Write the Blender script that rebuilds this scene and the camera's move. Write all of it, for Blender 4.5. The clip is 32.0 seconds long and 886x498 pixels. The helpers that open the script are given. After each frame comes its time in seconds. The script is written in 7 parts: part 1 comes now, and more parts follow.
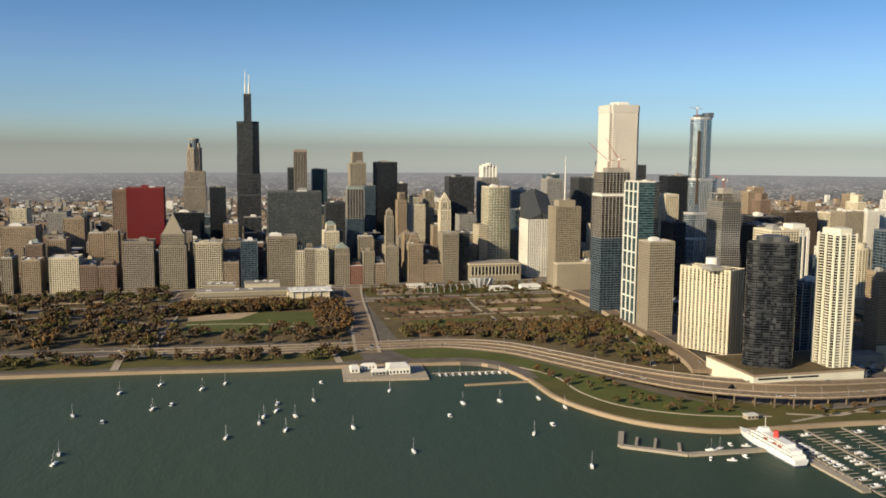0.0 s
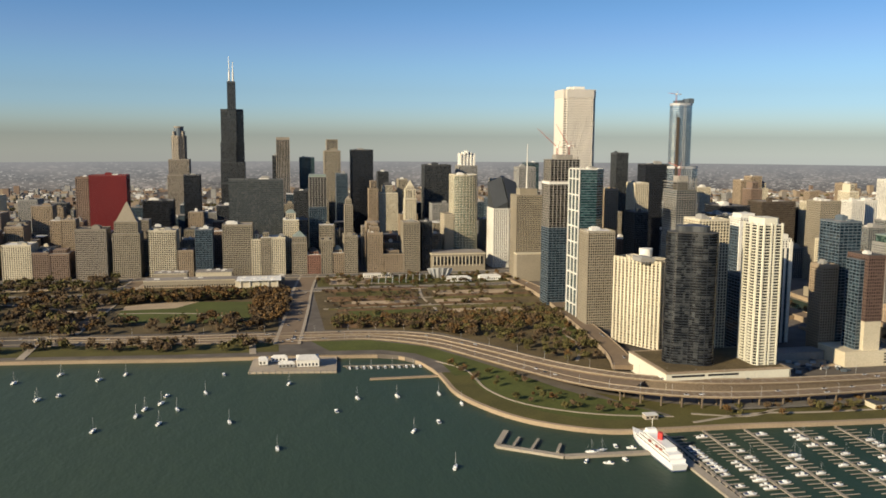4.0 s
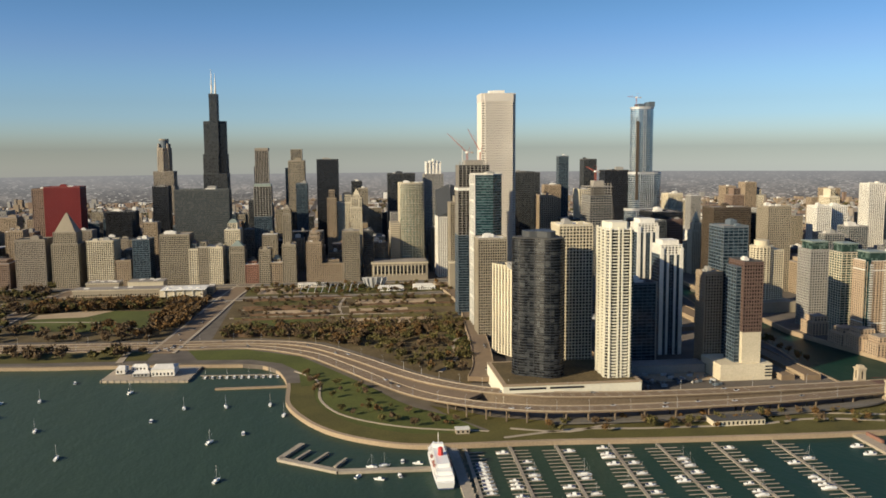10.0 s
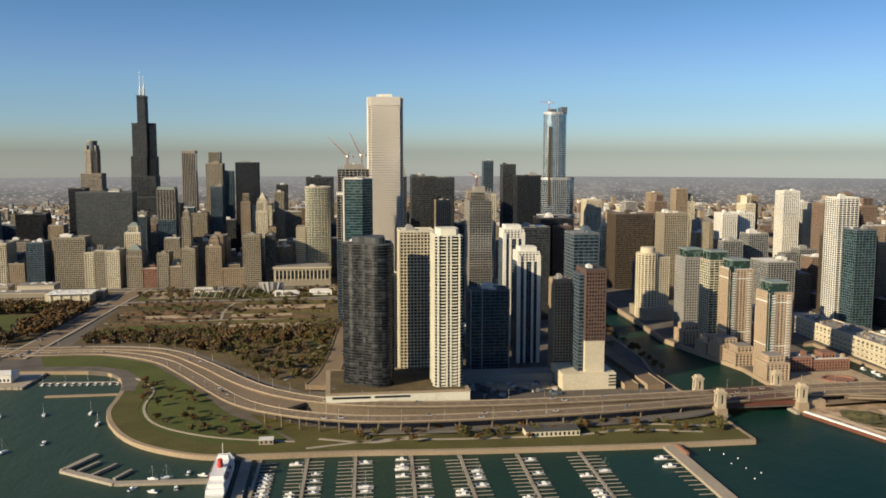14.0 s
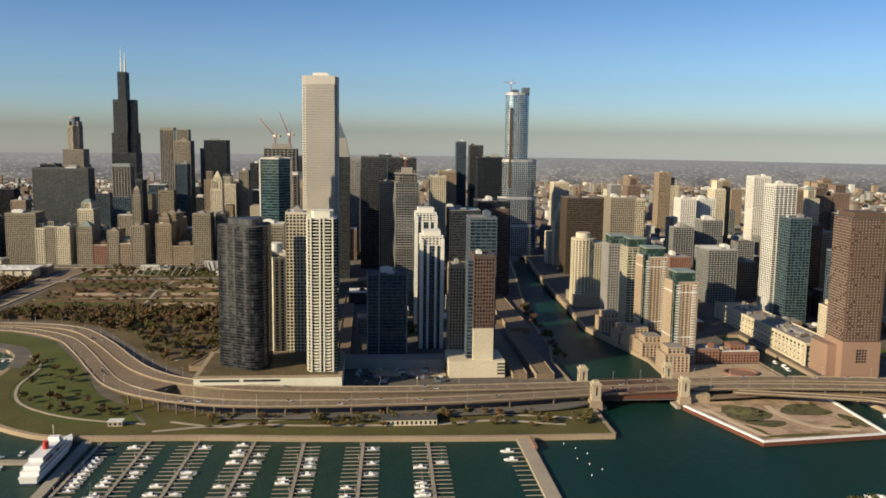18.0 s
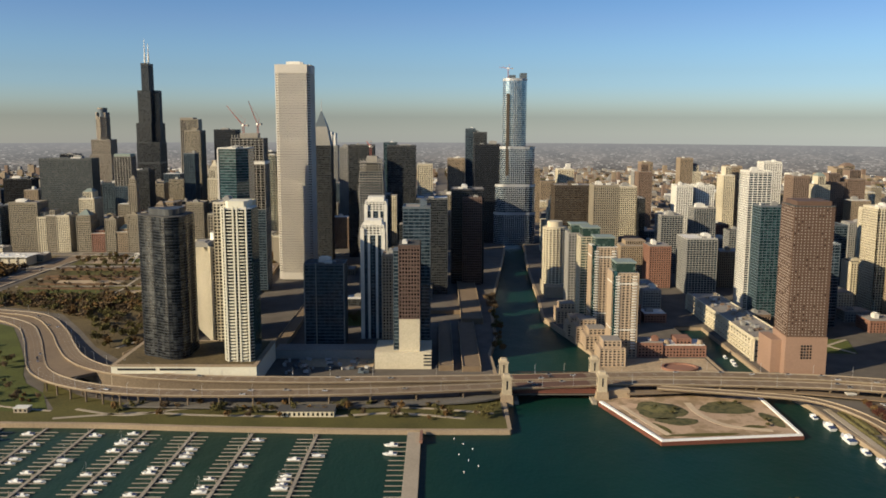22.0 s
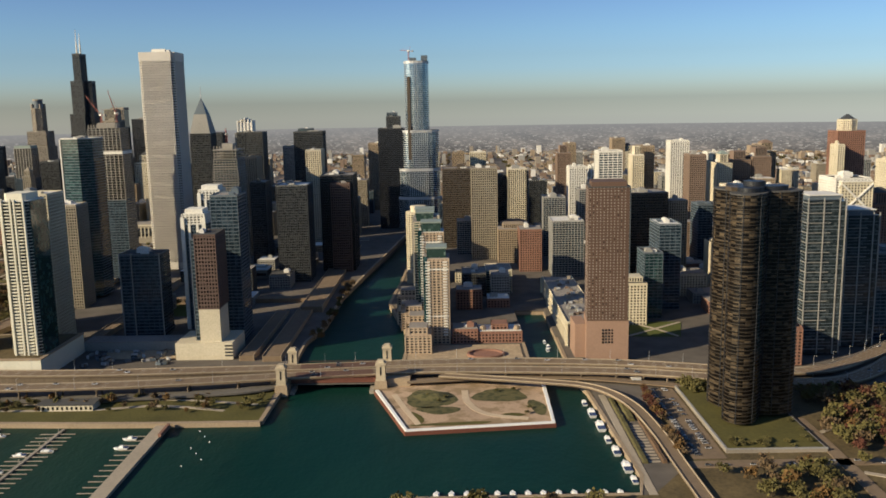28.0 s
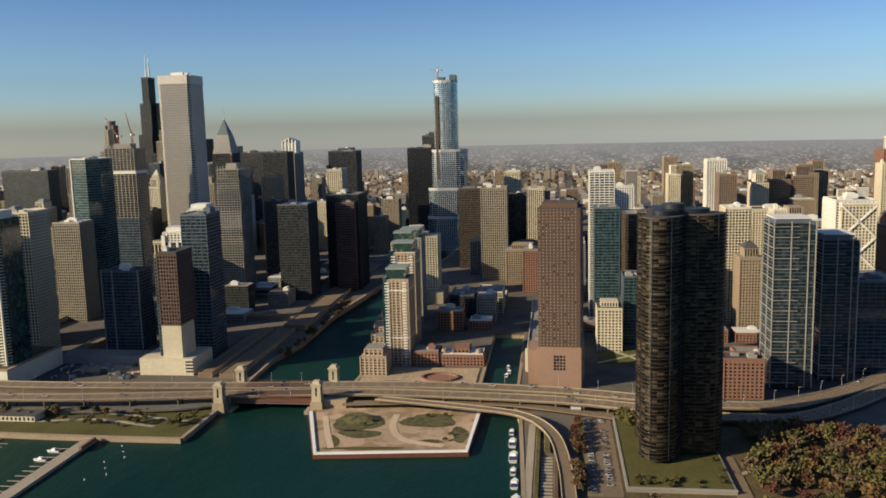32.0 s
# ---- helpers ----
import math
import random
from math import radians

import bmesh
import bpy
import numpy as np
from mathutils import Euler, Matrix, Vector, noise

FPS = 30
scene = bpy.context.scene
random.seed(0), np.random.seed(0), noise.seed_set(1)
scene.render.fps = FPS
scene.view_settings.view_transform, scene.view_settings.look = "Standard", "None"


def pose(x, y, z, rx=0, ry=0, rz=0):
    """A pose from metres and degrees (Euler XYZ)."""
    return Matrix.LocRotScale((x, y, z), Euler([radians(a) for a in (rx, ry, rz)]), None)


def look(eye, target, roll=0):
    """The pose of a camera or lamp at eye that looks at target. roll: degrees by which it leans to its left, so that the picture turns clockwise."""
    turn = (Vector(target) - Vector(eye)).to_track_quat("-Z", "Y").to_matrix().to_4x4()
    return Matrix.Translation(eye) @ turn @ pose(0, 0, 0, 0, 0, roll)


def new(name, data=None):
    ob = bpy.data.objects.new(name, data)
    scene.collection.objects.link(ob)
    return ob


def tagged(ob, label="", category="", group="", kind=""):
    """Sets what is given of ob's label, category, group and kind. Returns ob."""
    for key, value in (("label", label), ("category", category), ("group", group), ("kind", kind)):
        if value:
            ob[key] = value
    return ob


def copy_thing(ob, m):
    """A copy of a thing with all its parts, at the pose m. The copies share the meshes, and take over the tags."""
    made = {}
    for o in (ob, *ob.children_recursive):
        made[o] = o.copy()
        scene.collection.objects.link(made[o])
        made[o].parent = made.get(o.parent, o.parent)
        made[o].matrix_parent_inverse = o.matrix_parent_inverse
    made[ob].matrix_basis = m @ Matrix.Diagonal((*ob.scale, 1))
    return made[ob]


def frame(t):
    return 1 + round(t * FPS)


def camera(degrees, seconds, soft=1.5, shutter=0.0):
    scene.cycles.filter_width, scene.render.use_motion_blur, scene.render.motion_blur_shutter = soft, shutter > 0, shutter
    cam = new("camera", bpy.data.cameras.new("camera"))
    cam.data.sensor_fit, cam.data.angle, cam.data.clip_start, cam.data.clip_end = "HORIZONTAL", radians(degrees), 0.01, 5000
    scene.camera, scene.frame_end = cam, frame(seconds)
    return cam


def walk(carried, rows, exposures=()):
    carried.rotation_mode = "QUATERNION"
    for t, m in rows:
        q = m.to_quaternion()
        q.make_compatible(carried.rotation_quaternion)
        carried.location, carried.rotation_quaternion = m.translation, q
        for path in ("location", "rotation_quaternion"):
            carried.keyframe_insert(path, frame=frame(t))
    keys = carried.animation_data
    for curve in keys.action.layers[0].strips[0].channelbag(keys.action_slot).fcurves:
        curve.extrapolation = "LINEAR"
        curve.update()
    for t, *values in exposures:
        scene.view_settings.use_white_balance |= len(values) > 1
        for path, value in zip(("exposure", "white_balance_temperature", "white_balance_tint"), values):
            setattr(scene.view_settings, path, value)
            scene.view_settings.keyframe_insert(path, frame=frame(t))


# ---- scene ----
# exposure in stops, white balance, the sky's strength and tones from the horizon up, and the backdrop's painted haze
# and glow
EXPOSURE, KELVIN, TINT = 0.63, 6350, 7
SKY, SKY_TONES = 0.083, ((0, (1.34, 1.27, 1.37)), (0.0087, (1.35, 1.30, 1.37)), (0.022, (1.225, 1.22, 1.28)), (0.0319, (1.115, 1.17, 1.275)), (0.0451, (0.99, 1.125, 1.34)), (0.0615, (0.828, 1.012, 1.318)), (0.0775, (0.757, 0.912, 1.167)), (0.1035, (0.709, 0.865, 1.105)), (0.1355, (0.652, 0.769, 1.027)), (0.1635, (0.555, 0.717, 0.966)), (0.1915, (0.49, 0.667, 0.863)), (0.3, (0.465, 0.634, 0.82)), (1, (0.65, 0.75, 0.95)))
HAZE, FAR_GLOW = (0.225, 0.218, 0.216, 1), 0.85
cam = camera(55.5, 32.0, 1.7)
# seconds, eye, yaw, pitch, roll; x runs north, y west, the lake lies at z 0
PATH = [
    (0, -1.72, -10.93, 258.24, -13.45, -6.47, 0.39),
    (0.5, 15.93, -9.14, 258.30, -13.64, -6.77, 0.42),
    (1, 33.83, -7.78, 258.13, -13.80, -6.87, 0.45),
    (1.5, 51.95, -6.80, 257.79, -13.32, -6.76, 0.50),
    (2, 70.28, -6.15, 257.29, -12.59, -6.69, 0.48),
    (2.5, 88.81, -5.80, 256.66, -12.14, -6.72, 0.41),
    (3, 107.50, -5.70, 255.94, -11.79, -6.84, 0.41),
    (3.5, 126.36, -5.81, 255.15, -11.39, -7.06, 0.38),
    (4, 145.36, -6.11, 254.32, -10.95, -7.18, 0.36),
    (4.5, 164.48, -6.56, 253.45, -10.40, -7.19, 0.33),
    (5, 183.72, -7.14, 252.57, -9.76, -7.12, 0.24),
    (5.5, 203.06, -7.82, 251.70, -9.06, -6.97, 0.07),
    (6, 222.48, -8.57, 250.86, -8.43, -6.78, -0.17),
    (6.5, 241.97, -9.37, 250.04, -7.61, -6.61, -0.36),
    (7, 261.52, -10.20, 249.28, -6.77, -6.60, -0.56),
    (7.5, 281.12, -11.05, 248.56, -6.27, -6.86, -0.69),
    (8, 300.76, -11.90, 247.91, -6.34, -7.04, -0.73),
    (8.5, 320.42, -12.73, 247.32, -6.64, -6.87, -0.74),
    (9, 340.10, -13.53, 246.81, -6.78, -6.58, -0.58),
    (9.5, 359.78, -14.30, 246.38, -6.64, -6.42, -0.35),
    (10, 379.46, -15.01, 246.02, -6.49, -6.39, -0.39),
    (10.5, 399.13, -15.67, 245.74, -6.62, -6.41, -0.47),
    (11, 418.78, -16.26, 245.55, -7.03, -6.42, -0.44),
    (11.5, 438.40, -16.78, 245.43, -7.35, -6.37, -0.42),
    (12, 457.99, -17.23, 245.38, -7.42, -6.28, -0.36),
    (12.5, 477.54, -17.60, 245.41, -7.36, -6.24, -0.22),
    (13, 497.04, -17.90, 245.50, -7.32, -6.16, -0.07),
    (13.5, 516.49, -18.11, 245.66, -7.33, -6.04, 0.01),
    (14, 535.88, -18.25, 245.88, -7.38, -6.11, 0.06),
    (14.5, 555.22, -18.30, 246.15, -7.43, -6.44, 0.06),
    (15, 574.49, -18.27, 246.47, -7.77, -6.83, 0.18),
    (15.5, 593.69, -18.17, 246.83, -8.30, -7.01, 0.33),
    (16, 612.82, -17.98, 247.22, -8.15, -7.10, 0.45),
    (16.5, 631.88, -17.73, 247.64, -7.24, -6.97, 0.55),
    (17, 650.87, -17.40, 248.07, -6.16, -6.88, 0.63),
    (17.5, 669.78, -17.00, 248.52, -5.49, -7.06, 0.67),
    (18, 688.62, -16.54, 248.97, -5.13, -7.50, 0.76),
    (18.5, 707.38, -16.01, 249.42, -4.94, -7.86, 0.71),
    (19, 726.07, -15.42, 249.85, -4.68, -8.20, 0.73),
    (19.5, 744.68, -14.78, 250.27, -4.11, -8.43, 0.64),
    (20, 763.23, -14.07, 250.66, -3.00, -8.52, 0.49),
    (20.5, 781.70, -13.32, 251.02, -1.85, -8.73, 0.23),
    (21, 800.10, -12.51, 251.35, -1.32, -8.91, 0.22),
    (21.5, 818.44, -11.65, 251.63, -0.99, -8.76, 0.19),
    (22, 836.72, -10.73, 251.87, -0.33, -8.45, 0.16),
    (22.5, 854.94, -9.77, 252.06, 0.12, -8.19, 0.17),
    (23, 873.11, -8.75, 252.19, 0.18, -8.00, 0.44),
    (23.5, 891.23, -7.68, 252.27, 0.30, -7.95, 0.54),
    (24, 909.32, -6.56, 252.29, 0.86, -8.10, 0.46),
    (24.5, 927.36, -5.37, 252.25, 1.58, -8.35, 0.25),
    (25, 945.38, -4.11, 252.16, 2.05, -8.54, -0.06),
    (25.5, 963.37, -2.78, 252.01, 2.20, -8.71, -0.56),
    (26, 981.35, -1.38, 251.82, 2.05, -8.89, -1.01),
    (26.5, 999.32, 0.12, 251.57, 1.66, -9.10, -1.18),
    (27, 1017.29, 1.72, 251.29, 1.05, -9.44, -1.12),
    (27.5, 1035.28, 3.43, 250.98, 0.65, -9.59, -1.10),
    (28, 1053.28, 5.27, 250.64, 0.66, -9.53, -1.06),
    (28.5, 1071.31, 7.24, 250.29, 0.92, -9.46, -0.98),
    (29, 1089.39, 9.38, 249.95, 1.09, -9.45, -0.78),
    (29.5, 1107.51, 11.69, 249.62, 1.55, -9.49, -0.65),
    (30, 1125.70, 14.20, 249.32, 2.84, -9.46, -0.82),
    (30.5, 1143.96, 16.94, 249.07, 4.73, -9.22, -1.09),
    (31, 1162.31, 19.92, 248.89, 6.35, -8.92, -1.30),
    (31.5, 1180.76, 23.18, 248.81, 7.18, -8.59, -1.42),
    (32, 1199.32, 26.75, 248.85, 7.68, -8.15, -1.42),
]


def aim(x, y, z, yaw, pitch, roll):
    a, b = radians(yaw), radians(pitch)
    return look((x, y, z), (x - 100 * math.sin(a) * math.cos(b), y + 100 * math.cos(a) * math.cos(b), z + 100 * math.sin(b)), roll)


walk(cam, [(t, aim(*row)) for t, *row in PATH], [(0.0, EXPOSURE, KELVIN, TINT), (32.0, EXPOSURE, KELVIN, TINT)])

# ---- light: a clear late-autumn forenoon, sun low in the south-south-east ----
SUN_UP, SUN_EAST = radians(22), radians(29)
to_sun = Vector((-math.cos(SUN_EAST) * math.cos(SUN_UP), -math.sin(SUN_EAST) * math.cos(SUN_UP), math.sin(SUN_UP)))
world = bpy.data.worlds.new("sky")
scene.world = world
world.use_nodes = True
wn = world.node_tree.nodes
sky = wn.new("ShaderNodeTexSky")
sky.sky_type, sky.sun_disc = "NISHITA", False
sky.sun_elevation, sky.sun_rotation = SUN_UP, math.atan2(to_sun.x, to_sun.y)
sky.altitude, sky.air_density, sky.dust_density, sky.ozone_density = 250, 1.0, 1.4, 3.0
wl = world.node_tree.links
coord, parts_of, joined = wn.new("ShaderNodeTexCoord"), wn.new("ShaderNodeSeparateXYZ"), wn.new("ShaderNodeCombineXYZ")
lift = wn.new("ShaderNodeMath")
lift.operation = "MAXIMUM"
lift.inputs[1].default_value = 0.008
wl.new(coord.outputs["Generated"], parts_of.inputs[0])
wl.new(parts_of.outputs[2], lift.inputs[0])
wl.new(parts_of.outputs[0], joined.inputs[0])
wl.new(parts_of.outputs[1], joined.inputs[1])
wl.new(lift.outputs[0], joined.inputs[2])
wl.new(joined.outputs[0], sky.inputs[0])
# the brown-grey autumn haze low down, deep blue above it
climb = wn.new("ShaderNodeValToRGB")
climb.color_ramp.interpolation = "LINEAR"
for spot, tone in SKY_TONES:
    e = climb.color_ramp.elements[0] if spot == 0 else climb.color_ramp.elements[-1] if spot == 1 else climb.color_ramp.elements.new(spot)
    e.color = (*tone, 1)
above = wn.new("ShaderNodeMath")
above.operation = "ADD"
above.inputs[1].default_value = 0.0185
wl.new(parts_of.outputs[2], above.inputs[0])
wl.new(above.outputs[0], climb.inputs[0])
tinted = wn.new("ShaderNodeMix")
tinted.data_type, tinted.blend_type = "RGBA", "MULTIPLY"
tinted.inputs[0].default_value = 1.0
wl.new(sky.outputs[0], tinted.inputs[6])
wl.new(climb.outputs[0], tinted.inputs[7])
wl.new(tinted.outputs[2], wn["Background"].inputs[0])
wn["Background"].inputs[1].default_value = SKY
lamp = bpy.data.lights.new("sun", "SUN")
lamp.energy, lamp.angle, lamp.color = 5.0, radians(0.53), (1.0, 0.815, 0.55)
sun_ob = new("sun", lamp)
sun_ob.matrix_world = look(to_sun * 900, (0, 0, 0))


# ---- materials ----
def paint(name, colour, rough=0.8, metal=0.0, vary=0.22, big=0.02, small=0.6, bump=0.15, island=0.0, random_ob=0.0, spec=0.3):
    """A weathered surface: two scales of variation and a fine relief."""
    m = bpy.data.materials.new(name)
    m.use_nodes = True
    n, k = m.node_tree.nodes, m.node_tree.links
    b = n["Principled BSDF"]
    geo = n.new("ShaderNodeNewGeometry")
    t1, t2 = n.new("ShaderNodeTexNoise"), n.new("ShaderNodeTexNoise")
    t1.inputs["Scale"].default_value, t1.inputs["Detail"].default_value = big, 4
    t2.inputs["Scale"].default_value, t2.inputs["Detail"].default_value = small, 6
    k.new(geo.outputs["Position"], t1.inputs["Vector"])
    k.new(geo.outputs["Position"], t2.inputs["Vector"])
    add = n.new("ShaderNodeMath")
    add.operation = "ADD"
    k.new(t1.outputs["Fac"], add.inputs[0])
    k.new(t2.outputs["Fac"], add.inputs[1])
    last = add
    for source, amount in ((geo.outputs["Random Per Island"], island), (None, random_ob)):
        if amount:
            if source is None:
                source = n.new("ShaderNodeObjectInfo").outputs["Random"]
            ma = n.new("ShaderNodeMath")
            ma.operation = "MULTIPLY_ADD"
            k.new(source, ma.inputs[0])
            ma.inputs[1].default_value = amount
            k.new(last.outputs[0], ma.inputs[2])
            last = ma
    rng = n.new("ShaderNodeMapRange")
    rng.inputs[1].default_value, rng.inputs[2].default_value = 0.6, 1.4 + island + random_ob
    rng.inputs[3].default_value, rng.inputs[4].default_value = 1 - vary, 1 + vary
    k.new(last.outputs[0], rng.inputs[0])
    mul = n.new("ShaderNodeVectorMath")
    mul.operation = "SCALE"
    mul.inputs[0].default_value = colour
    k.new(rng.outputs[0], mul.inputs["Scale"])
    k.new(mul.outputs[0], b.inputs["Base Color"])
    b.inputs["Roughness"].default_value, b.inputs["Metallic"].default_value = rough, metal
    b.inputs["Specular IOR Level"].default_value = spec
    if bump:
        bp = n.new("ShaderNodeBump")
        bp.inputs["Strength"].default_value, bp.inputs["Distance"].default_value = bump, 0.3
        k.new(t2.outputs["Fac"], bp.inputs["Height"])
        k.new(bp.outputs[0], b.inputs["Normal"])
    return m


def panes(name, dark, light, share=0.25, rough=0.12, cell=(3.0, 3.0, 3.3), metal=0.0, spec=0.6):
    """Window glass: each pane a little different, some with pale blinds behind."""
    m = bpy.data.materials.new(name)
    m.use_nodes = True
    n, k = m.node_tree.nodes, m.node_tree.links
    b = n["Principled BSDF"]
    geo = n.new("ShaderNodeNewGeometry")
    sn = n.new("ShaderNodeVectorMath")
    sn.operation = "SNAP"
    sn.inputs[1].default_value = cell
    k.new(geo.outputs["Position"], sn.inputs[0])
    wh = n.new("ShaderNodeTexWhiteNoise")
    k.new(sn.outputs[0], wh.inputs["Vector"])
    tn = n.new("ShaderNodeTexNoise")
    tn.inputs["Scale"].default_value = 0.03
    k.new(geo.outputs["Position"], tn.inputs["Vector"])
    ad = n.new("ShaderNodeMath")
    ad.operation = "MULTIPLY_ADD"
    ad.inputs[1].default_value, ad.inputs[2].default_value = 0.5, -0.25
    k.new(tn.outputs["Fac"], ad.inputs[0])
    su = n.new("ShaderNodeMath")
    su.operation = "ADD"
    k.new(wh.outputs["Value"], su.inputs[0])
    k.new(ad.outputs[0], su.inputs[1])
    ramp = n.new("ShaderNodeValToRGB")
    e = ramp.color_ramp.elements
    e[0].position, e[0].color = max(0.02, 1 - share - 0.25), (*dark, 1)
    e[1].position, e[1].color = 1.0, (*light, 1)
    k.new(su.outputs[0], ramp.inputs[0])
    k.new(ramp.outputs[0], b.inputs["Base Color"])
    b.inputs["Roughness"].default_value, b.inputs["Metallic"].default_value = rough, metal
    b.inputs["Specular IOR Level"].default_value = spec
    bp = n.new("ShaderNodeBump")
    bp.inputs["Strength"].default_value, bp.inputs["Distance"].default_value = 0.05, 0.5
    k.new(wh.outputs["Value"], bp.inputs["Height"])
    k.new(bp.outputs[0], b.inputs["Normal"])
    return m


CREAM = paint("cream_concrete", (0.48, 0.425, 0.315))
PEACH = paint("peach_brick", (0.36, 0.275, 0.195))
TAN = paint("tan_stone", (0.245, 0.190, 0.132))
LIME = paint("limestone", (0.235, 0.203, 0.152))
GREYTAN = paint("grey_tan_stone", (0.225, 0.195, 0.158))
BROWN = paint("brown_brick", (0.17, 0.12, 0.09))
BRICK = paint("red_brick", (0.20, 0.105, 0.075))
PINK = paint("pink_granite", (0.25, 0.16, 0.115), vary=0.12)
BROWNSTONE = paint("brown_granite", (0.095, 0.059, 0.043), vary=0.15)
WHITE = paint("white_concrete", (0.594, 0.569, 0.512))
BRIGHT = paint("bright_cream_paint", (0.562, 0.534, 0.435), vary=0.1)
BARRIER = paint("road_barrier_concrete", (0.30, 0.24, 0.17), 0.95)
GRANITE = paint("white_granite", (0.465, 0.432, 0.386), vary=0.10)
GREY = paint("grey_concrete", (0.24, 0.232, 0.216))
DARKGREY = paint("dark_grey_metal", (0.046, 0.049, 0.052), 0.5)
ALUMINIUM = paint("aluminium_cladding", (0.07, 0.077, 0.077), 0.45, 0.2, vary=0.12)
BLACK = paint("black_steel", (0.018, 0.02, 0.025), 0.45, vary=0.3)
UMBER = paint("umber_brick", (0.095, 0.062, 0.052))
BRONZE = paint("dark_bronze", (0.075, 0.058, 0.042), 0.5)
RED = paint("red_painted_steel", (0.14, 0.016, 0.016), 0.5, vary=0.15)
GREENFRAME = paint("green_copper", (0.19, 0.225, 0.20), 0.6)
BLUEMETAL = paint("blue_grey_metal", (0.085, 0.105, 0.125), 0.5)
RAWCONC = paint("raw_concrete", (0.24, 0.22, 0.19), vary=0.3)
ROOF = paint("roof_gravel", (0.22, 0.20, 0.18), 0.95, vary=0.35)
ROOFDARK = paint("tar_roof", (0.06, 0.058, 0.055), 0.95)
ROOFPALE = paint("pale_roof", (0.55, 0.53, 0.49), 0.9)
STEEL = paint("galvanised_steel", (0.40, 0.40, 0.40), 0.5, 0.3)
CRANE_RED = paint("red_crane_paint", (0.24, 0.07, 0.05), 0.5)
RUST = paint("brown_bridge_steel", (0.12, 0.045, 0.03), 0.6)
G_DARK = panes("dark_glass", (0.012, 0.014, 0.016), (0.055, 0.055, 0.052), 0.2)
G_GREY = panes("grey_glass", (0.025, 0.028, 0.032), (0.13, 0.12, 0.105), 0.22)
G_BLACK = panes("black_glass", (0.008, 0.008, 0.009), (0.025, 0.025, 0.026), 0.12, 0.18)
G_BLUE = panes("blue_glass", (0.0135, 0.0255, 0.0375), (0.0562, 0.0863, 0.1087), 0.3, 0.08, metal=0.25)
G_TEAL = panes("teal_glass", (0.0105, 0.0338, 0.0375), (0.0525, 0.1087, 0.1125), 0.3, 0.08, metal=0.25)
G_GREEN = panes("green_glass", (0.03, 0.055, 0.047), (0.13, 0.18, 0.16), 0.3, 0.1, metal=0.2)
G_DASH = panes("dark_glass_with_blinds", (0.006, 0.007, 0.0085), (0.05, 0.053, 0.054), 0.25, 0.2, cell=(4.5, 4.5, 2.9), spec=0.35)
# paler streaks painted into this glass as warm reflections on the black tower
G_WARM = panes("bronze_glass", (0.006, 0.005, 0.0045), (0.085, 0.064, 0.042), 0.2, 0.2, cell=(5, 5, 1.435), spec=0.3)
G_SILVER = panes("silver_glass", (0.13, 0.19, 0.25), (0.30, 0.37, 0.43), 0.4, 0.07, metal=0.75)
ASPHALT = paint("asphalt", (0.115, 0.105, 0.092), 0.95, vary=0.2, small=0.25)
ROADTAN = paint("worn_concrete_road", (0.168, 0.122, 0.080), 0.95, vary=0.18, small=0.2)
PAVING = paint("pale_paving", (0.31, 0.262, 0.20), 0.95, vary=0.18)
KERB = paint("seawall_concrete", (0.28, 0.215, 0.145), 0.95, vary=0.25)
LINE = paint("road_line_paint", (0.38, 0.35, 0.30), 0.9, vary=0.1)
EARTH = paint("bare_earth", (0.34, 0.26, 0.17), 1.0, vary=0.35, big=0.03, small=0.3)
GRASS = paint("autumn_grass", (0.074, 0.066, 0.016), 1.0, vary=0.4, big=0.03, small=0.5)
LAWN = paint("mown_lawn", (0.064, 0.074, 0.014), 1.0, vary=0.35, big=0.02, small=0.4)
SCRUB = paint("brown_scrub", (0.088, 0.065, 0.030), 1.0, vary=0.55, big=0.04, small=0.4)
CITYGROUND = paint("city_ground", (0.105, 0.090, 0.075), 1.0, vary=0.4, big=0.004, small=0.05)
LEAF_BROWN = paint("bare_brown_twigs", (0.10, 0.068, 0.037), 1.0, vary=0.4, island=0.4)
LEAF_OLIVE = paint("olive_leaves", (0.088, 0.076, 0.026), 1.0, vary=0.4, island=0.4)
LEAF_ORANGE = paint("rust_orange_leaves", (0.115, 0.066, 0.024), 1.0, vary=0.4, island=0.4)
LEAF_RED = paint("dark_red_leaves", (0.074, 0.028, 0.018), 1.0, vary=0.4, island=0.4)
BARK = paint("bark", (0.06, 0.045, 0.03), 1.0)
WOOD = paint("grey_dock_wood", (0.27, 0.235, 0.185), 0.95, vary=0.3)
BOATWHITE = paint("white_gelcoat", (0.72, 0.711, 0.684), 0.3, vary=0.05, bump=0.0)
BOATBLUE = paint("navy_canvas", (0.03, 0.05, 0.12), 0.8)
TYRE = paint("tyre_rubber", (0.02, 0.02, 0.02), 0.9)
CARPAINT = paint("car_paint", (0.28, 0.28, 0.29), 0.3, vary=0.95, random_ob=3.0, bump=0.0)
FUNNEL = paint("red_funnel_paint", (0.5, 0.05, 0.04), 0.5)


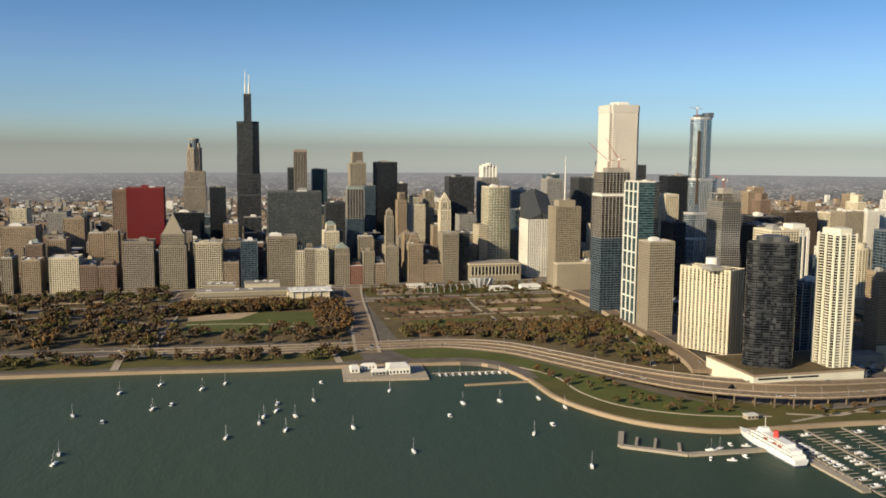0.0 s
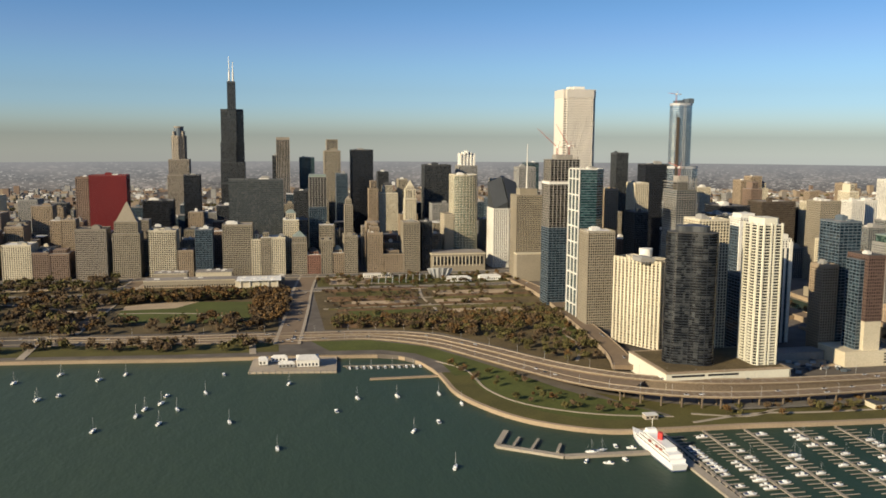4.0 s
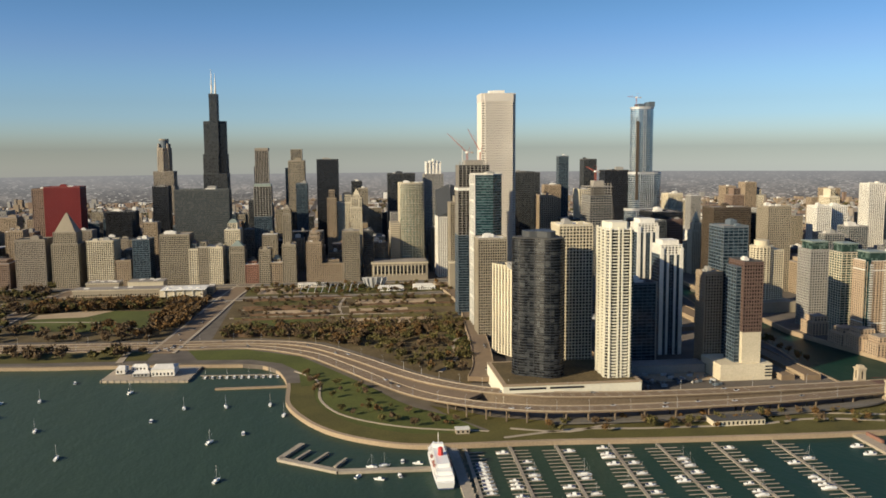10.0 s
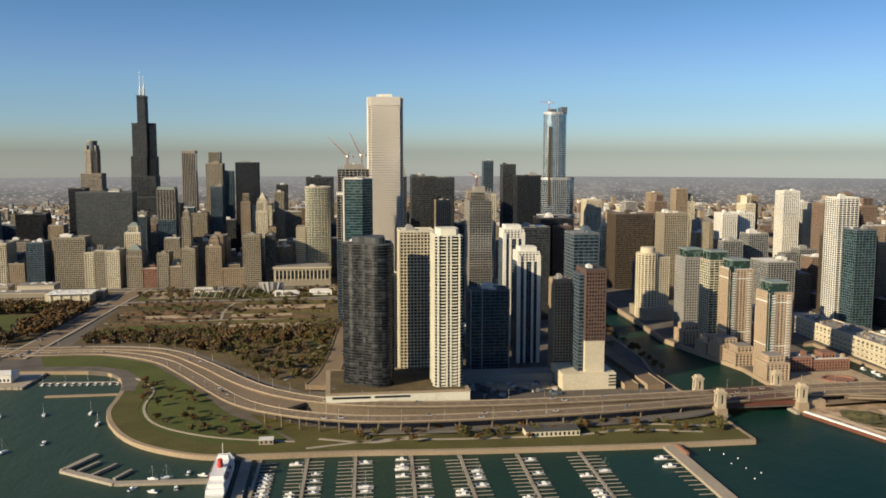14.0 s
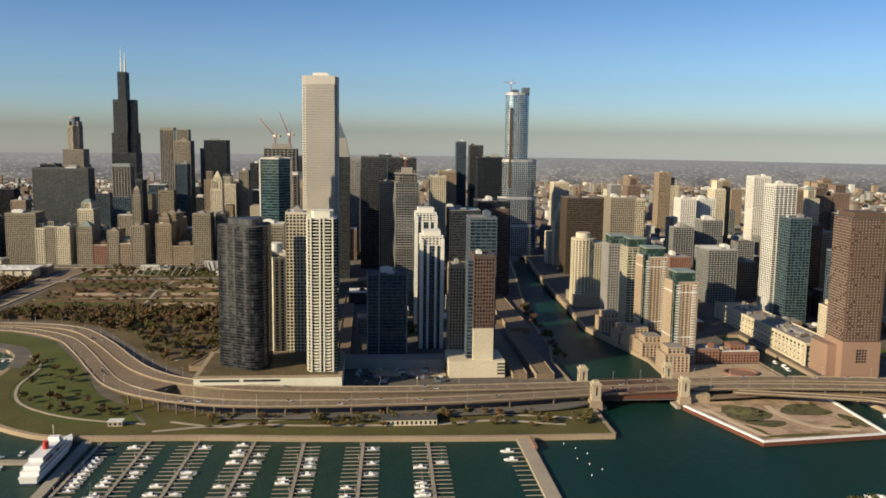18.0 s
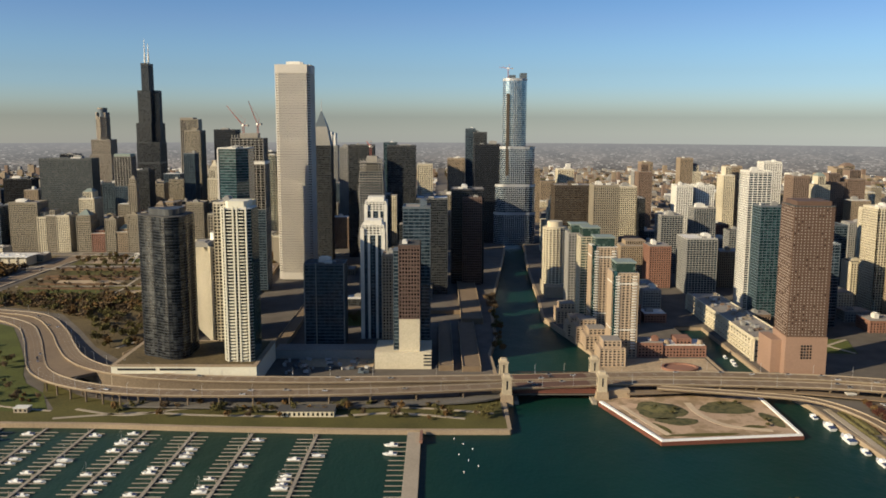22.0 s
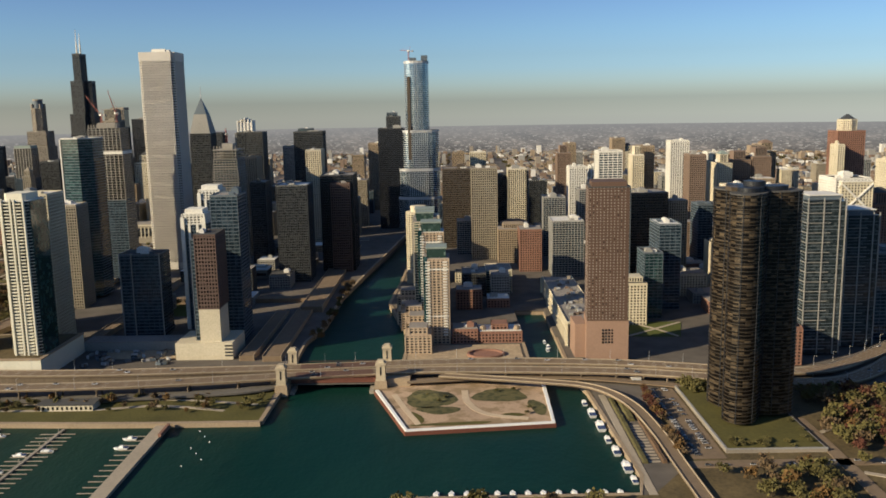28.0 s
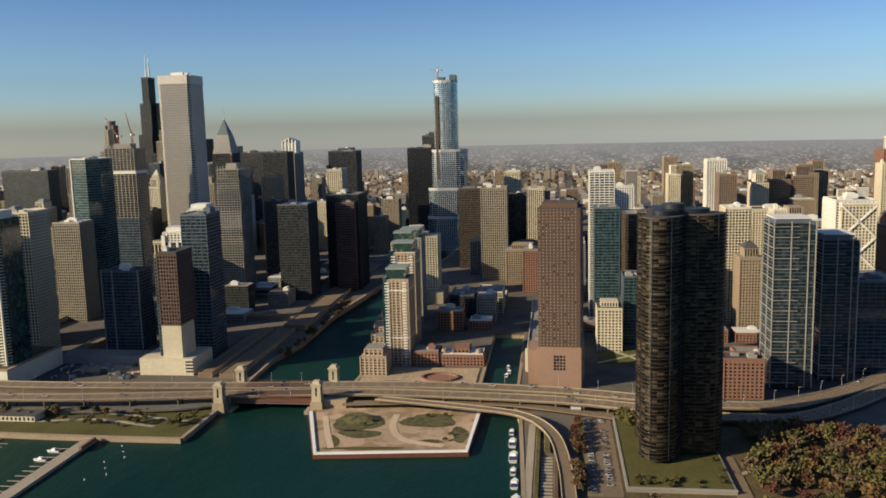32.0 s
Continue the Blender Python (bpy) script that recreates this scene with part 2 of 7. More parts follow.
def water_material():
    m = bpy.data.materials.new("lake_water")
    m.use_nodes = True
    n, k = m.node_tree.nodes, m.node_tree.links
    b = n["Principled BSDF"]
    geo = n.new("ShaderNodeNewGeometry")
    big = n.new("ShaderNodeTexNoise")
    big.inputs["Scale"].default_value, big.inputs["Detail"].default_value = 0.006, 5
    k.new(geo.outputs["Position"], big.inputs["Vector"])
    ramp = n.new("ShaderNodeValToRGB")
    e = ramp.color_ramp.elements
    e[0].position, e[0].color = 0.3, (0.002, 0.022, 0.017, 1)
    e[1].position, e[1].color = 0.7, (0.006, 0.031, 0.023, 1)
    k.new(big.outputs["Fac"], ramp.inputs[0])
    # silty toward the shallow south, clear and dark at the river mouth
    sep, silt, mud = n.new("ShaderNodeSeparateXYZ"), n.new("ShaderNodeMapRange"), n.new("ShaderNodeMix")
    k.new(geo.outputs["Position"], sep.inputs[0])
    silt.inputs[1].default_value, silt.inputs[2].default_value = 900.0, 0.0
    k.new(sep.outputs[0], silt.inputs[0])
    mud.data_type = "RGBA"
    k.new(silt.outputs[0], mud.inputs[0])
    k.new(ramp.outputs[0], mud.inputs[6])
    mud.inputs[7].default_value = (0.045, 0.064, 0.040, 1)
    k.new(mud.outputs[2], b.inputs["Base Color"])
    b.inputs["Roughness"].default_value, b.inputs["IOR"].default_value = 0.45, 1.33
    b.inputs["Specular IOR Level"].default_value = 0.22
    w1, w2 = n.new("ShaderNodeTexNoise"), n.new("ShaderNodeTexNoise")
    w1.inputs["Scale"].default_value, w1.inputs["Detail"].default_value = 0.35, 6
    w2.inputs["Scale"].default_value, w2.inputs["Detail"].default_value = 0.05, 3
    mp = n.new("ShaderNodeMapping")
    mp.inputs["Scale"].default_value = (1.0, 0.55, 1.0)
    k.new(geo.outputs["Position"], mp.inputs["Vector"])
    k.new(mp.outputs[0], w1.inputs["Vector"])
    k.new(mp.outputs[0], w2.inputs["Vector"])
    ad = n.new("ShaderNodeMath")
    ad.operation = "MULTIPLY_ADD"
    ad.inputs[1].default_value = 3.0
    k.new(w2.outputs["Fac"], ad.inputs[0])
    k.new(w1.outputs["Fac"], ad.inputs[2])
    bp = n.new("ShaderNodeBump")
    bp.inputs["Strength"].default_value, bp.inputs["Distance"].default_value = 0.5, 0.6
    k.new(ad.outputs[0], bp.inputs["Height"])
    k.new(bp.outputs[0], b.inputs["Normal"])
    return m


WATER = water_material()


# ---- mesh helpers ----
class Mesh:
    def __init__(self):
        self.v, self.f = [], []

    def prism(self, poly, z0, z1, top=None):
        """An upright prism on a polygon that runs anticlockwise; top: another outline of as many corners."""
        n, s = len(poly), len(self.v)
        self.v += [(x, y, z0) for x, y in poly] + [(x, y, z1) for x, y in (top or poly)]
        self.f += [(s + i, s + (i + 1) % n, s + n + (i + 1) % n, s + n + i) for i in range(n)]
        self.f += [tuple(s + n + i for i in range(n)), tuple(s + n - 1 - i for i in range(n))]
        return self

    def box(self, x0, x1, y0, y1, z0, z1):
        return self.prism([(x0, y0), (x1, y0), (x1, y1), (x0, y1)], z0, z1)

    def beam(self, a, b, w, h=None):
        """A straight bar from a to b, w wide and h deep."""
        a, b = Vector(a), Vector(b)
        d = (b - a).normalized()
        side = d.cross(Vector((0, 0, 1)))
        side = side.normalized() if side.length > 1e-3 else Vector((1, 0, 0))
        up = side.cross(d)
        s = len(self.v)
        for p in (a, b):
            for i, j in ((-1, -1), (1, -1), (1, 1), (-1, 1)):
                self.v.append(tuple(p + side * i * w / 2 + up * j * (h or w) / 2))
        self.f += [(s, s + 1, s + 5, s + 4), (s + 1, s + 2, s + 6, s + 5), (s + 2, s + 3, s + 7, s + 6), (s + 3, s, s + 4, s + 7), (s + 3, s + 2, s + 1, s), (s + 4, s + 5, s + 6, s + 7)]
        return self

    def data(self, name, material):
        me = bpy.data.meshes.new(name)
        me.from_pydata(self.v, [], self.f)
        me.materials.append(material)
        me.update()
        return me


def thing(name, at, label, category, group="", kind=""):
    ob = new(name)
    ob.location = at
    return tagged(ob, label, category, group, kind)


def part(name, mesh, material, parent, label="", at=None, turn=0.0, kind=""):
    ob = new(name, mesh if isinstance(mesh, bpy.types.Mesh) else mesh.data(name, material))
    ob.parent = parent
    if at:
        ob.location = at
    if turn:
        ob.rotation_euler = (0, 0, turn)
    return tagged(ob, label, "", "", kind)


def solid(name, mesh, material, label, category="", group="", kind="structure", at=(0, 0, 0)):
    ob = new(name, mesh.data(name, material))
    ob.location = at
    return tagged(ob, label, category, group, kind)


def rect(w, d):
    return [(-w / 2, -d / 2), (w / 2, -d / 2), (w / 2, d / 2), (-w / 2, d / 2)]


def ring(r, n=24, sx=1.0, sy=1.0):
    return [(r * sx * math.cos(2 * math.pi * i / n), r * sy * math.sin(2 * math.pi * i / n)) for i in range(n)]


def grow(poly, d):
    """The outline moved outward by d."""
    out, n = [], len(poly)
    for i in range(n):
        p, q, r = Vector(poly[i - 1]), Vector(poly[i]), Vector(poly[(i + 1) % n])
        a, b = (q - p).normalized(), (r - q).normalized()
        na, nb = Vector((a.y, -a.x)), Vector((b.y, -b.x))
        m = na + nb
        out.append(tuple(q + m * (d / max(0.35, 1 + na.dot(nb)))))
    return out


def land_z(y):
    """The land lies low along the lake and climbs gently to the first row of the town."""
    return 3.5 + 9.5 * min(1.0, max(0.0, (y - 850) / 690))


def drape(name, poly, material, label, lift=0.15, base=None, z=None, category="", kind="structure"):
    """A flat piece of ground on the land, or with base: a body of land down to that height."""
    bm = bmesh.new()
    vs = [bm.verts.new((x, y, 0)) for x, y in poly]
    bm.faces.new(vs)
    bmesh.ops.recalc_face_normals(bm, faces=bm.faces)
    for f in bm.faces:
        if f.normal.z < 0:
            f.normal_flip()
    if z is None:
        for cut in (850, 1540):
            bmesh.ops.bisect_plane(bm, geom=bm.verts[:] + bm.edges[:] + bm.faces[:], plane_co=(0, cut, 0), plane_no=(0, 1, 0))
    bmesh.ops.triangulate(bm, faces=bm.faces)
    if base is not None:
        rim = [e for e in bm.edges if e.is_boundary]
        made = bmesh.ops.extrude_edge_only(bm, edges=rim)["geom"]
        low = {v for v in made if isinstance(v, bmesh.types.BMVert)}
    else:
        low = set()
    for v in bm.verts:
        v.co.z = base if v in low else (land_z(v.co.y) if z is None else z) + lift
    bmesh.ops.recalc_face_normals(bm, faces=bm.faces) if base is not None else None
    me = bpy.data.meshes.new(name)
    bm.to_mesh(me)
    bm.free()
    me.materials.append(material)
    return tagged(new(name, me), label, category, "", kind)


def smooth(points, steps=6):
    """A curve through the points."""
    pts, out = [Vector(p) for p in points], []
    for i in range(len(pts) - 1):
        a, b, c, d = pts[max(0, i - 1)], pts[i], pts[i + 1], pts[min(len(pts) - 1, i + 2)]
        for s in range(steps):
            u = s / steps
            out.append(0.5 * (2 * b + (c - a) * u + (2 * a - 5 * b + 4 * c - d) * u * u + (3 * b - a - 3 * c + d) * u**3))
    return out + [pts[-1]]


def band(line, left, right, deep, lift=0.0):
    """A road, wall or kerb along a line of points, from left to right of it and deep metres thick."""
    me, n = Mesh(), len(line)
    for i, p in enumerate(line):
        d = line[min(n - 1, i + 1)] - line[max(0, i - 1)]
        d.z = 0
        d.normalize()
        s = Vector((-d.y, d.x, 0))
        for off, dz in ((left, 0), (right, 0), (right, -deep), (left, -deep)):
            q = p - s * off
            me.v.append((q.x, q.y, p.z + dz + lift))
    for i in range(n - 1):
        a = 4 * i
        for j in range(4):
            me.f.append((a + j, a + (j + 1) % 4, a + 4 + (j + 1) % 4, a + 4 + j))
    me.f += [(3, 2, 1, 0), (4 * n - 4, 4 * n - 3, 4 * n - 2, 4 * n - 1)]
    return me

# ---- the lake, the land and the distance ----
MID, FAR = 600, 4600


def arc(a0, a1, n=24):
    return [(MID + FAR * math.sin(radians(a0 + (a1 - a0) * i / n)), FAR * math.cos(radians(a0 + (a1 - a0) * i / n))) for i in range(n + 1)]


lake = Mesh()
lake.v += [(MID + x, y, 0) for x, y in ((-4700, -2500), (4700, -2500), (4700, 2700), (-4700, 2700))]
lake.f.append((0, 1, 2, 3))
solid("lake", lake, WATER, "dark green rippled lake and river water", "water")
SEAM = math.degrees(math.asin((1010 - MID) / FAR))
SHORE = [(-2500, 1025), (-273, 1013), (-120, 1003), (25, 987), (108, 983), (250, 970), (282, 956), (300, 930), (310, 895), (314, 860), (316, 815), (322, 788), (333, 760), (348, 732), (368, 707), (395, 686), (428, 670), (470, 666), (550, 664), (640, 657), (740, 652), (811, 650), (896, 650)]
BANK_S = [(897, 715), (893, 880), (905, 950), (907, 1090), (925, 1250), (948, 1440), (965, 1600), (990, 2150)]
BANK_N = [(1030, 2150), (1005, 1600), (995, 1500), (985, 1320), (980, 1180), (972, 1050), (994, 948), (1006, 888), (1000, 745)]
NORTH_EDGE = [(1127, 745), (1127, 1003), (1163, 1003), (1163, 745), (1169, 712), (1178, 541), (1172, 514), (1012, 512), (1005, 430), (1750, 430), (1750, 615), (1480, 632), (1462, 660), (1465, 700), (1490, 745), (1540, 800), (1750, 930), (2500, 1150), (3600, 1300)]
drape("ground_south", [(-3843, 1190)] + SHORE + BANK_S + [(1010, 2165)] + arc(SEAM, -75), CITYGROUND, "grey-brown city ground of streets and yards", 0, -3, category="ground")
drape("ground_north", [(1010, 2165)] + BANK_N + NORTH_EDGE + arc(68, SEAM), CITYGROUND, "grey-brown city ground north of the river", 0, -3, category="ground")


def distance_material():
    """Endless low town and trees, glowing, with the haze painted into the colour."""
    m = bpy.data.materials.new("far_town_painted")
    m.use_nodes = True
    n, k = m.node_tree.nodes, m.node_tree.links
    n.remove(n["Principled BSDF"])
    geo, sep = n.new("ShaderNodeNewGeometry"), n.new("ShaderNodeSeparateXYZ")
    k.new(geo.outputs["Position"], sep.inputs[0])

    flat = n.new("ShaderNodeVectorMath")
    flat.operation = "MULTIPLY"
    flat.inputs[1].default_value = (1.0, 1.0, 3.2)
    k.new(geo.outputs["Position"], flat.inputs[0])
    t1, t2 = n.new("ShaderNodeTexNoise"), n.new("ShaderNodeTexVoronoi")
    t1.inputs["Scale"].default_value, t1.inputs["Detail"].default_value = 0.006, 7
    t2.inputs["Scale"].default_value = 0.055
    k.new(flat.outputs[0], t1.inputs["Vector"])
    k.new(flat.outputs[0], t2.inputs["Vector"])
    ramp = n.new("ShaderNodeValToRGB")
    e = ramp.color_ramp.elements
    e[0].position, e[0].color = 0.38, (0.095, 0.085, 0.078, 1)
    e[1].position, e[1].color = 0.64, (0.205, 0.175, 0.152, 1)
    k.new(t1.outputs["Fac"], ramp.inputs[0])
    spk = n.new("ShaderNodeMix")
    spk.data_type, spk.blend_type = "RGBA", "MULTIPLY"
    spk.inputs[0].default_value = 0.6
    k.new(ramp.outputs[0], spk.inputs[6])
    r2 = n.new("ShaderNodeValToRGB")
    r2.color_ramp.elements[0].color = (0.55, 0.55, 0.55, 1)
    r2.color_ramp.elements[1].position, r2.color_ramp.elements[1].color = 0.9, (2.1, 2.0, 1.9, 1)
    r2.color_ramp.elements.new(0.62).color = (0.85, 0.85, 0.85, 1)
    k.new(t2.outputs["Color"], r2.inputs[0])
    k.new(r2.outputs[0], spk.inputs[7])
    # bright specks painted in as sunlit roofs and walls, one in a dozen
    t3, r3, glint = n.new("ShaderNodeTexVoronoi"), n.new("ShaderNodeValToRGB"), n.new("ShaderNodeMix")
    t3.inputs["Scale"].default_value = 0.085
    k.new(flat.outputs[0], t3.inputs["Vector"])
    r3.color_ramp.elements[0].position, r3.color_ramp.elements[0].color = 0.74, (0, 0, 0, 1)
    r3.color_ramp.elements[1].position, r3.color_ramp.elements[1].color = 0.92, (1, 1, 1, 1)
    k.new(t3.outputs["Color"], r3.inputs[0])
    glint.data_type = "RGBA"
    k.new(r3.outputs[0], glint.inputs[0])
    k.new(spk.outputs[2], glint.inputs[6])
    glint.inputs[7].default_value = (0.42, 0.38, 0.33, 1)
    # painted haze: colour blends to the haze tone with height
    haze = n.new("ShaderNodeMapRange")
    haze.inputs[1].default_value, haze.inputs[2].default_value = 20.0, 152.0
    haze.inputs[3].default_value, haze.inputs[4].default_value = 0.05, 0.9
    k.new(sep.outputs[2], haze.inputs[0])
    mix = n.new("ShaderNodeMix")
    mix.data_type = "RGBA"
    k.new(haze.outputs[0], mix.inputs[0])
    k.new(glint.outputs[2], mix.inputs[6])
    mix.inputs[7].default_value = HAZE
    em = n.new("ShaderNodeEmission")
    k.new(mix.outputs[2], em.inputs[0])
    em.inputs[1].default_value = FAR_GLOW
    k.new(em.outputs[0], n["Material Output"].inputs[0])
    return m


# backdrop wall that glows by itself and carries the painted town and haze
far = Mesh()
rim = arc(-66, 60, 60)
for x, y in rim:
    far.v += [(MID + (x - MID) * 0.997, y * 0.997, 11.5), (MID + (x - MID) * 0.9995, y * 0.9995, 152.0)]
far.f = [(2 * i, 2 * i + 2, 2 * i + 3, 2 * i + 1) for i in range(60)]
solid("backdrop", far, distance_material(), "glowing backdrop painted as hazy low town reaching to the horizon", "backdrop")

# sea walls and lakeside paths
shore_line = smooth([(x, y, 3.9) for x, y in SHORE[1:]], 4)
solid("seawall", band(shore_line, -3.0, 1.2, 5.0), KERB, "pale stepped concrete sea wall along the lake", "seawall")
solid("shore_grass", band(smooth([(x, y, 3.9) for x, y in SHORE[6:]], 4), -28, -3.1, 0.6), GRASS, "olive grass strip behind the sea wall", "lawn")
solid("lakeside_path", band(smooth([(x, y, 4.0) for x, y in SHORE[1:6]], 4), -19, -16.5, 0.4), PAVING, "pale lakeside footpath behind the sea wall", "path")
solid("river_wall_south", band([Vector((x, y, land_z(y) + 0.5)) for x, y in [(896, 652)] + BANK_S], -2.0, 1.5, 6.0), KERB, "concrete river wall on the south bank", "river wall")
solid("river_wall_north", band([Vector((x, y, land_z(y) + 0.5)) for x, y in BANK_N], -2.0, 1.5, 6.0), KERB, "concrete river wall on the north bank", "river wall")
solid("slip_wall", band([Vector((x, y, 4.0)) for x, y in NORTH_EDGE[:8]], -2.0, 1.0, 5.0), KERB, "concrete quay round the boat slip", "quay")

# parks: lawns, scrub, paths
drape("park_lawn_shore", [(200, 990), (262, 985), (300, 962), (322, 925), (328, 860), (332, 800), (350, 750), (380, 712), (420, 690), (470, 684), (500, 690), (470, 745), (440, 775), (425, 800), (402, 850), (362, 922), (320, 992), (252, 1036), (180, 1040)], LAWN, "green and brown lakeside park lawn", 0.2)
drape("park_lawn_south", [(-1500, 1030), (-273, 1026), (25, 1000), (140, 996), (140, 1040), (45, 1044), (-295, 1078), (-1500, 1104)], GRASS, "worn lakeside grass strip", 0.2)
drape("park_lawn_harbour", [(486, 684), (560, 676), (740, 666), (893, 664), (893, 726), (776, 720), (674, 716), (560, 716), (510, 735), (478, 762), (455, 780), (470, 745), (500, 700)], GRASS, "harbourside lawn with paths", 0.2)
drape("park_scrub", [(200, 1098), (268, 1095), (350, 1060), (410, 975), (455, 905), (505, 850), (535, 900), (550, 1100), (560, 1230), (570, 1330), (540, 1395), (195, 1388)], SCRUB, "brown autumn park of hedges and bare beds", 0.2)
drape("park_south", [(-1500, 1160), (-295, 1130), (140, 1100), (140, 1370), (-1500, 1370)], SCRUB, "brown wooded park ground", 0.2)
drape("park_west", [(-1500, 1395), (150, 1395), (150, 1505), (-1500, 1505)], SCRUB, "park strip before the street wall", 0.2)
drape("park_millennium", [(205, 1412), (560, 1412), (545, 1505), (205, 1505)], GRASS, "terraced park with lawns and paving", 0.2)
drape("ball_field", [(-84, 1185), (98, 1150), (106, 1300), (-20, 1318), (-84, 1290)], LAWN, "mown green ball field", 0.45)
drape("ball_field_dirt", [(-84, 1292), (-25, 1320), (20, 1312), (-10, 1268), (-84, 1262)], EARTH, "pale dirt infield of the ball field", 0.6)
drape("north_lawn", [(500, 1000), (528, 1000), (540, 1090), (505, 1085)], LAWN, "small green park lawn", 0.5)
drape("park_pier", [(1015, 440), (1700, 440), (1700, 560), (1480, 615), (1455, 660), (1450, 700), (1250, 705), (1216, 700), (1216, 560), (1180, 512), (1015, 508)], SCRUB, "brown waterside park with trees", 0.25)
drape("beach", [(1480, 622), (1750, 605), (1750, 560), (1500, 585)], paint("beach_sand", (0.55, 0.44, 0.29)), "pale sand beach", 0.4, category="beach")
for i, (line, w, mat, label) in enumerate([
    ([(510, 676), (580, 690), (640, 684), (740, 682), (800, 690), (860, 676)], 4, PAVING, "pale winding park path"),
    ([(520, 700), (570, 684), (620, 702), (700, 698), (800, 706), (885, 690)], 3.5, PAVING, "pale winding park path"),
    ([(318, 925), (345, 880), (350, 810), (375, 755), (430, 715), (500, 695)], 2.6, PAVING, "pale curving park path"),
    ([(-84, 1240), (-20, 1235), (50, 1215), (100, 1160)], 4, PAVING, "pale footpath across the ball field"),
    ([(205, 1230), (300, 1235), (400, 1238), (520, 1225)], 5, PAVING, "straight pale garden path"),
    ([(210, 1290), (330, 1300), (460, 1290), (540, 1290)], 5, PAVING, "straight pale garden path"),
    ([(360, 1110), (370, 1200), (365, 1300), (375, 1390)], 4, PAVING, "pale garden path"),
    ([(480, 900), (505, 960), (512, 1040), (540, 1090)], 4, PAVING, "pale park path"),
    ([(110, 990), (108, 1040)], 8, PAVING, "pale paved landing"), ([(-150, 1006), (-150, 1085)], 9, PAVING, "pale paved crossing"),
    ([(-600, 1200), (-300, 1330), (-130, 1250)], 6, PAVING, "pale park walk"), ([(-130, 1445), (-400, 1440), (-900, 1450)], 8, PAVING, "pale park walk"),
]):
    pts = smooth([(x, y, land_z(y) + 0.6) for x, y in line], 5)
    solid("park_path", band(pts, -w / 2, w / 2, 0.5), mat, label, "path")
for x0, x1, y0, y1 in ((250, 350, 1252, 1280), (380, 470, 1252, 1280), (230, 350, 1318, 1360), (390, 520, 1310, 1350), (240, 345, 1160, 1210), (385, 500, 1150, 1205), (225, 340, 1425, 1490)):
    drape("garden_bed", [(x0, y0), (x1, y0), (x1, y1), (x0, y1)], random.choice((GRASS, EARTH, LAWN)), "flat rectangular garden bed", 0.5)

# ---- streets ----
NORTHBOUND = [(-1500, 1122, 5.5), (-295, 1092, 6), (-135, 1072, 6.5), (45, 1056, 6.8), (180, 1050, 7), (256, 1046, 7), (327, 1000, 7), (372, 930, 7.5), (410, 856, 9.5), (447, 788, 12.5), (490, 744, 15), (540, 720, 15.5), (593, 711, 15.5), (674, 710, 15.5), (776, 717, 15), (895, 737, 13.5), (960, 746, 12.8), (1017, 753, 12.5), (1100, 752, 12), (1200, 744, 11.5), (1265, 730, 11), (1330, 715, 9.5), (1390, 718, 8), (1440, 752, 7), (1490, 800, 7), (1560, 862, 7), (1750, 980, 7)]
SOUTHBOUND = [(-1500, 1146, 5.8), (-295, 1116, 6.5), (-135, 1097, 7), (45, 1082, 7.2), (186, 1077, 7.3), (263, 1071, 7.3), (330, 1042, 7.5), (385, 968, 8), (430, 888, 10), (464, 832, 13), (505, 788, 15.5), (558, 762, 16), (620, 751, 16), (700, 747, 16), (776, 750, 15.5), (895, 762, 13.5), (960, 769, 12.8), (1017, 775, 12.5), (1100, 778, 12), (1200, 770, 11.5), (1265, 757, 11), (1330, 745, 9.5), (1390, 752, 8), (1440, 785, 7.2), (1490, 826, 7.5), (1560, 885, 8), (1750, 1000, 8)]


def highway(name, line, half, label):
    pts = smooth(line, 6)
    road = thing(name, (0, 0, 0), label, "road", "", "structure")
    part("deck", band(pts, -half, half, 1.3), ROADTAN, road)
    part("kerb", band(pts, -half, -half + 0.6, 1.5, 0.7), BARRIER, road, "worn concrete barrier")
    part("kerb", band(pts, half - 0.6, half, 1.5, 0.9), BARRIER, road, "worn concrete barrier")
    part("edge_line", band(pts, -half + 1.3, -half + 1.6, 0.1, 0.06), LINE, road)
    part("edge_line", band(pts, half - 1.6, half - 1.3, 0.1, 0.06), LINE, road)
    dashes = Mesh()
    for off in (-half / 2.2, 0, half / 2.2):
        for i in range(0, len(pts) - 1):
            a, b = pts[i], pts[i + 1]
            d = b - a
            n = max(1, int(d.length / 12))
            s = Vector((-d.y, d.x, 0)).normalized() * off
            for j in range(n):
                p = a + d * ((j + 0.2) / n) + s
                dashes.beam(p + Vector((0, 0, 0.05)), p + d.normalized() * 4 + Vector((0, 0, 0.05)), 0.3, 0.06)
    part("lane_line", dashes, LINE, road)
    return pts


nb = highway("lakefront_drive_northbound", NORTHBOUND, 9.0, "wide worn lakefront highway rising onto a viaduct")
sb = highway("lakefront_drive_southbound", SOUTHBOUND, 9.0, "wide worn lakefront highway beside its twin carriageway")
solid("highway_verge", band(smooth([(x, y, z - 0.35) for x, y, z in [((a[0] + b[0]) / 2, (a[1] + b[1]) / 2, a[2]) for a, b in zip(NORTHBOUND, SOUTHBOUND)][:11]], 6), -20, 20, 3.0), ROADTAN, "worn concrete median between the carriageways", "median")
ramp_line = smooth([(1040, 741, 11), (1126, 722, 10.5), (1172, 706, 10), (1196, 668, 9), (1205, 610, 7.5), (1208, 545, 6), (1212, 450, 5)], 6)
highway_ramp = thing("exit_ramp", (0, 0, 0), "curved concrete exit ramp descending to the pier", "ramp", "", "structure")
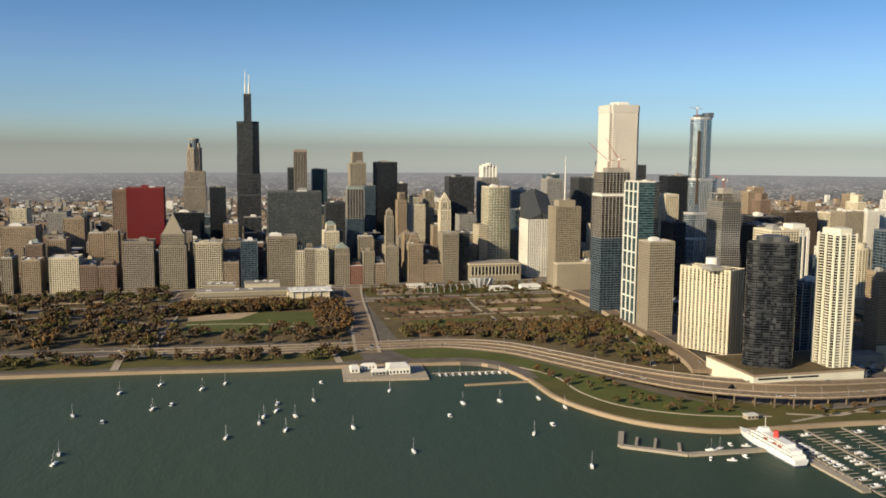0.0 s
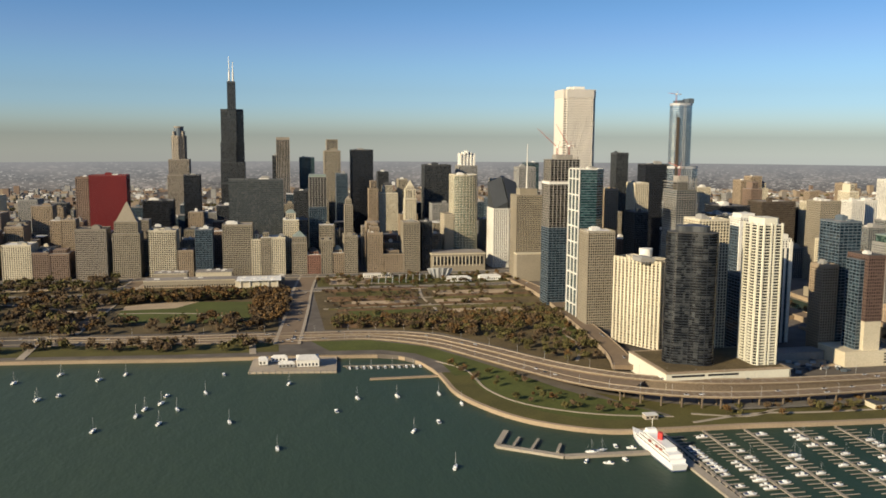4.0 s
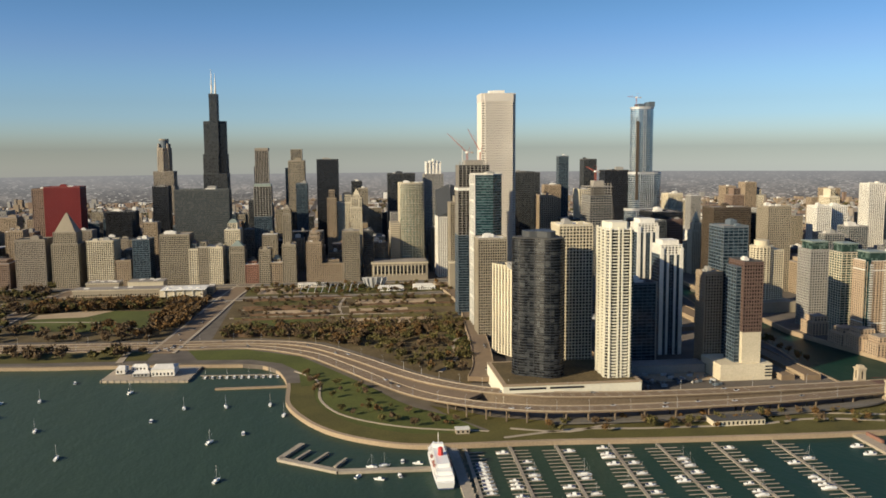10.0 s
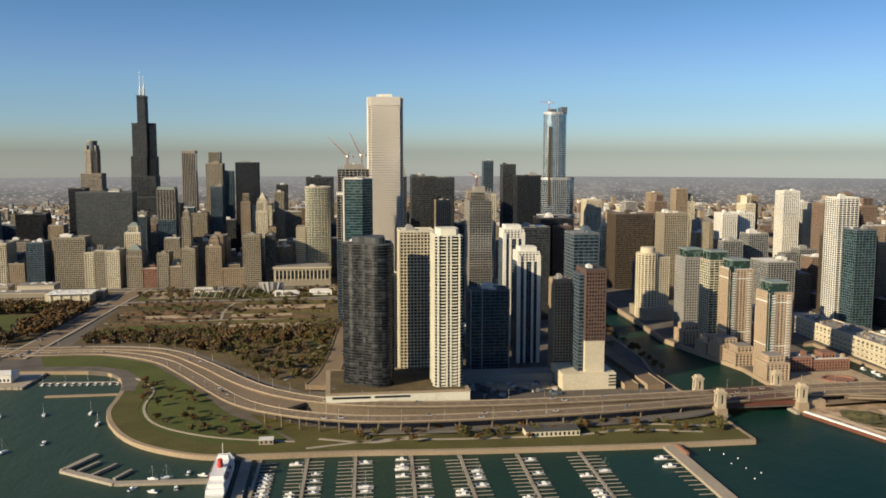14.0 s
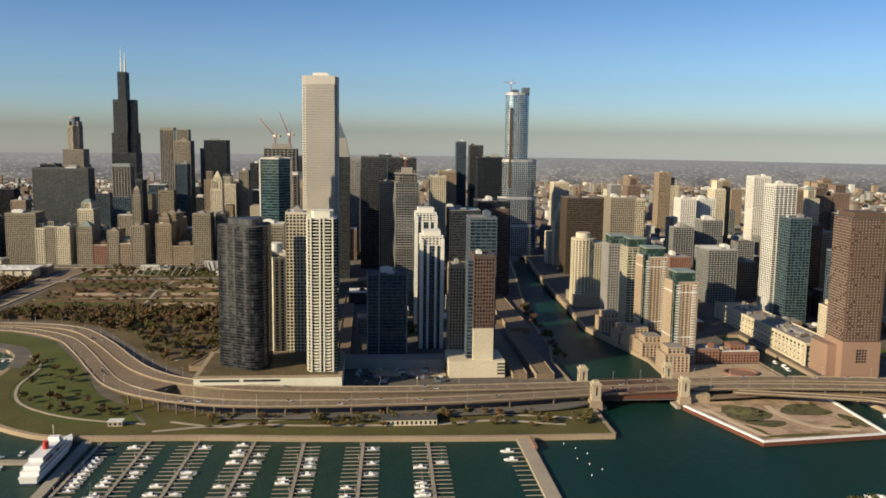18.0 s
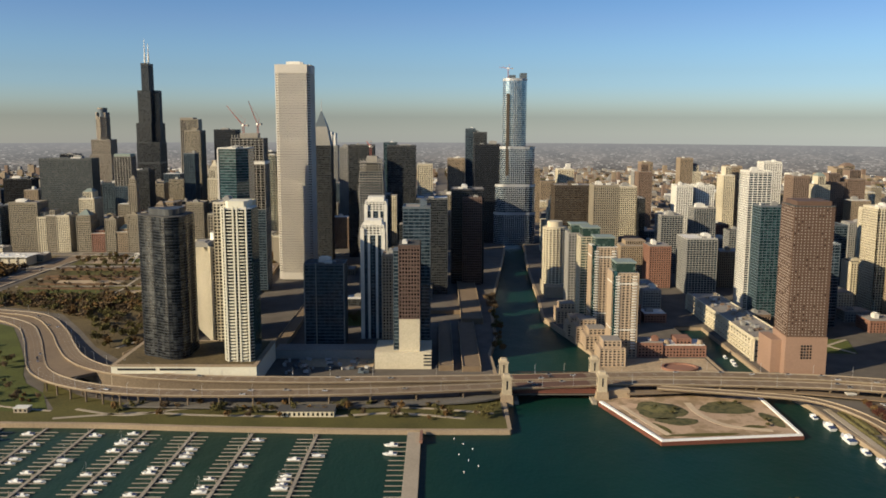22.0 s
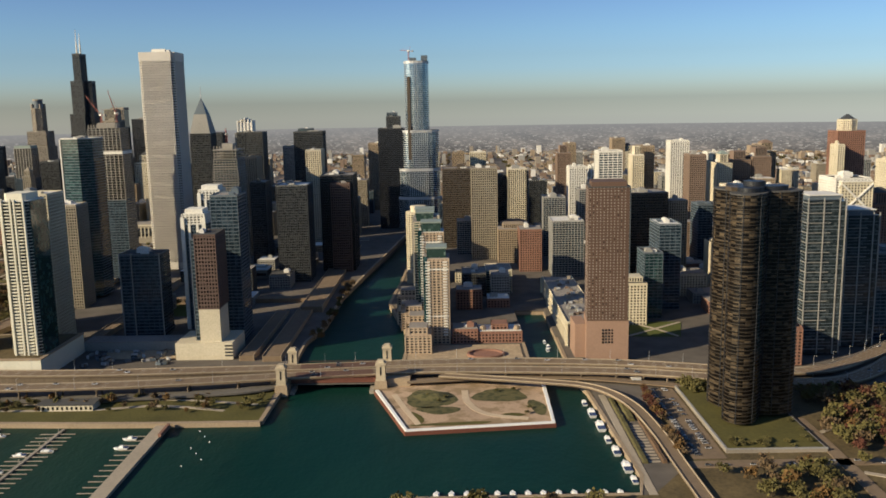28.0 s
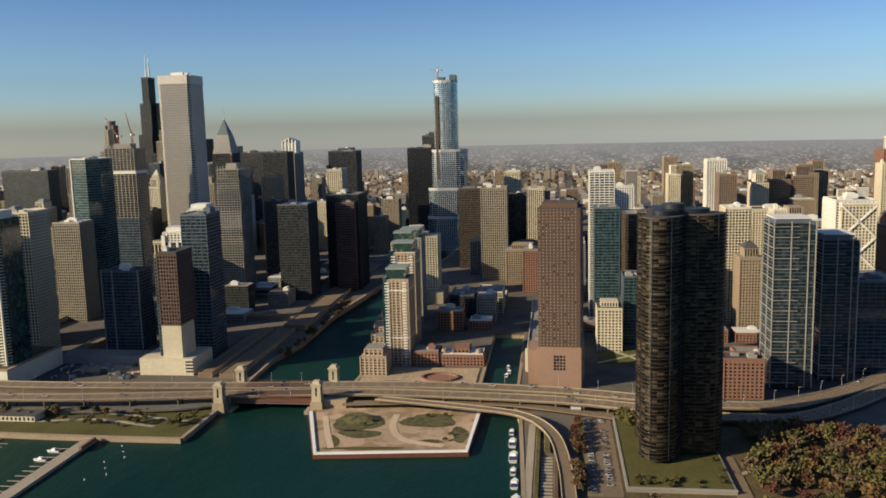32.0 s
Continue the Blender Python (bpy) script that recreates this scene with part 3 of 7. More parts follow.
part("deck", band(ramp_line, -5, 5, 1.2), ROADTAN, highway_ramp)
part("kerb", band(ramp_line, -5, -4.4, 1.4, 0.9), BARRIER, highway_ramp)
part("kerb", band(ramp_line, 4.4, 5, 1.4, 0.9), BARRIER, highway_ramp)
lower = smooth([(560, 708, 6.5), (640, 704, 7), (760, 706, 7), (860, 718, 7), (900, 735, 7)], 6)
solid("lower_road", band(lower, -7, 7, 1.5), ASPHALT, "lower harbour road beside the viaduct", "road")
lower2 = smooth([(1010, 735, 8), (1080, 742, 8), (1160, 742, 7.5), (1260, 715, 6)], 6)
solid("lower_road", band(lower2, -5, 5, 1.2), ROADTAN, "lower bridge road over the basin", "road")
# viaduct columns with their cross beams
col = Mesh().prism(ring(0.9, 8), -12.0, -1.2)
# dark brown concrete of the bents; on the wall below it stands for shade
DARKCONC = paint("dark_brown_concrete", (0.13, 0.10, 0.07), 0.95, vary=0.35)
col_me = col.data("column", DARKCONC)
for line, name in ((nb, "viaduct_bent"), (sb, "viaduct_bent")):
    for i in range(len(line) - 1):
        p, d = line[i], line[i + 1] - line[i]
        if not (470 < p.x < 885 or 1025 < p.x < 1290) or i % 2:
            continue
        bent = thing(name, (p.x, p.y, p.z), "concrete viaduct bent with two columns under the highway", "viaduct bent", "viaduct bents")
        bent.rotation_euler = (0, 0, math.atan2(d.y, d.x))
        part("cross_beam", Mesh().box(-0.9, 0.9, -8.0, 8.0, -2.8, -1.3), DARKCONC, bent)
        part("column", col_me, DARKCONC, bent, at=(0, -6.5, 0))
        part("column", col_me, DARKCONC, bent, at=(0, 6.5, 0))
# added wall: its dark colour replaces the shade beneath the southbound deck
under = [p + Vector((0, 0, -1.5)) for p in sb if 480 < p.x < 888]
solid("viaduct_back_wall", band(under, 5.5, 8.0, 11.0), DARKCONC, "added dark wall standing in for the shade under the viaduct", "wall")
for name, line, half, mat, label in (
    ("park_street_monroe", [(150, 1030), (165, 1200), (180, 1400), (195, 1530)], 13, ROADTAN, "wide pale street crossing the park"),
    ("park_street_jackson", [(-128, 1120), (-112, 1330), (-95, 1530)], 12, ROADTAN, "pale street crossing the park"),
    ("park_street_columbus", [(-1500, 1380), (180, 1382), (540, 1402)], 10, ASPHALT, "grey park avenue"),
    ("boulevard", [(-1500, 1524), (300, 1524), (700, 1528), (900, 1540)], 13, ASPHALT, "broad boulevard along the street wall"),
    ("rail_cut", [(-1500, 1450), (150, 1450)], 12, EARTH, "sunken railway cut with tracks"),
):
    pts = smooth([(x, y, land_z(y) + 0.9) for x, y in line], 8)
    solid(name, band(pts, -half, half, 0.7), mat, label, "street")
    if mat != EARTH:
        solid("pavement", band(pts, -half - 4, -half, 0.6, 0.12), PAVING, "pale pavement with kerb", "pavement")
        solid("pavement", band(pts, half, half + 4, 0.6, 0.12), PAVING, "pale pavement with kerb", "pavement")
randolph = smooth([(515, 850, 11), (528, 900, 12), (540, 1000, 13), (548, 1106, 14), (556, 1200, 15), (560, 1330, 15), (545, 1500, 14)], 6)
solid("viaduct_street", band(randolph, -11, 11, 5.0), ROADTAN, "raised street between the towers and the park", "street")
solid("viaduct_parapet", band(randolph, -11.6, -11, 6.0, 1.0), KERB, "pale viaduct parapet", "parapet")
solid("viaduct_parapet", band(randolph, 11, 11.6, 6.0, 1.0), KERB, "pale viaduct parapet", "parapet")
for x0, y0, y1 in ((700, 990, 1060),):
    drape("inner_park", [(690, 1000), (770, 1000), (770, 1060), (690, 1060)], LAWN, "green park lawn between the towers", 0.4)

SPANSTEEL = paint("rusty_bridge_deck", (0.11, 0.062, 0.045), 0.9)
for line in (nb, sb):
    span = [p for p in line if 903 < p.x < 986]
    solid("bridge_roadway", band(span, -8.3, 8.3, 0.5, 0.12), SPANSTEEL, "dark reddish steel bridge roadway", "road")
solid("bridge_median", Mesh().box(905, 985, 748, 758, 12.0, 12.5), SPANSTEEL, "reddish steel strip between the bridge roadways", "road")
for x0, x1, y0, y1, z, label in ((838, 852, 818, 1010, 9, "grey ramp deck leading to the lower streets"), (862, 880, 815, 1010, 9, "grey ramp deck leading to the lower streets"), (866, 892, 1010, 1480, 13, "raised riverside street above the quay"), (690, 866, 1062, 1078, 12, "raised cross street between the towers"), (655, 668, 880, 1290, 10, "street between the towers")):
    solid("side_street", Mesh().box(x0, x1, y0, y1, 0, z), ROADTAN, label, "street")
    solid("street_parapet", Mesh().box(x0 - 0.5, x0, y0, y1, 0, z + 1), KERB, "low concrete parapet", "parapet")
    solid("street_parapet", Mesh().box(x1, x1 + 0.5, y0, y1, 0, z + 1), KERB, "low concrete parapet", "parapet")
drape("works_yard", [(690, 830), (770, 830), (770, 905), (690, 905)], EARTH, "rough building yard behind the highway", 0.4)

# ---- towers ----
# style: wall, glass, storey, band height, pier pitch, pier width, how far bands and piers stand proud, words
STYLES = {
    "lime": (LIME, G_DARK, 3.8, 1.3, 3.2, 1.5, 0.35, "weathered limestone"), "limegrid": (LIME, G_DARK, 3.6, 1.3, 3.0, 1.1, 0.4, "limestone grid-fronted"),
    "tan": (TAN, G_DARK, 3.3, 1.5, 3.4, 1.5, 0.3, "tan brick"), "cream": (CREAM, G_DARK, 3.3, 1.4, 3.6, 1.6, 0.35, "cream masonry"),
    "creamgrid": (CREAM, G_DARK, 3.4, 1.1, 3.6, 1.0, 0.5, "cream concrete grid-fronted"), "brown": (BROWN, G_DARK, 3.5, 1.6, 3.4, 1.5, 0.3, "dark brown brick"),
    "greytan": (GREYTAN, G_DARK, 3.5, 1.4, 2.8, 1.2, 0.3, "grey-tan stone"), "brick": (BRICK, G_DARK, 3.4, 1.5, 3.6, 1.6, 0.3, "red brick"),
    "bluedark": (BLUEMETAL, G_BLUE, 3.8, 0.9, 6.0, 0.3, 0.2, "dark blue glass"), "dark": (DARKGREY, G_DARK, 3.7, 1.0, 2.6, 0.6, 0.25, "dark steel and glass"),
    "black": (BLACK, G_BLACK, 3.9, 1.0, 2.4, 0.6, 0.25, "black steel and glass"), "bronze": (BRONZE, G_DARK, 3.8, 1.2, 2.4, 0.7, 0.3, "dark bronze ribbed"),
    "red": (RED, RED, 3.8, 1.6, 2.2, 0.5, 0.15, "bright red painted steel"), "aluminium": (ALUMINIUM, G_GREY, 3.9, 1.5, 2.6, 1.0, 0.2, "grey aluminium"),
    "teal": (BLUEMETAL, G_TEAL, 3.6, 0.7, 5.0, 0.3, 0.2, "teal glass"), "blue": (BLUEMETAL, G_BLUE, 3.6, 0.6, 4.0, 0.3, 0.15, "blue glass"),
    "grey": (GREY, G_GREY, 3.5, 1.4, 3.5, 1.2, 0.3, "grey concrete"), "brownglass": (UMBER, G_WARM, 3.8, 1.6, 3.0, 1.2, 0.3, "rust-brown"),
    "white": (WHITE, G_GREY, 3.0, 1.2, 4.2, 1.5, 0.5, "white concrete"), "whiteblue": (WHITE, G_BLUE, 3.1, 1.0, 5.5, 0.8, 0.5, "white and blue glass"),
    "whitedark": (BRIGHT, G_DARK, 3.1, 0.5, 5.5, 0.8, 0.9, "cream-white concrete"),
    "bowfront": (CREAM, G_GREEN, 3.3, 0.9, 6.0, 0.4, 0.3, "pale banded glass"),
    "glassgrid": (GREY, G_BLUE, 3.3, 0.8, 4.2, 0.6, 0.35, "grey and glass"), "greenglass": (CREAM, G_GREEN, 3.3, 0.8, 6.0, 0.5, 0.4, "green glass"),
    "pinkgrid": (BROWNSTONE, G_DARK, 2.9, 1.5, 3.3, 1.7, 0.25, "brown granite"), "condo": (PEACH, G_GREY, 3.0, 1.1, 4.2, 1.7, 0.5, "tan and green condominium"),
    "terminal": (CREAM, G_GREY, 6.0, 4.3, 9.0, 5.0, 0.25, "peach-coloured concrete"), "raw": (RAWCONC, G_BLACK, 3.6, 0.6, 6.0, 0.8, 0.3, "raw concrete unfinished"), "silver": (STEEL, G_SILVER, 3.9, 0.5, 3.0, 0.2, 0.12, "silver-blue glass"),
}
FOOT = []


def edges_of(poly):
    return [(Vector(poly[i]), Vector(poly[(i + 1) % len(poly)])) for i in range(len(poly))]


def facade(tower, poly, z0, z1, style, split=False, bands=True, piers=True):
    """Glass core, a band at every storey and piers down every side."""
    wall, glass, storey, bh, pitch, pw, proud, _ = STYLES[style]
    part("glazing", Mesh().prism(grow(poly, -0.3), z0, z1 - 0.3), glass, tower, "window glass")
    n = max(2, round((z1 - z0) / storey))
    step = (z1 - z0) / n
    outer = grow(poly, proud * 0.6)
    ms = Mesh()
    if bands:
        me = Mesh().prism(outer, 0, bh).data("storey_band", wall) if split else None
        for i in range(n + 1):
            z = z0 + i * step - (bh if i == n else 0)
            if split:
                part("storey_band", me, wall, tower, at=(0, 0, z))
            else:
                ms.prism(outer, z, z + bh)
    if piers:
        pm = Mesh().box(-pw / 2, pw / 2, -proud, 0.4, 0, z1 - z0).data("pier", wall) if split else None
        for a, b in edges_of(poly):
            d = b - a
            k = max(1, round(d.length / pitch))
            u = d.normalized()
            nrm = Vector((u.y, -u.x))
            for i in range(k + 1):
                if d.length < pitch * 0.8 and i:
                    continue
                p = a + d * (i / k)
                if split:
                    part("pier", pm, wall, tower, at=(p.x, p.y, z0), turn=math.atan2(u.y, u.x))
                else:
                    q = [p - u * pw / 2 - nrm * 0.4, p - u * pw / 2 + nrm * proud, p + u * pw / 2 + nrm * proud, p + u * pw / 2 - nrm * 0.4]
                    ms.prism([tuple(v) for v in q][::-1], z0, z1)
    if ms.v:
        part("facade_frame", ms, wall, tower, kind="stuff")


def flat_roof(tower, poly, z, wall, seed, units=3, mat=None):
    r = random.Random(seed)
    part("roof", Mesh().prism(grow(poly, 0.2), z, z + 0.4), mat or r.choice((ROOF, ROOFDARK, ROOFPALE, ROOF)), tower, "flat gravel roof")
    if units > 2:
        par = Mesh()
        for a, b in edges_of(poly):
            par.beam((*a, z + 0.9), (*b, z + 0.9), 0.5, 1.3)
        part("parapet", par, wall, tower)
    xs, ys = [p[0] for p in poly], [p[1] for p in poly]
    w, d = max(xs) - min(xs), max(ys) - min(ys)
    cx, cy = (max(xs) + min(xs)) / 2, (max(ys) + min(ys)) / 2
    for i in range(units):
        a, b, h = r.uniform(0.15, 0.42 if i == 0 else 0.2) * w, r.uniform(0.15, 0.42 if i == 0 else 0.2) * d, r.uniform(2.5, 6.5 if i == 0 else 3)
        x, y = cx + r.uniform(-0.25, 0.25) * w, cy + r.uniform(-0.25, 0.25) * d
        ms = Mesh().box(x - a / 2, x + a / 2, y - b / 2, y + b / 2, z + 0.4, z + h)
        if i == 0:
            ms.box(x - a / 3, x + a / 4, y - b / 3, y + b / 3, z + h, z + h + 1.2)
        part("plant_room" if i == 0 else "roof_unit", ms, r.choice((wall, GREY, ROOFPALE)), tower)


def tower_at(name, x0, x1, y0, y1, top, style, label="", split=False, base=None, units=3, group=""):
    z = land_z((y0 + y1) / 2) - 1.0 if base is None else base
    wall, words = STYLES[style][0], STYLES[style][7]
    kind_word = name.replace("_", " ")
    t = thing(name, ((x0 + x1) / 2, (y0 + y1) / 2, z), label or f"{words} {kind_word} with a flat roof", "building", group)
    poly = rect(x1 - x0, y1 - y0)
    facade(t, poly, 0, top - z, style, split)
    flat_roof(t, poly, top - z, wall, x0 * 7 + y0, units)
    FOOT.append((x0, x1, y0, y1))
    return t


TOWERS = [
    ('office_tower', -403, -386, 1546, 1586, 85, 'lime'),
    ('office_building', -372, -342, 1546, 1586, 71, 'tan'),
    ('hotel_building', -327, -280, 1546, 1591, 74, 'cream'),
    ('office_building', -280, -252, 1546, 1586, 60, 'brown'),
    ('office_building', -250, -219, 1546, 1586, 65, 'brown'),
    ('apartment_tower', -252, -227, 1640, 1670, 109, 'tan'),
    ('office_building', -207, -156, 1546, 1591, 100, 'greytan'),
    ('office_building', -86, -38, 1546, 1591, 96, 'creamgrid'),
    ('office_building', -37, -10, 1546, 1586, 60, 'tan'),
    ('office_tower', -6, 24, 1546, 1586, 97, 'bluedark'),
    ('office_tower', 42, 94, 1546, 1591, 105, 'limegrid'),
    ('office_building', 93, 109, 1546, 1586, 88, 'cream'),
    ('office_building', 109, 127, 1546, 1586, 91, 'lime'),
    ('office_building', 128, 152, 1546, 1586, 81, 'cream'),
    ('office_building', 165, 191, 1546, 1586, 80, 'lime'),
    ('brick_building', 192, 216, 1546, 1586, 54, 'brick'),
    ('office_building', 218, 238, 1546, 1586, 75, 'lime'),
    ('office_building', 238, 259, 1546, 1586, 57, 'tan'),
    ('office_tower', 260, 284, 1546, 1586, 83, 'lime'),
    ('office_tower', 304, 331, 1546, 1586, 87, 'tan'),
    ('office_building', 332, 371, 1546, 1586, 53, 'tan'),
    ('office_tower', 370, 401, 1546, 1586, 106, 'limegrid'),
    ('office_tower', 409, 427, 1560, 1600, 105, 'dark'),
    ('red_office_tower', -224, -154, 1753, 1795, 186, 'red'),
    ('office_tower', -252, -227, 1770, 1810, 182, 'brown'),
    ('office_tower', -75, -39, 2034, 2074, 176, 'black'),
    ('federal_office_slab', -147, -84, 1900, 1935, 126, 'black'),
    ('aluminium_office_slab', 48, 151, 1664, 1702, 181, 'aluminium'),
    ('office_tower', 247, 283, 1966, 2011, 261, 'lime'),
    ('office_tower', 311, 361, 1982, 2037, 236, 'black'),
    ('office_tower', 387, 408, 1637, 1659, 162, 'cream'),
    ('office_tower', 474, 536, 1921, 1966, 203, 'dark'),
    ('glass_tower', 202, 245, 2500, 2540, 209, 'teal'),
    ('office_tower', 125, 141, 2380, 2420, 215, 'dark'),
    ('glass_tower', 268, 293, 1880, 1915, 184, 'blue'),
    ('office_tower', 337, 356, 1840, 1870, 171, 'tan'),
    ('office_building', 359, 401, 1850, 1890, 160, 'cream'),
    ('office_tower', 406, 426, 1870, 1900, 172, 'lime'),
    ('office_tower', 392, 419, 2150, 2190, 179, 'dark'),
    ('office_tower', 657, 699, 2000, 2040, 167, 'grey'),
    ('glass_tower', 586, 617, 1760, 1800, 135, 'blue'),
    ('office_tower', 713, 742, 1900, 1940, 209, 'teal'),
    ('office_building', 150, 178, 1600, 1640, 121, 'cream'),
    ('office_tower', 173, 216, 1800, 1840, 151, 'dark'),
    ('office_building', -496, -464, 2000, 2050, 131, 'cream'),
    ('office_building', -411, -372, 1950, 2000, 126, 'grey'),
    ('office_building', -467, -403, 1800, 1860, 108, 'tan'),
    ('apartment_building', -382, -359, 1640, 1670, 92, 'tan'),
    ('apartment_building', -348, -317, 1640, 1680, 97, 'tan'),
    ('dark_office_slab', 910, 960, 1680, 1720, 211, 'black'),
    ('office_tower', 676, 721, 1500, 1540, 213, 'dark'),
    ('dark_office_tower', 735, 759, 1330, 1375, 139, 'dark'),
    ('dark_office_tower', 806, 850, 1185, 1235, 146, 'dark'),
    ('brown_office_tower', 857, 906, 1260, 1320, 153, 'black'),
    ('brown_office_tower', 874, 902, 1250, 1259, 142, 'brownglass'),
    ('office_tower', 708, 732, 1400, 1440, 175, 'tan'),
    ('office_tower', 730, 789, 1750, 1800, 206, 'dark'),
    ('office_tower', 914, 943, 1850, 1885, 233, 'dark'),
    ('office_tower', 637, 672, 1700, 1740, 204, 'grey'),
    ('office_tower', 800, 826, 1480, 1520, 181, 'cream'),
    ('office_tower', 859, 899, 2000, 2030, 170, 'tan'),
    ('dark_office_tower', 1038, 1108, 1439, 1489, 147, 'bronze'),
    ('hotel_tower', 1085, 1125, 1330, 1370, 155, 'lime'),
    ('apartment_tower', 1160, 1190, 1500, 1540, 139, 'grey'),
    ('apartment_tower', 1260, 1288, 1480, 1515, 144, 'white'),
    ('apartment_tower', 1301, 1333, 1500, 1535, 143, 'white'),
    ('apartment_tower', 1322, 1347, 2000, 2040, 162, 'tan'),
    ('apartment_tower', 1471, 1503, 2200, 2240, 164, 'tan'),
    ('apartment_tower', 1504, 1524, 2200, 2240, 145, 'cream'),
    ('white_apartment_tower', 1482, 1517, 1660, 1695, 178, 'white'),
    ('apartment_tower', 1574, 1608, 1700, 1740, 150, 'cream'),
    ('apartment_tower', 1726, 1773, 1900, 1940, 158, 'tan'),
    ('apartment_tower', 1475, 1503, 1500, 1540, 160, 'brown'),
    ('apartment_tower', 1292, 1321, 1900, 1940, 162, 'brown'),
    ('apartment_tower', 1417, 1439, 1700, 1740, 167, 'cream'),
    ('apartment_tower', 1151, 1182, 1450, 1490, 144, 'creamgrid'),
    ('apartment_tower', 1115, 1155, 1500, 1540, 131, 'dark'),
    ('hotel_building', 1124, 1186, 1350, 1400, 63, 'lime'),
    ('office_building', 1065, 1096, 1080, 1130, 36, 'dark'),
    ('office_building', 1097, 1131, 1100, 1150, 36, 'greenglass'),
    ('apartment_tower', 1199, 1234, 1600, 1640, 111, 'dark'),
    ('apartment_tower', 1200, 1235, 1350, 1390, 105, 'glassgrid'),
    ('office_block', 1291, 1348, 1150, 1210, 130, 'bronze'),
    ('office_block', 1300, 1326, 1000, 1050, 108, 'bluedark'),
    ('glass_block', 1274, 1295, 960, 1000, 81, 'teal'),
    ('hotel_building', 1244, 1270, 930, 960, 59, 'cream'),
    ('apartment_tower', 1440, 1471, 1750, 1785, 165, 'tan'),
    ('apartment_tower', 1542, 1569, 1560, 1595, 157, 'cream'),
    ('apartment_tower', 1578, 1617, 1600, 1635, 160, 'brown'),
    ('apartment_tower', 1665, 1708, 1750, 1790, 162, 'tan'),
    ('apartment_tower', 1466, 1481, 1100, 1130, 139, 'cream'),
    ('apartment_tower', 1492, 1522, 1150, 1190, 138, 'tan'),
    ('hospital_block', 1371, 1396, 830, 870, 27, 'brick'),
    ('office_slab', 1477, 1526, 860, 920, 94, 'bluedark'),
    ('apartment_tower', 1578, 1605, 1050, 1090, 136, 'brick'),
    ('apartment_tower', 1667, 1677, 1200, 1230, 166, 'cream'),
    ('apartment_tower', 1734, 1745, 1500, 1530, 173, 'cream'),
    ('apartment_tower', 1401, 1430, 1060, 1100, 146, 'creamgrid'),
    ('apartment_tower', 1408, 1434, 1010, 1045, 105, 'tan'),
    ('apartment_tower', 1621, 1655, 1600, 1640, 166, 'brown'),
    ('apartment_tower', 1506, 1547, 1000, 1045, 159, 'white'),
    ('apartment_tower', 1461, 1504, 1190, 1230, 131, 'cream'),
    ('office_block', 1196, 1240, 1190, 1245, 88, 'glassgrid'),
    ('apartment_tower', 1419, 1456, 1250, 1290, 101, 'bluedark'),
    ('apartment_tower', 1262, 1298, 1380, 1415, 114, 'glassgrid'),
    ('apartment_tower', 1596, 1622, 1800, 1835, 147, 'white'),
    ('apartment_tower', 1705, 1740, 1800, 1835, 165, 'tan'),
    ('apartment_tower', 1094, 1127, 1800, 1840, 155, 'cream'),
    ('apartment_tower', 1057, 1085, 2050, 2090, 143, 'tan'),
    ('office_building', 1125, 1173, 1300, 1345, 70, 'tan'),
]
step_r = random.Random(41)
for name, x0, x1, y0, y1, top, style in TOWERS:
    low = top * 0.9
    if style in ("lime", "tan", "cream", "greytan", "brown", "brick") and x1 - x0 > 15 and step_r.random() < 0.55:
        # older blocks step back at the top, some under a hipped roof
        t = tower_at(name, x0, x1, y0, y1, low, style, f"{STYLES[style][7]} {name.replace('_', ' ')} stepping back at the top", units=1)
        z, sx, sy = t.location.z, (x1 - x0) * step_r.uniform(0.5, 0.75), (y1 - y0) * 0.7
        tier = part("upper_tier", Mesh().prism(rect(sx, sy), low - z, top - z), STYLES[style][0], t)
        strip = Mesh().box(0, 1.4, -sy / 2 - 0.15, -sy / 2 + 0.3, low - z + 1, top - z - 1.2).data("window_strip", G_DARK)
        for i in range(int(sx / 3)):
            part("window_strip", strip, G_DARK, tier, at=(-sx / 2 + 1 + 3 * i, 0, 0))
        if step_r.random() < 0.35:
            part("hipped_roof", Mesh().prism(rect(sx + 1, sy + 1), top - z, top - z + 6, rect(sx * 0.4, sy * 0.2)), step_r.choice((GREENFRAME, ROOFDARK, BROWN)), t, "hipped roof")
        part("cornice", Mesh().prism(rect(x1 - x0 + 1.6, y1 - y0 + 1.6), low - z - 2, low - z - 0.6), STYLES[style][0], t)
    else:
        tower_at(name, x0, x1, y0, y1, top, style)


def spire_tower(name, x, y, w, d, top, style, label, tiers, cap, cap_h, base=None):
    """A stepped tower: tiers of (share of width, top height), then a pointed cap."""
    z = land_z(y) - 1 if base is None else base
    t = thing(name, (x, y, z), label, "building")
    low = 0
    for share, up in tiers:
        facade(t, rect(w * share, d * share), low, up - z, style)
        part("roof", Mesh().prism(rect(w * share, d * share), up - z, up - z + 0.5), ROOF, t)
        low = up - z
    s = tiers[-1][0] * 0.9
    part("spire", Mesh().prism(rect(w * s, d * s), low + 0.5, low + cap_h, rect(w * s * 0.06, d * s * 0.06)), cap, t, "pointed roof")
    FOOT.append((x - w / 2, x + w / 2, y - d / 2, y + d / 2))
    return t


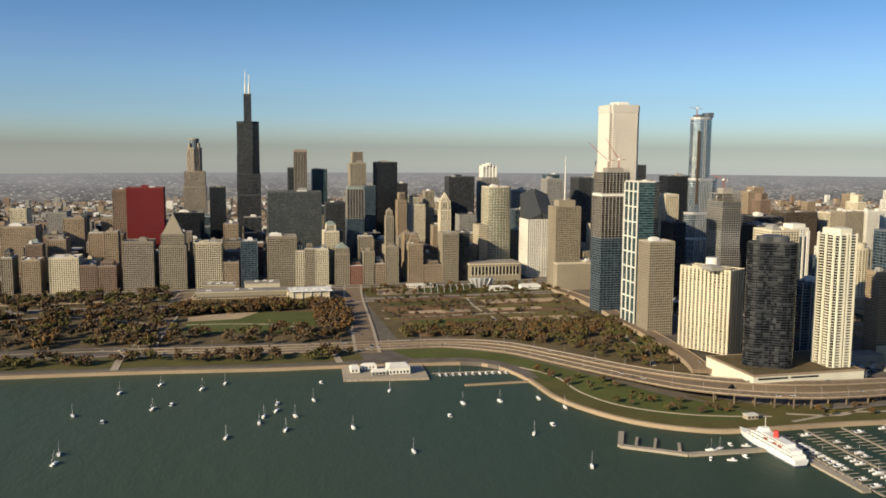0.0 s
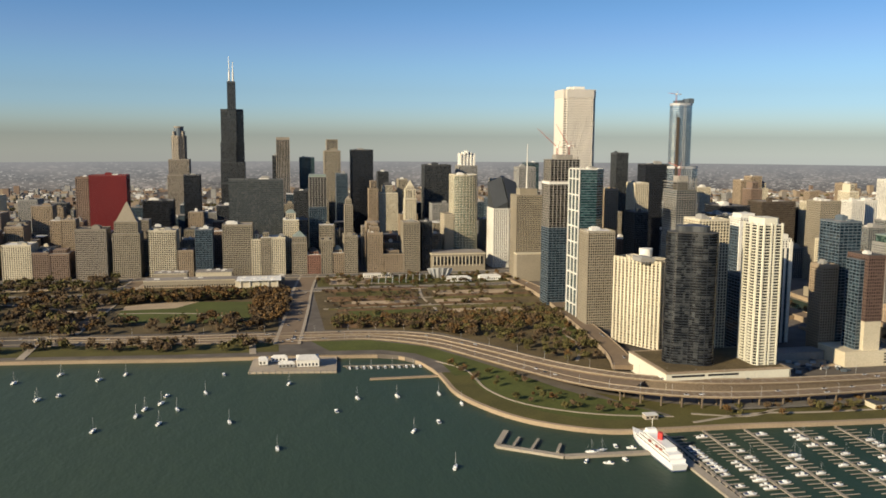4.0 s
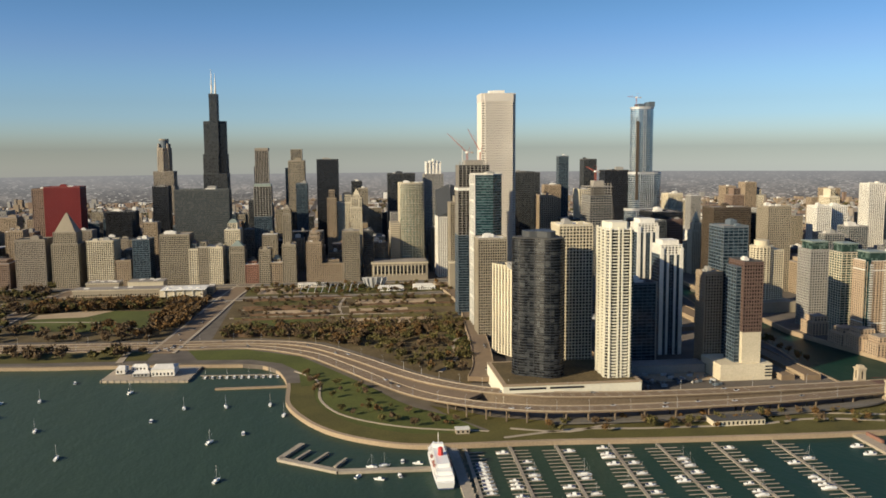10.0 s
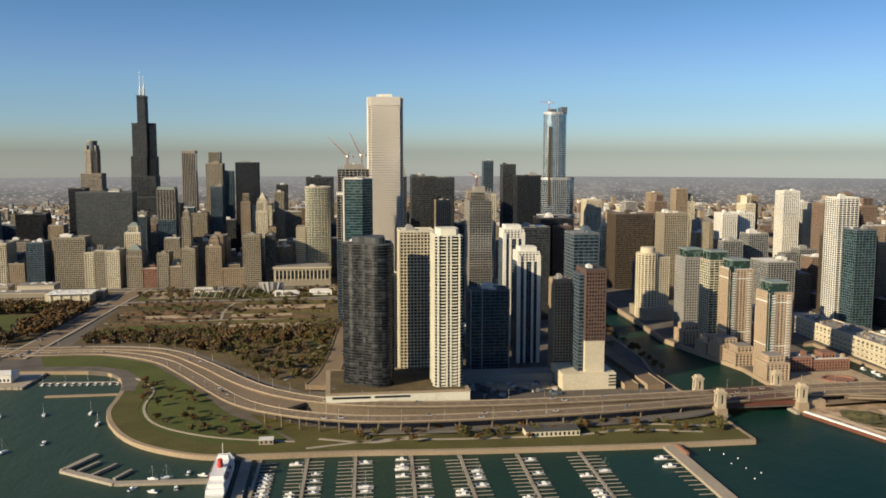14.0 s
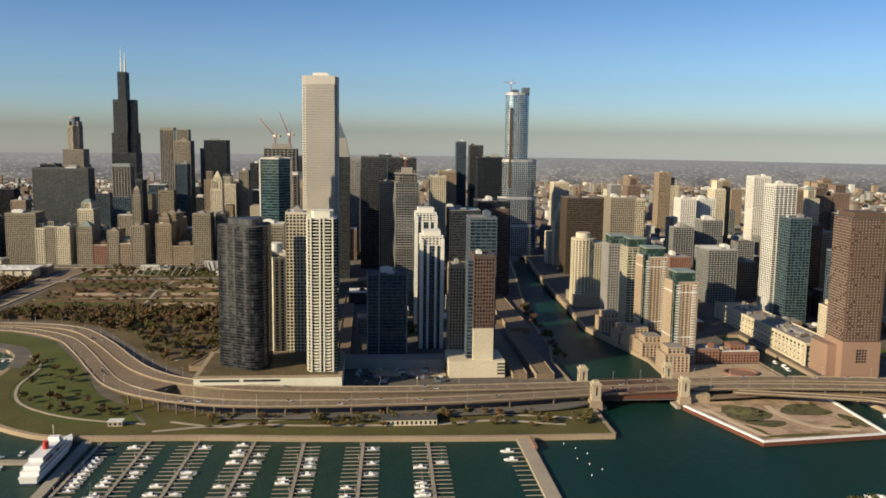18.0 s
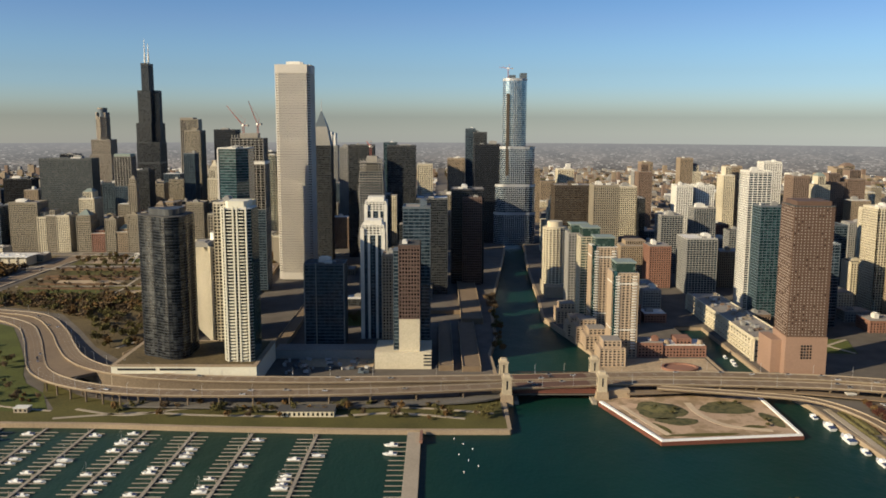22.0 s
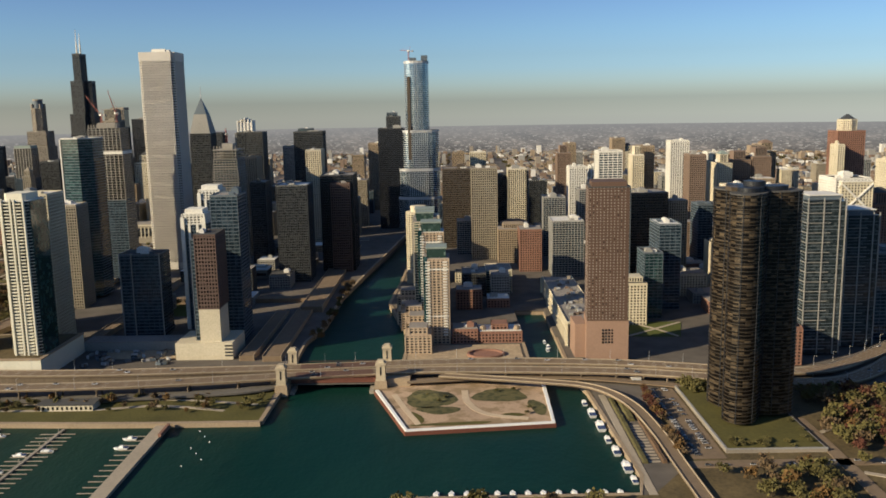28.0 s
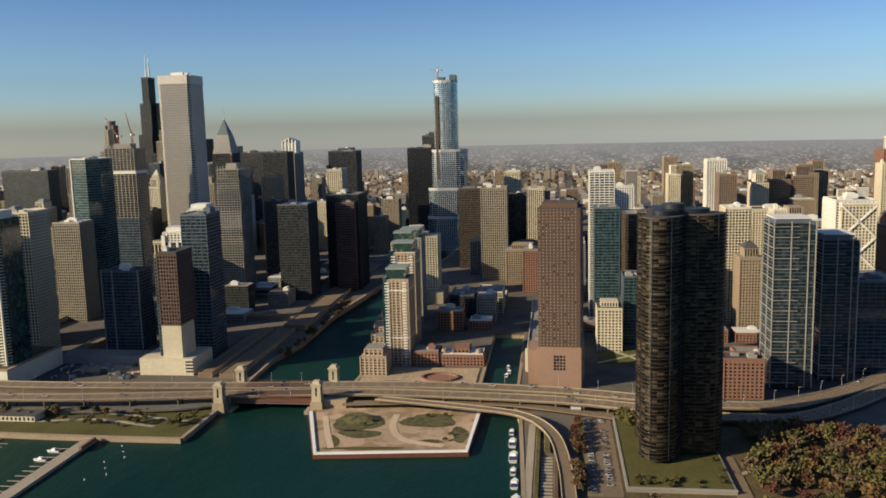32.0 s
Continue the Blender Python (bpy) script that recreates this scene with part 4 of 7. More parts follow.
spire_tower("pyramid_roofed_tower", -123, 1568, 45, 42, 113, "lime", "limestone tower with a stepped pyramid roof", [(1.0, 92), (0.86, 113)], LIME, 34)
spire_tower("gothic_tower", 269, 1562, 14, 16, 150, "lime", "slim limestone tower with a stepped crown", [(1.0, 140), (0.7, 150)], LIME, 6)
spire_tower("small_crowned_tower", 317, 1566, 17, 20, 100, "tan", "tan brick tower block with a set-back crown", [(1.0, 98), (0.7, 104)], TAN, 4)
spire_tower("needle_topped_tower", 398, 1650, 19, 18, 170, "cream", "cream terracotta tower with a pyramid cap", [(1.0, 164), (0.7, 169)], CREAM, 12)
spire_tower("peaked_office_block", 178, 1562, 25, 30, 84, "lime", "limestone block with a peaked copper roof", [(1.0, 82)], GREENFRAME, 10)

# the tallest tower: bundled black tubes and two white masts
w = thing("bundled_tube_tower", (18, 2418, 12), "very tall black bundled-tube tower with two white masts", "skyscraper")
part("podium", Mesh().box(-40, 40, -40, 40, 0, 20), BLACK, w)
facade(w, rect(64, 64), 0, 186, "dark")
facade(w, [(-31, -31), (10, -31), (10, -12), (30, -12), (30, 31), (-12, 31), (-12, 12), (-31, 12)], 186, 240, "dark")
facade(w, [(-30, -12), (-12, -12), (-12, -31), (12, -31), (12, -12), (30, -12), (30, 12), (12, 12), (12, 31), (-12, 31), (-12, 12), (-30, 12)], 240, 331, "dark")
facade(w, [(-10, -32), (10, -32), (10, 10), (-10, 10)], 331, 405, "dark")
for z in (126, 325, 400):
    part("louvre_band", Mesh().box(-10.6, 10.6, -32.6, 10.6, z, z + 5) if z == 400 else Mesh().prism(rect(64.8, 64.8), z, z + 5) if z != 325 else Mesh().box(-30.4, 30.4, -12.4, 12.4, z, z + 5), DARKGREY, w)
for dx, tip in ((-5, 472), (5, 460)):
    mast = part("mast", Mesh().prism(ring(2.6, 8), 405, 432, ring(2.2, 8)), WHITE, w, "white broadcast mast", at=(dx, -11, 0))
    part("mast_tip", Mesh().prism(ring(1.5, 8), 432, tip, ring(0.6, 8)), WHITE, mast)
FOOT.append((-25, 60, 2375, 2460))

# the lantern-crowned tower south of it
t = thing("lantern_crowned_tower", (-128, 2444, 12), "beige granite tower with a round glass lantern crown", "skyscraper")
facade(t, rect(60, 60), 0, 150, "greytan")
facade(t, rect(54, 50), 150, 193, "greytan")
facade(t, ring(20, 8), 193, 258, "greytan")
part("lantern", Mesh().prism(ring(13, 16), 258, 282), BLUEMETAL, t, "round glass lantern")
part("lantern_rim", Mesh().prism(ring(13.6, 16), 279, 283), GREYTAN, t)
for i in range(4):
    a = math.pi / 4 + i * math.pi / 2
    part("corner_turret", Mesh().prism(ring(3.4, 10), 252, 270), GREYTAN, t, at=(17 * math.cos(a), 17 * math.sin(a), 0))
FOOT.append((-160, -98, 2414, 2475))

# the tower that sweeps outward toward its foot
t = thing("tapering_bank_tower", (154, 2320, 12), "grey granite bank tower that flares toward its foot", "skyscraper")
wall, glass = GREYTAN, G_DARK
core = Mesh()
for i in range(12):
    f0, f1 = i / 12, (i + 1) / 12
    d0, d1 = 18 + 22 * (1 - f0) ** 3, 18 + 22 * (1 - f1) ** 3
    core.prism([(-17, -d0), (17, -d0), (17, d0), (-17, d0)], 250 * f0, 250 * f1, [(-17, -d1), (17, -d1), (17, d1), (-17, d1)])
part("glazing", core, glass, t)
ribs = Mesh()
for i in range(12):
    f0, f1 = i / 12, (i + 1) / 12
    d0, d1 = 18 + 22 * (1 - f0) ** 3, 18 + 22 * (1 - f1) ** 3
    for x in (-17, -12.5, -8, -4, 0, 4, 8, 12.5, 17):
        ribs.beam((x, -d0 - 0.5, 250 * f0), (x, -d1 - 0.5, 250 * f1), 1.6)
part("rib", ribs, wall, t)
part("roof", Mesh().box(-17.6, 17.6, -19, 19, 248, 255), wall, t)
FOOT.append((130, 178, 2280, 2360))

# white-crowned office tower with four fins
t = thing("white_finned_tower", (582, 1965, 12), "grey tower with a white crown of tall fins", "skyscraper")
facade(t, rect(44, 42), 0, 190, "grey")
part("crown", Mesh().box(-17, 17, -15, 15, 190, 214), WHITE, t, "white crown")
for i in range(5):
    part("fin", Mesh().box(-16 + i * 8 - 1.4, -16 + i * 8 + 1.4, -17, 17, 190, 224 - abs(i - 2) * 3), WHITE, t)
FOOT.append((555, 610, 1940, 1990))

# curved residential tower with its lower wing
t = thing("curved_residential_tower", (505, 1645, 11), "pale green residential tower with a bowed glass front", "skyscraper")
bow = [(24 * math.sin(radians(a)) , -30 + 8 * (1 - math.cos(radians(a)))) for a in range(-80, 81, 16)] + [(24, 22), (-24, 22)]
facade(t, bow, 0, 180, "bowfront")
flat_roof(t, bow, 180, CREAM, 4)
part("wing", Mesh().box(-42, -24, -26, 24, 0, 104), LIME, t, "lower wing")
for i in range(26):
    part("wing_band", Mesh().box(-42.4, -24, -26.4, 24.4, 4 * i + 2, 4 * i + 3.2), CREAM, t)
FOOT.append((460, 530, 1610, 1670))

# slim tower still being built, glass below and bare floors above
t = thing("unfinished_slim_tower", (217, 1665, 11), "slim blue-glass tower under construction with bare floors on top", "skyscraper")
facade(t, rect(34, 30), 0, 118, "blue")
facade(t, rect(33, 29), 118, 176, "raw")
part("green_netting", Mesh().box(-16, 16, -14, 14, 176, 181), GREENFRAME, t, "green safety netting")
FOOT.append((198, 236, 1648, 1682))

# library palace on the boulevard
t = thing("arcaded_library", (476, 1572, 11), "limestone library with tall arcaded windows", "building")
part("body", Mesh().box(-52, 52, -25, 25, 0, 36), LIME, t)
for i in range(14):
    part("arched_window", Mesh().prism([(-2.2, -0.3), (2.2, -0.3), (2.2, 0.3), (-2.2, 0.3)], 0, 15), G_DARK, t, "tall dark window", at=(-45.5 + 7 * i, -25.2, 14))
    part("pilaster", Mesh().box(-0.8, 0.8, -1.0, 0.2, 0, 20), CREAM, t, at=(-49 + 7 * i, -25, 11))
part("cornice", Mesh().box(-53.5, 53.5, -26.5, 26.5, 33, 35.5), CREAM, t)
part("roof", Mesh().box(-50, 50, -23, 23, 36, 37), ROOF, t)
FOOT.append((420, 530, 1545, 1600))

# diamond-topped tower
t = thing("diamond_topped_tower", (580, 1600, 11), "white banded tower cut by a sloping diamond top", "skyscraper")
for sx in (-1, 1):
    poly = [(-29, -26), (-1.2, -26), (-1.2, 26), (-29, 26)] if sx < 0 else [(1.2, -26), (29, -26), (29, 26), (1.2, 26)]
    facade(t, poly, 0, 118, "white")
    hi, lo = 172, 124
    m = Mesh()
    x0, x1 = (-29, -1.2) if sx < 0 else (1.2, 29)
    m.v += [(x0, -26, 118), (x1, -26, 118), (x1, 26, 118), (x0, 26, 118)]
    m.v += [(x, y, lo + (hi - lo) * (0.5 + 0.5 * y / 26) + (6 if abs(x) < 2 else -6)) for x, y in ((x0, -26), (x1, -26), (x1, 26), (x0, 26))]
    m.f += [(0, 1, 5, 4), (1, 2, 6, 5), (2, 3, 7, 6), (3, 0, 4, 7), (4, 5, 6, 7)]
    part("sloping_top", m, DARKGREY, t, "dark sloping glass diamond")
FOOT.append((548, 612, 1570, 1630))

# broad 1950s slab with a mast, and its annex
t = thing("masted_office_slab", (583, 1462, 11), "pale limestone office slab with a tall mast", "skyscraper")
facade(t, rect(48, 40), 0, 152, "limegrid")
part("penthouse", Mesh().box(-16, 16, -13, 13, 152, 163), LIME, t)
part("mast", Mesh().prism(ring(1.5, 8), 163, 243, ring(0.5, 8)), WHITE, t, "white mast")
FOOT.append((555, 610, 1440, 1484))
tower_at("blank_walled_annex", 610, 640, 1420, 1475, 62, "lime")
part_ob = thing("office_annex", (590, 1428, 10), "low blank limestone annex in front of the slab", "building")
part("body", Mesh().box(-36, 36, -10, 10, 0, 50), LIME, part_ob)
part("coping", Mesh().box(-36.4, 36.4, -10.4, 10.4, 49, 50.6), CREAM, part_ob)

# chisel-topped tower with a spire
t = thing("chisel_topped_tower", (641, 1417, 11), "grey granite tower with a chiselled peak and spire", "skyscraper")
facade(t, rect(33, 36), 0, 205, "dark")
m = Mesh().prism(rect(33, 36), 205, 236, rect(20, 22))
part("shoulder", m, GREY, t)
part("peak", Mesh().prism(rect(20, 22), 236, 262, rect(1.0, 1.0)), BLUEMETAL, t, "glazed peak")
part("spire", Mesh().prism(ring(0.7, 6), 262, 282, ring(0.2, 6)), STEEL, t)
FOOT.append((630, 674, 1395, 1436))

# tall white granite tower
t = thing("white_granite_tower", (616, 1311, 11), "tall plain white granite tower with close vertical ribs", "skyscraper")
half, notch, top = 26.5, 4.5, 328
poly = [(-half + notch, -half), (half - notch, -half), (half - notch, -half + notch), (half, -half + notch), (half, half - notch), (half - notch, half - notch), (half - notch, half), (-half + notch, half), (-half + notch, half - notch), (-half, half - notch), (-half, -half + notch), (-half + notch, -half + notch)]
part("glazing", Mesh().prism(grow(poly, -0.5), 0, top), G_GREY, t)
for side in range(4):
    a = side * math.pi / 2
    rib = Mesh().prism([(-0.62, -half + 0.3), (0, -half - 0.45), (0.62, -half + 0.3)], 10, top - 10).data("rib", GRANITE)
    for i in range(29):
        off = -half + notch + 0.7 + i * (2 * (half - notch) - 1.4) / 28
        part("rib", rib, GRANITE, t, at=(off * math.cos(a), off * math.sin(a), 0), turn=a)
spandrels = Mesh()
for i in range(82):
    spandrels.prism(grow(poly, -0.1), 10 + i * 3.85, 10 + i * 3.85 + 2.7)
part("spandrel_grid", spandrels, GRANITE, t, kind="stuff")
part("crown", Mesh().prism(grow(poly, 0.55), top - 12, top + 1), GRANITE, t, "blank white crown")
part("base", Mesh().prism(grow(poly, 0.5), 0, 11), GRANITE, t)
for x, y, sx, sy in ((-6, 0, 12, 16), (8, 5, 8, 8), (2, -12, 18, 5)):
    part("plant_room", Mesh().box(x - sx / 2, x + sx / 2, y - sy / 2, y + sy / 2, top + 1, top + 6), WHITE, t)
FOOT.append((588, 645, 1290, 1350))


def crane(name, x, y, z, mast, jib, turn, lift, mat=CRANE_RED):
    """A tower crane: latticed mast, cab, raised jib and counterweight."""
    c = thing(name, (x, y, z), "red lattice tower crane on an unfinished tower", "crane", "construction cranes")
    c.rotation_euler = (0, 0, turn)
    ms = Mesh()
    for sx in (-1, 1):
        for sy in (-1, 1):
            ms.beam((sx, sy, 0), (sx, sy, mast), 0.35)
    for i in range(int(mast / 2)):
        ms.beam((-1, -1, 2 * i), (1, -1, 2 * i + 2), 0.2)
        ms.beam((1, 1, 2 * i), (-1, 1, 2 * i + 2), 0.2)
    part("mast", ms, mat, c)
    tip = Vector((jib * math.cos(lift), 0, mast + 1.5 + jib * math.sin(lift)))
    ms = Mesh()
    for sy in (-0.8, 0.8):
        ms.beam((1, sy, mast + 1), tip, 0.4)
    ms.beam((1, 0, mast + 2.6), tip, 0.35)
    for i in range(12):
        p, q = Vector((1, 0.8, mast + 1)).lerp(tip, i / 12), Vector((1, -0.8, mast + 2)).lerp(tip, (i + 1) / 12)
        ms.beam(p, q, 0.22)
    part("jib", ms, mat, c)
    part("cab", Mesh().box(-2, 2, -1.6, 1.6, mast, mast + 2.6), WHITE, c)
    part("counter_jib", Mesh().beam((-1, 0, mast + 1), (-9, 0, mast + 1.2), 1.4, 0.6), mat, c)
    part("counterweight", Mesh().box(-9.5, -7, -1.3, 1.3, mast - 0.6, mast + 2.2), RAWCONC, c)
    part("a_frame", Mesh().beam((-1, 0, mast + 2), (-4, 0, mast + 9), 0.4).beam((-4, 0, mast + 9), tip, 0.12), mat, c)


# office block growing on top of its older floors
t = thing("growing_office_slab", (564, 1217, 11), "glass office slab with raw concrete floors being added on top", "skyscraper")
facade(t, rect(48, 36), 0, 118, "bluedark")
facade(t, rect(48, 35), 118, 188, "raw")
part("white_floor_band", Mesh().prism(rect(49, 37), 183, 187), WHITE, t, "white wrapped storey")
facade(t, rect(45, 33), 188, 220, "raw")
part("core", Mesh().box(-12, 14, -9, 9, 220, 227), RAWCONC, t)
for i in range(11):
    part("column_stub", Mesh().box(-21 + 4 * i - 0.5, -21 + 4 * i + 0.5, -18, -17, 220, 225), RAWCONC, t)
FOOT.append((538, 592, 1192, 1242))
crane("tower_crane", 556, 1215, 230, 18, 42, 2.6, 0.72)
crane("tower_crane", 576, 1219, 230, 20, 40, 2.35, 0.95)

# slender glass residential tower
t = thing("slender_glass_tower", (567, 1116, 11), "slender pale blue glass tower with a white gridded side", "skyscraper")
poly = [(-18, -20), (6, -24), (20, -12), (20, 22), (-18, 22)]
facade(t, poly, 0, 208, "teal", piers=False)
for i in range(9):
    part("mega_beam", Mesh().box(-19, -17.6, -20.5, 22.5, 18 + i * 22, 19.8 + i * 22), WHITE, t, "white frame band")
for y in (-20, -6, 8, 22):
    part("mega_column", Mesh().box(-19.2, -17.6, y - 0.8, y + 0.8, 0, 208), WHITE, t)
flat_roof(t, poly, 208, WHITE, 9, 4)
FOOT.append((545, 590, 1115, 1165))

tower_at("concrete_apartment_tower", 546, 583, 1048, 1082, 138, "limegrid", "tan concrete gridded apartment tower", True)

# broad apartment slab with white vertical stacks, turned toward the south-east
t = thing("broad_apartment_slab", (583, 950, 9), "broad apartment slab with alternating white stacks and dark windows", "building")
slab = [(2, -39), (31, -23), (-2, 39), (-31, 22)]
facade(t, slab, 0, 106, "creamgrid", piers=False)
stack = Mesh().box(-1.3, 1.3, -1.0, 0.6, 0, 108).data("white_stack", CREAM)
for (ax, ay), (bx, by), n in ((slab[3], slab[0], 12), (slab[0], slab[1], 5)):
    for i in range(n + 1):
        f = (i + 0.1) / (n + 0.2)
        part("white_stack", stack, CREAM, t, at=(ax + (bx - ax) * f, ay + (by - ay) * f, 0), turn=math.atan2(by - ay, bx - ax))
flat_roof(t, slab, 106, CREAM, 12, 3, ROOFDARK)
part("drum", Mesh().prism(ring(8, 20), 106, 119), WHITE, t, "round white rooftop restaurant")
FOOT.append((551, 615, 910, 990))


def trefoil(r, lobe, n=72, phase=0.0):
    return [((r + lobe * math.cos(3 * (a := 2 * math.pi * i / n) + 3 * phase)) * math.cos(a), (r + lobe * math.cos(3 * a + 3 * phase)) * math.sin(a)) for i in range(n)]


# dark lobed tower on the podium
t = thing("dark_lobed_tower", (572, 811, 12), "black-glass apartment tower with three curved lobes", "skyscraper")
poly = trefoil(24.3, 4.5, 54, math.radians(60))
part("glazing", Mesh().prism(poly, 0, 151), G_DASH, t)
me = Mesh().prism(grow(poly, 0.25), 0, 0.7).data("balcony_band", BLACK)
for i in range(51):
    part("balcony_band", me, BLACK, t, at=(0, 0, 4 + i * 2.9))
mm = Mesh().box(-0.2, 0.2, -0.4, 0.3, 0, 150).data("mullion", BLACK)
for i in range(0, 54, 6):
    a, b = Vector(poly[i]), Vector(poly[(i + 1) % 54])
    part("mullion", mm, BLACK, t, at=(*a, 0), turn=math.atan2(b.y - a.y, b.x - a.x))
part("roof", Mesh().prism(grow(poly, -0.4), 151, 151.8), ROOFDARK, t)
part("plant_room", Mesh().prism(trefoil(15, 4, 36, math.radians(60)), 151.8, 158), DARKGREY, t, "dark rooftop plant drum")
FOOT.append((544, 612, 778, 845))

tower_at("gridded_apartment_tower", 604, 640, 858, 895, 170, "creamgrid", "cream gridded apartment tower with a crenellated top", True, 12)

# slim white tower of stacked balconies
G_GREENDARK = panes("dark_green_glass", (0.010, 0.028, 0.022), (0.05, 0.09, 0.075), 0.25, 0.1, cell=(3.0, 3.0, 3.1))
t = thing("white_balcony_tower", (645, 797, 12), "slim white apartment tower with stacked balconies", "skyscraper")
poly = [(-13.5, -14), (-10, -17), (10, -17), (13.5, -14), (13.5, 17), (-13.5, 17)]
facade(t, poly, 0, 160, "whitedark", True, piers=False)
bal = Mesh().box(-2.3, 2.3, -1.6, 0.4, 0, 1.0).data("balcony", BRIGHT)
for i in range(50):
    for x in (-5.6, 5.6):
        part("balcony", bal, BRIGHT, t, at=(x, -17, 5 + i * 3.1))
    for y in (-6, 8):
        part("balcony", bal, BRIGHT, t, at=(-13.5, y, 5 + i * 3.1), turn=-math.pi / 2)
for x in (-10.2, -1.9, 1.9, 10.2):
    part("pier", Mesh().box(x - 0.8, x + 0.8, -18.8, -16.4, 0, 162), BRIGHT, t)
for y in (-12, 1, 14):
    part("pier", Mesh().box(-14.9, -13.1, y - 1.1, y + 1.1, 0, 162), BRIGHT, t)
part("north_glass_wall", Mesh().box(13.2, 14.6, -13.4, 17.3, 0, 159), G_GREENDARK, t, "dark green glass side wall")
flat_roof(t, poly, 160, BRIGHT, 21, 2, ROOFPALE)
part("crown", Mesh().prism([(x * 0.75, y * 0.75) for x, y in poly], 160.4, 167), BRIGHT, t, "white stepped crown")
FOOT.append((628, 664, 776, 818))

# podium garage under the two
pod = thing("podium_garage", (598, 800, 3), "long cream concrete podium garage with open slots", "garage")
part("body", Mesh().box(-72, 66, -34, 60, 0, 20.5), BRIGHT, pod)
for x0, x1 in ((-66, -30), (-26, 8)):
    part("open_slot", Mesh().box(x0, x1, -34.3, -33.6, 16.2, 18.2), BLACK, pod, "dark parking opening")
part("coping", Mesh().box(-72.5, 66.5, -34.5, 60.5, 19.9, 21.1), KERB, pod)
part("deck_garden", Mesh().box(-68, 62, -30, 56, 20.5, 21.3), SCRUB, pod, "planted podium deck")

# blue glass mid-rise
t = thing("blue_glass_midrise", (710, 926, 5), "dark blue glass residential mid-rise", "building")
facade(t, rect(45, 32), 0, 92, "bluedark", True)
for x in (-22, -9, 22):
    part("frame_pier", Mesh().box(x - 0.6, x + 0.6, -17, -15.4, 0, 94), GREY, t)
flat_roof(t, rect(45, 32), 92, BLUEMETAL, 3, 5)
FOOT.append((686, 734, 908, 944))
# two white-topped towers by the inner park
for name, x, y, top, h in (("white_capped_tower", 762, 957, 141, 12), ("white_capped_tower", 760, 1032, 161, 11)):
    t = thing(name, (x, y, 5), "slim white and glass tower with a stepped white cap", "skyscraper", "white-capped towers")
    facade(t, rect(27, 30), 0, top - 20, "bluedark")
    for sx in (-4.5, 4.5):
        part("white_column", Mesh().box(sx - 1.3, sx + 1.3, -16.0, -14.6, 0, top - 20), WHITE, t)
    facade(t, rect(25, 28), top - 20, top - 8, "white")
    part("cap", Mesh().prism(rect(20, 22), top - 8, top - 3), WHITE, t, "white rooftop cap")
    for sx in (-12, 12):
        part("corner_fin", Mesh().box(sx - 2.1, sx + 2.1, -16.2, -14, 0, top - 12), WHITE, t)
    FOOT.append((x - 14, x + 14, y - 16, y + 16))
tower_at("tan_apartment_tower", 777, 797, 880, 904, 112, "tan", "slim tan apartment tower", False, 5)
tower_at("teal_glass_tower", 799, 828, 884, 922, 163, "bluedark", "tall dark teal glass tower behind the brick tower", True, 5)
# brick tower on a blank white base
t = thing("brick_tower_on_blank_base", (806, 848, 3), "brown brick tower rising from a blank white concrete base", "skyscraper")
part("podium", Mesh().box(-34, 24, -24, 26, 0, 18), CREAM, t, "pale concrete podium")
for i in range(4):
    part("podium_slot", Mesh().box(16, 24.3, -24.3, -23.5, 4 + 3.4 * i, 5.6 + 3.4 * i), BLACK, t)
part("blank_base", Mesh().box(-9, 12, -20, 12, 18, 52), CREAM, t, "blank concrete shaft")
facade(t, [(-9, -20), (12, -20), (12, 16), (-9, 16)], 52, 128, "brownglass", True)
facade(t, [(-15, -14), (-9, -14), (-9, 10), (-15, 10)], 18, 122, "bluedark", True)
flat_roof(t, [(-9, -20), (12, -20), (12, 16), (-9, 16)], 128, BROWN, 8, 2)
FOOT.append((772, 832, 822, 876))
t = thing("white_roofed_pavilion", (766, 1222, 10), "low building with a bright white roof in the plaza", "building")
part("body", Mesh().box(-17, 17, -16, 16, 0, 12), GREYTAN, t)
part("window_row", Mesh().box(-15, 15, -16.2, -15.8, 4, 8), G_DARK, t)
part("roof", Mesh().box(-18, 18, -17, 17, 12, 13.2), BOATWHITE, t)
part("roof_step", Mesh().box(-10, 12, -2, 12, 13.2, 16), WHITE, t)
FOOT.append((746, 786, 1203, 1241))
# rippling tower under construction
t = thing("unfinished_rippled_tower", (743, 1186, 8), "tall concrete tower under construction with rippling floor edges", "skyscraper")
facade(t, rect(32, 44), 0, 178, "glassgrid")
r = random.Random(5)
for i in range(52):
    dx, dy = 1.5 + 1.5 * math.sin(i * 0.35), 1.5 + 1.5 * math.cos(i * 0.28)
    part("floor_plate", Mesh().box(-16 - dx, 16 + dx, -22 - dy, 22 + dy, 3.6 * i + 2, 3.6 * i + 2.6), RAWCONC, t)
for i in range(8):
    part("bare_column", Mesh().box(-15 + 4.2 * i - 0.5, -15 + 4.2 * i + 0.5, -21.5, -20.5, 178, 196), RAWCONC, t)
part("top_plate", Mesh().box(-17, 17, -23, 23, 190, 191), RAWCONC, t)
part("core", Mesh().box(-7, 8, -9, 9, 178, 199), RAWCONC, t)
FOOT.append((722, 764, 1161, 1211))
crane("tower_crane", 741, 1186, 205, 14, 26, 1.9, 0.25)

# stepped silver tower at the river bend, topped by a crane
t = thing("stepped_silver_tower", (992, 1685, 11), "very tall silver-blue glass tower stepping back toward the top", "skyscraper")


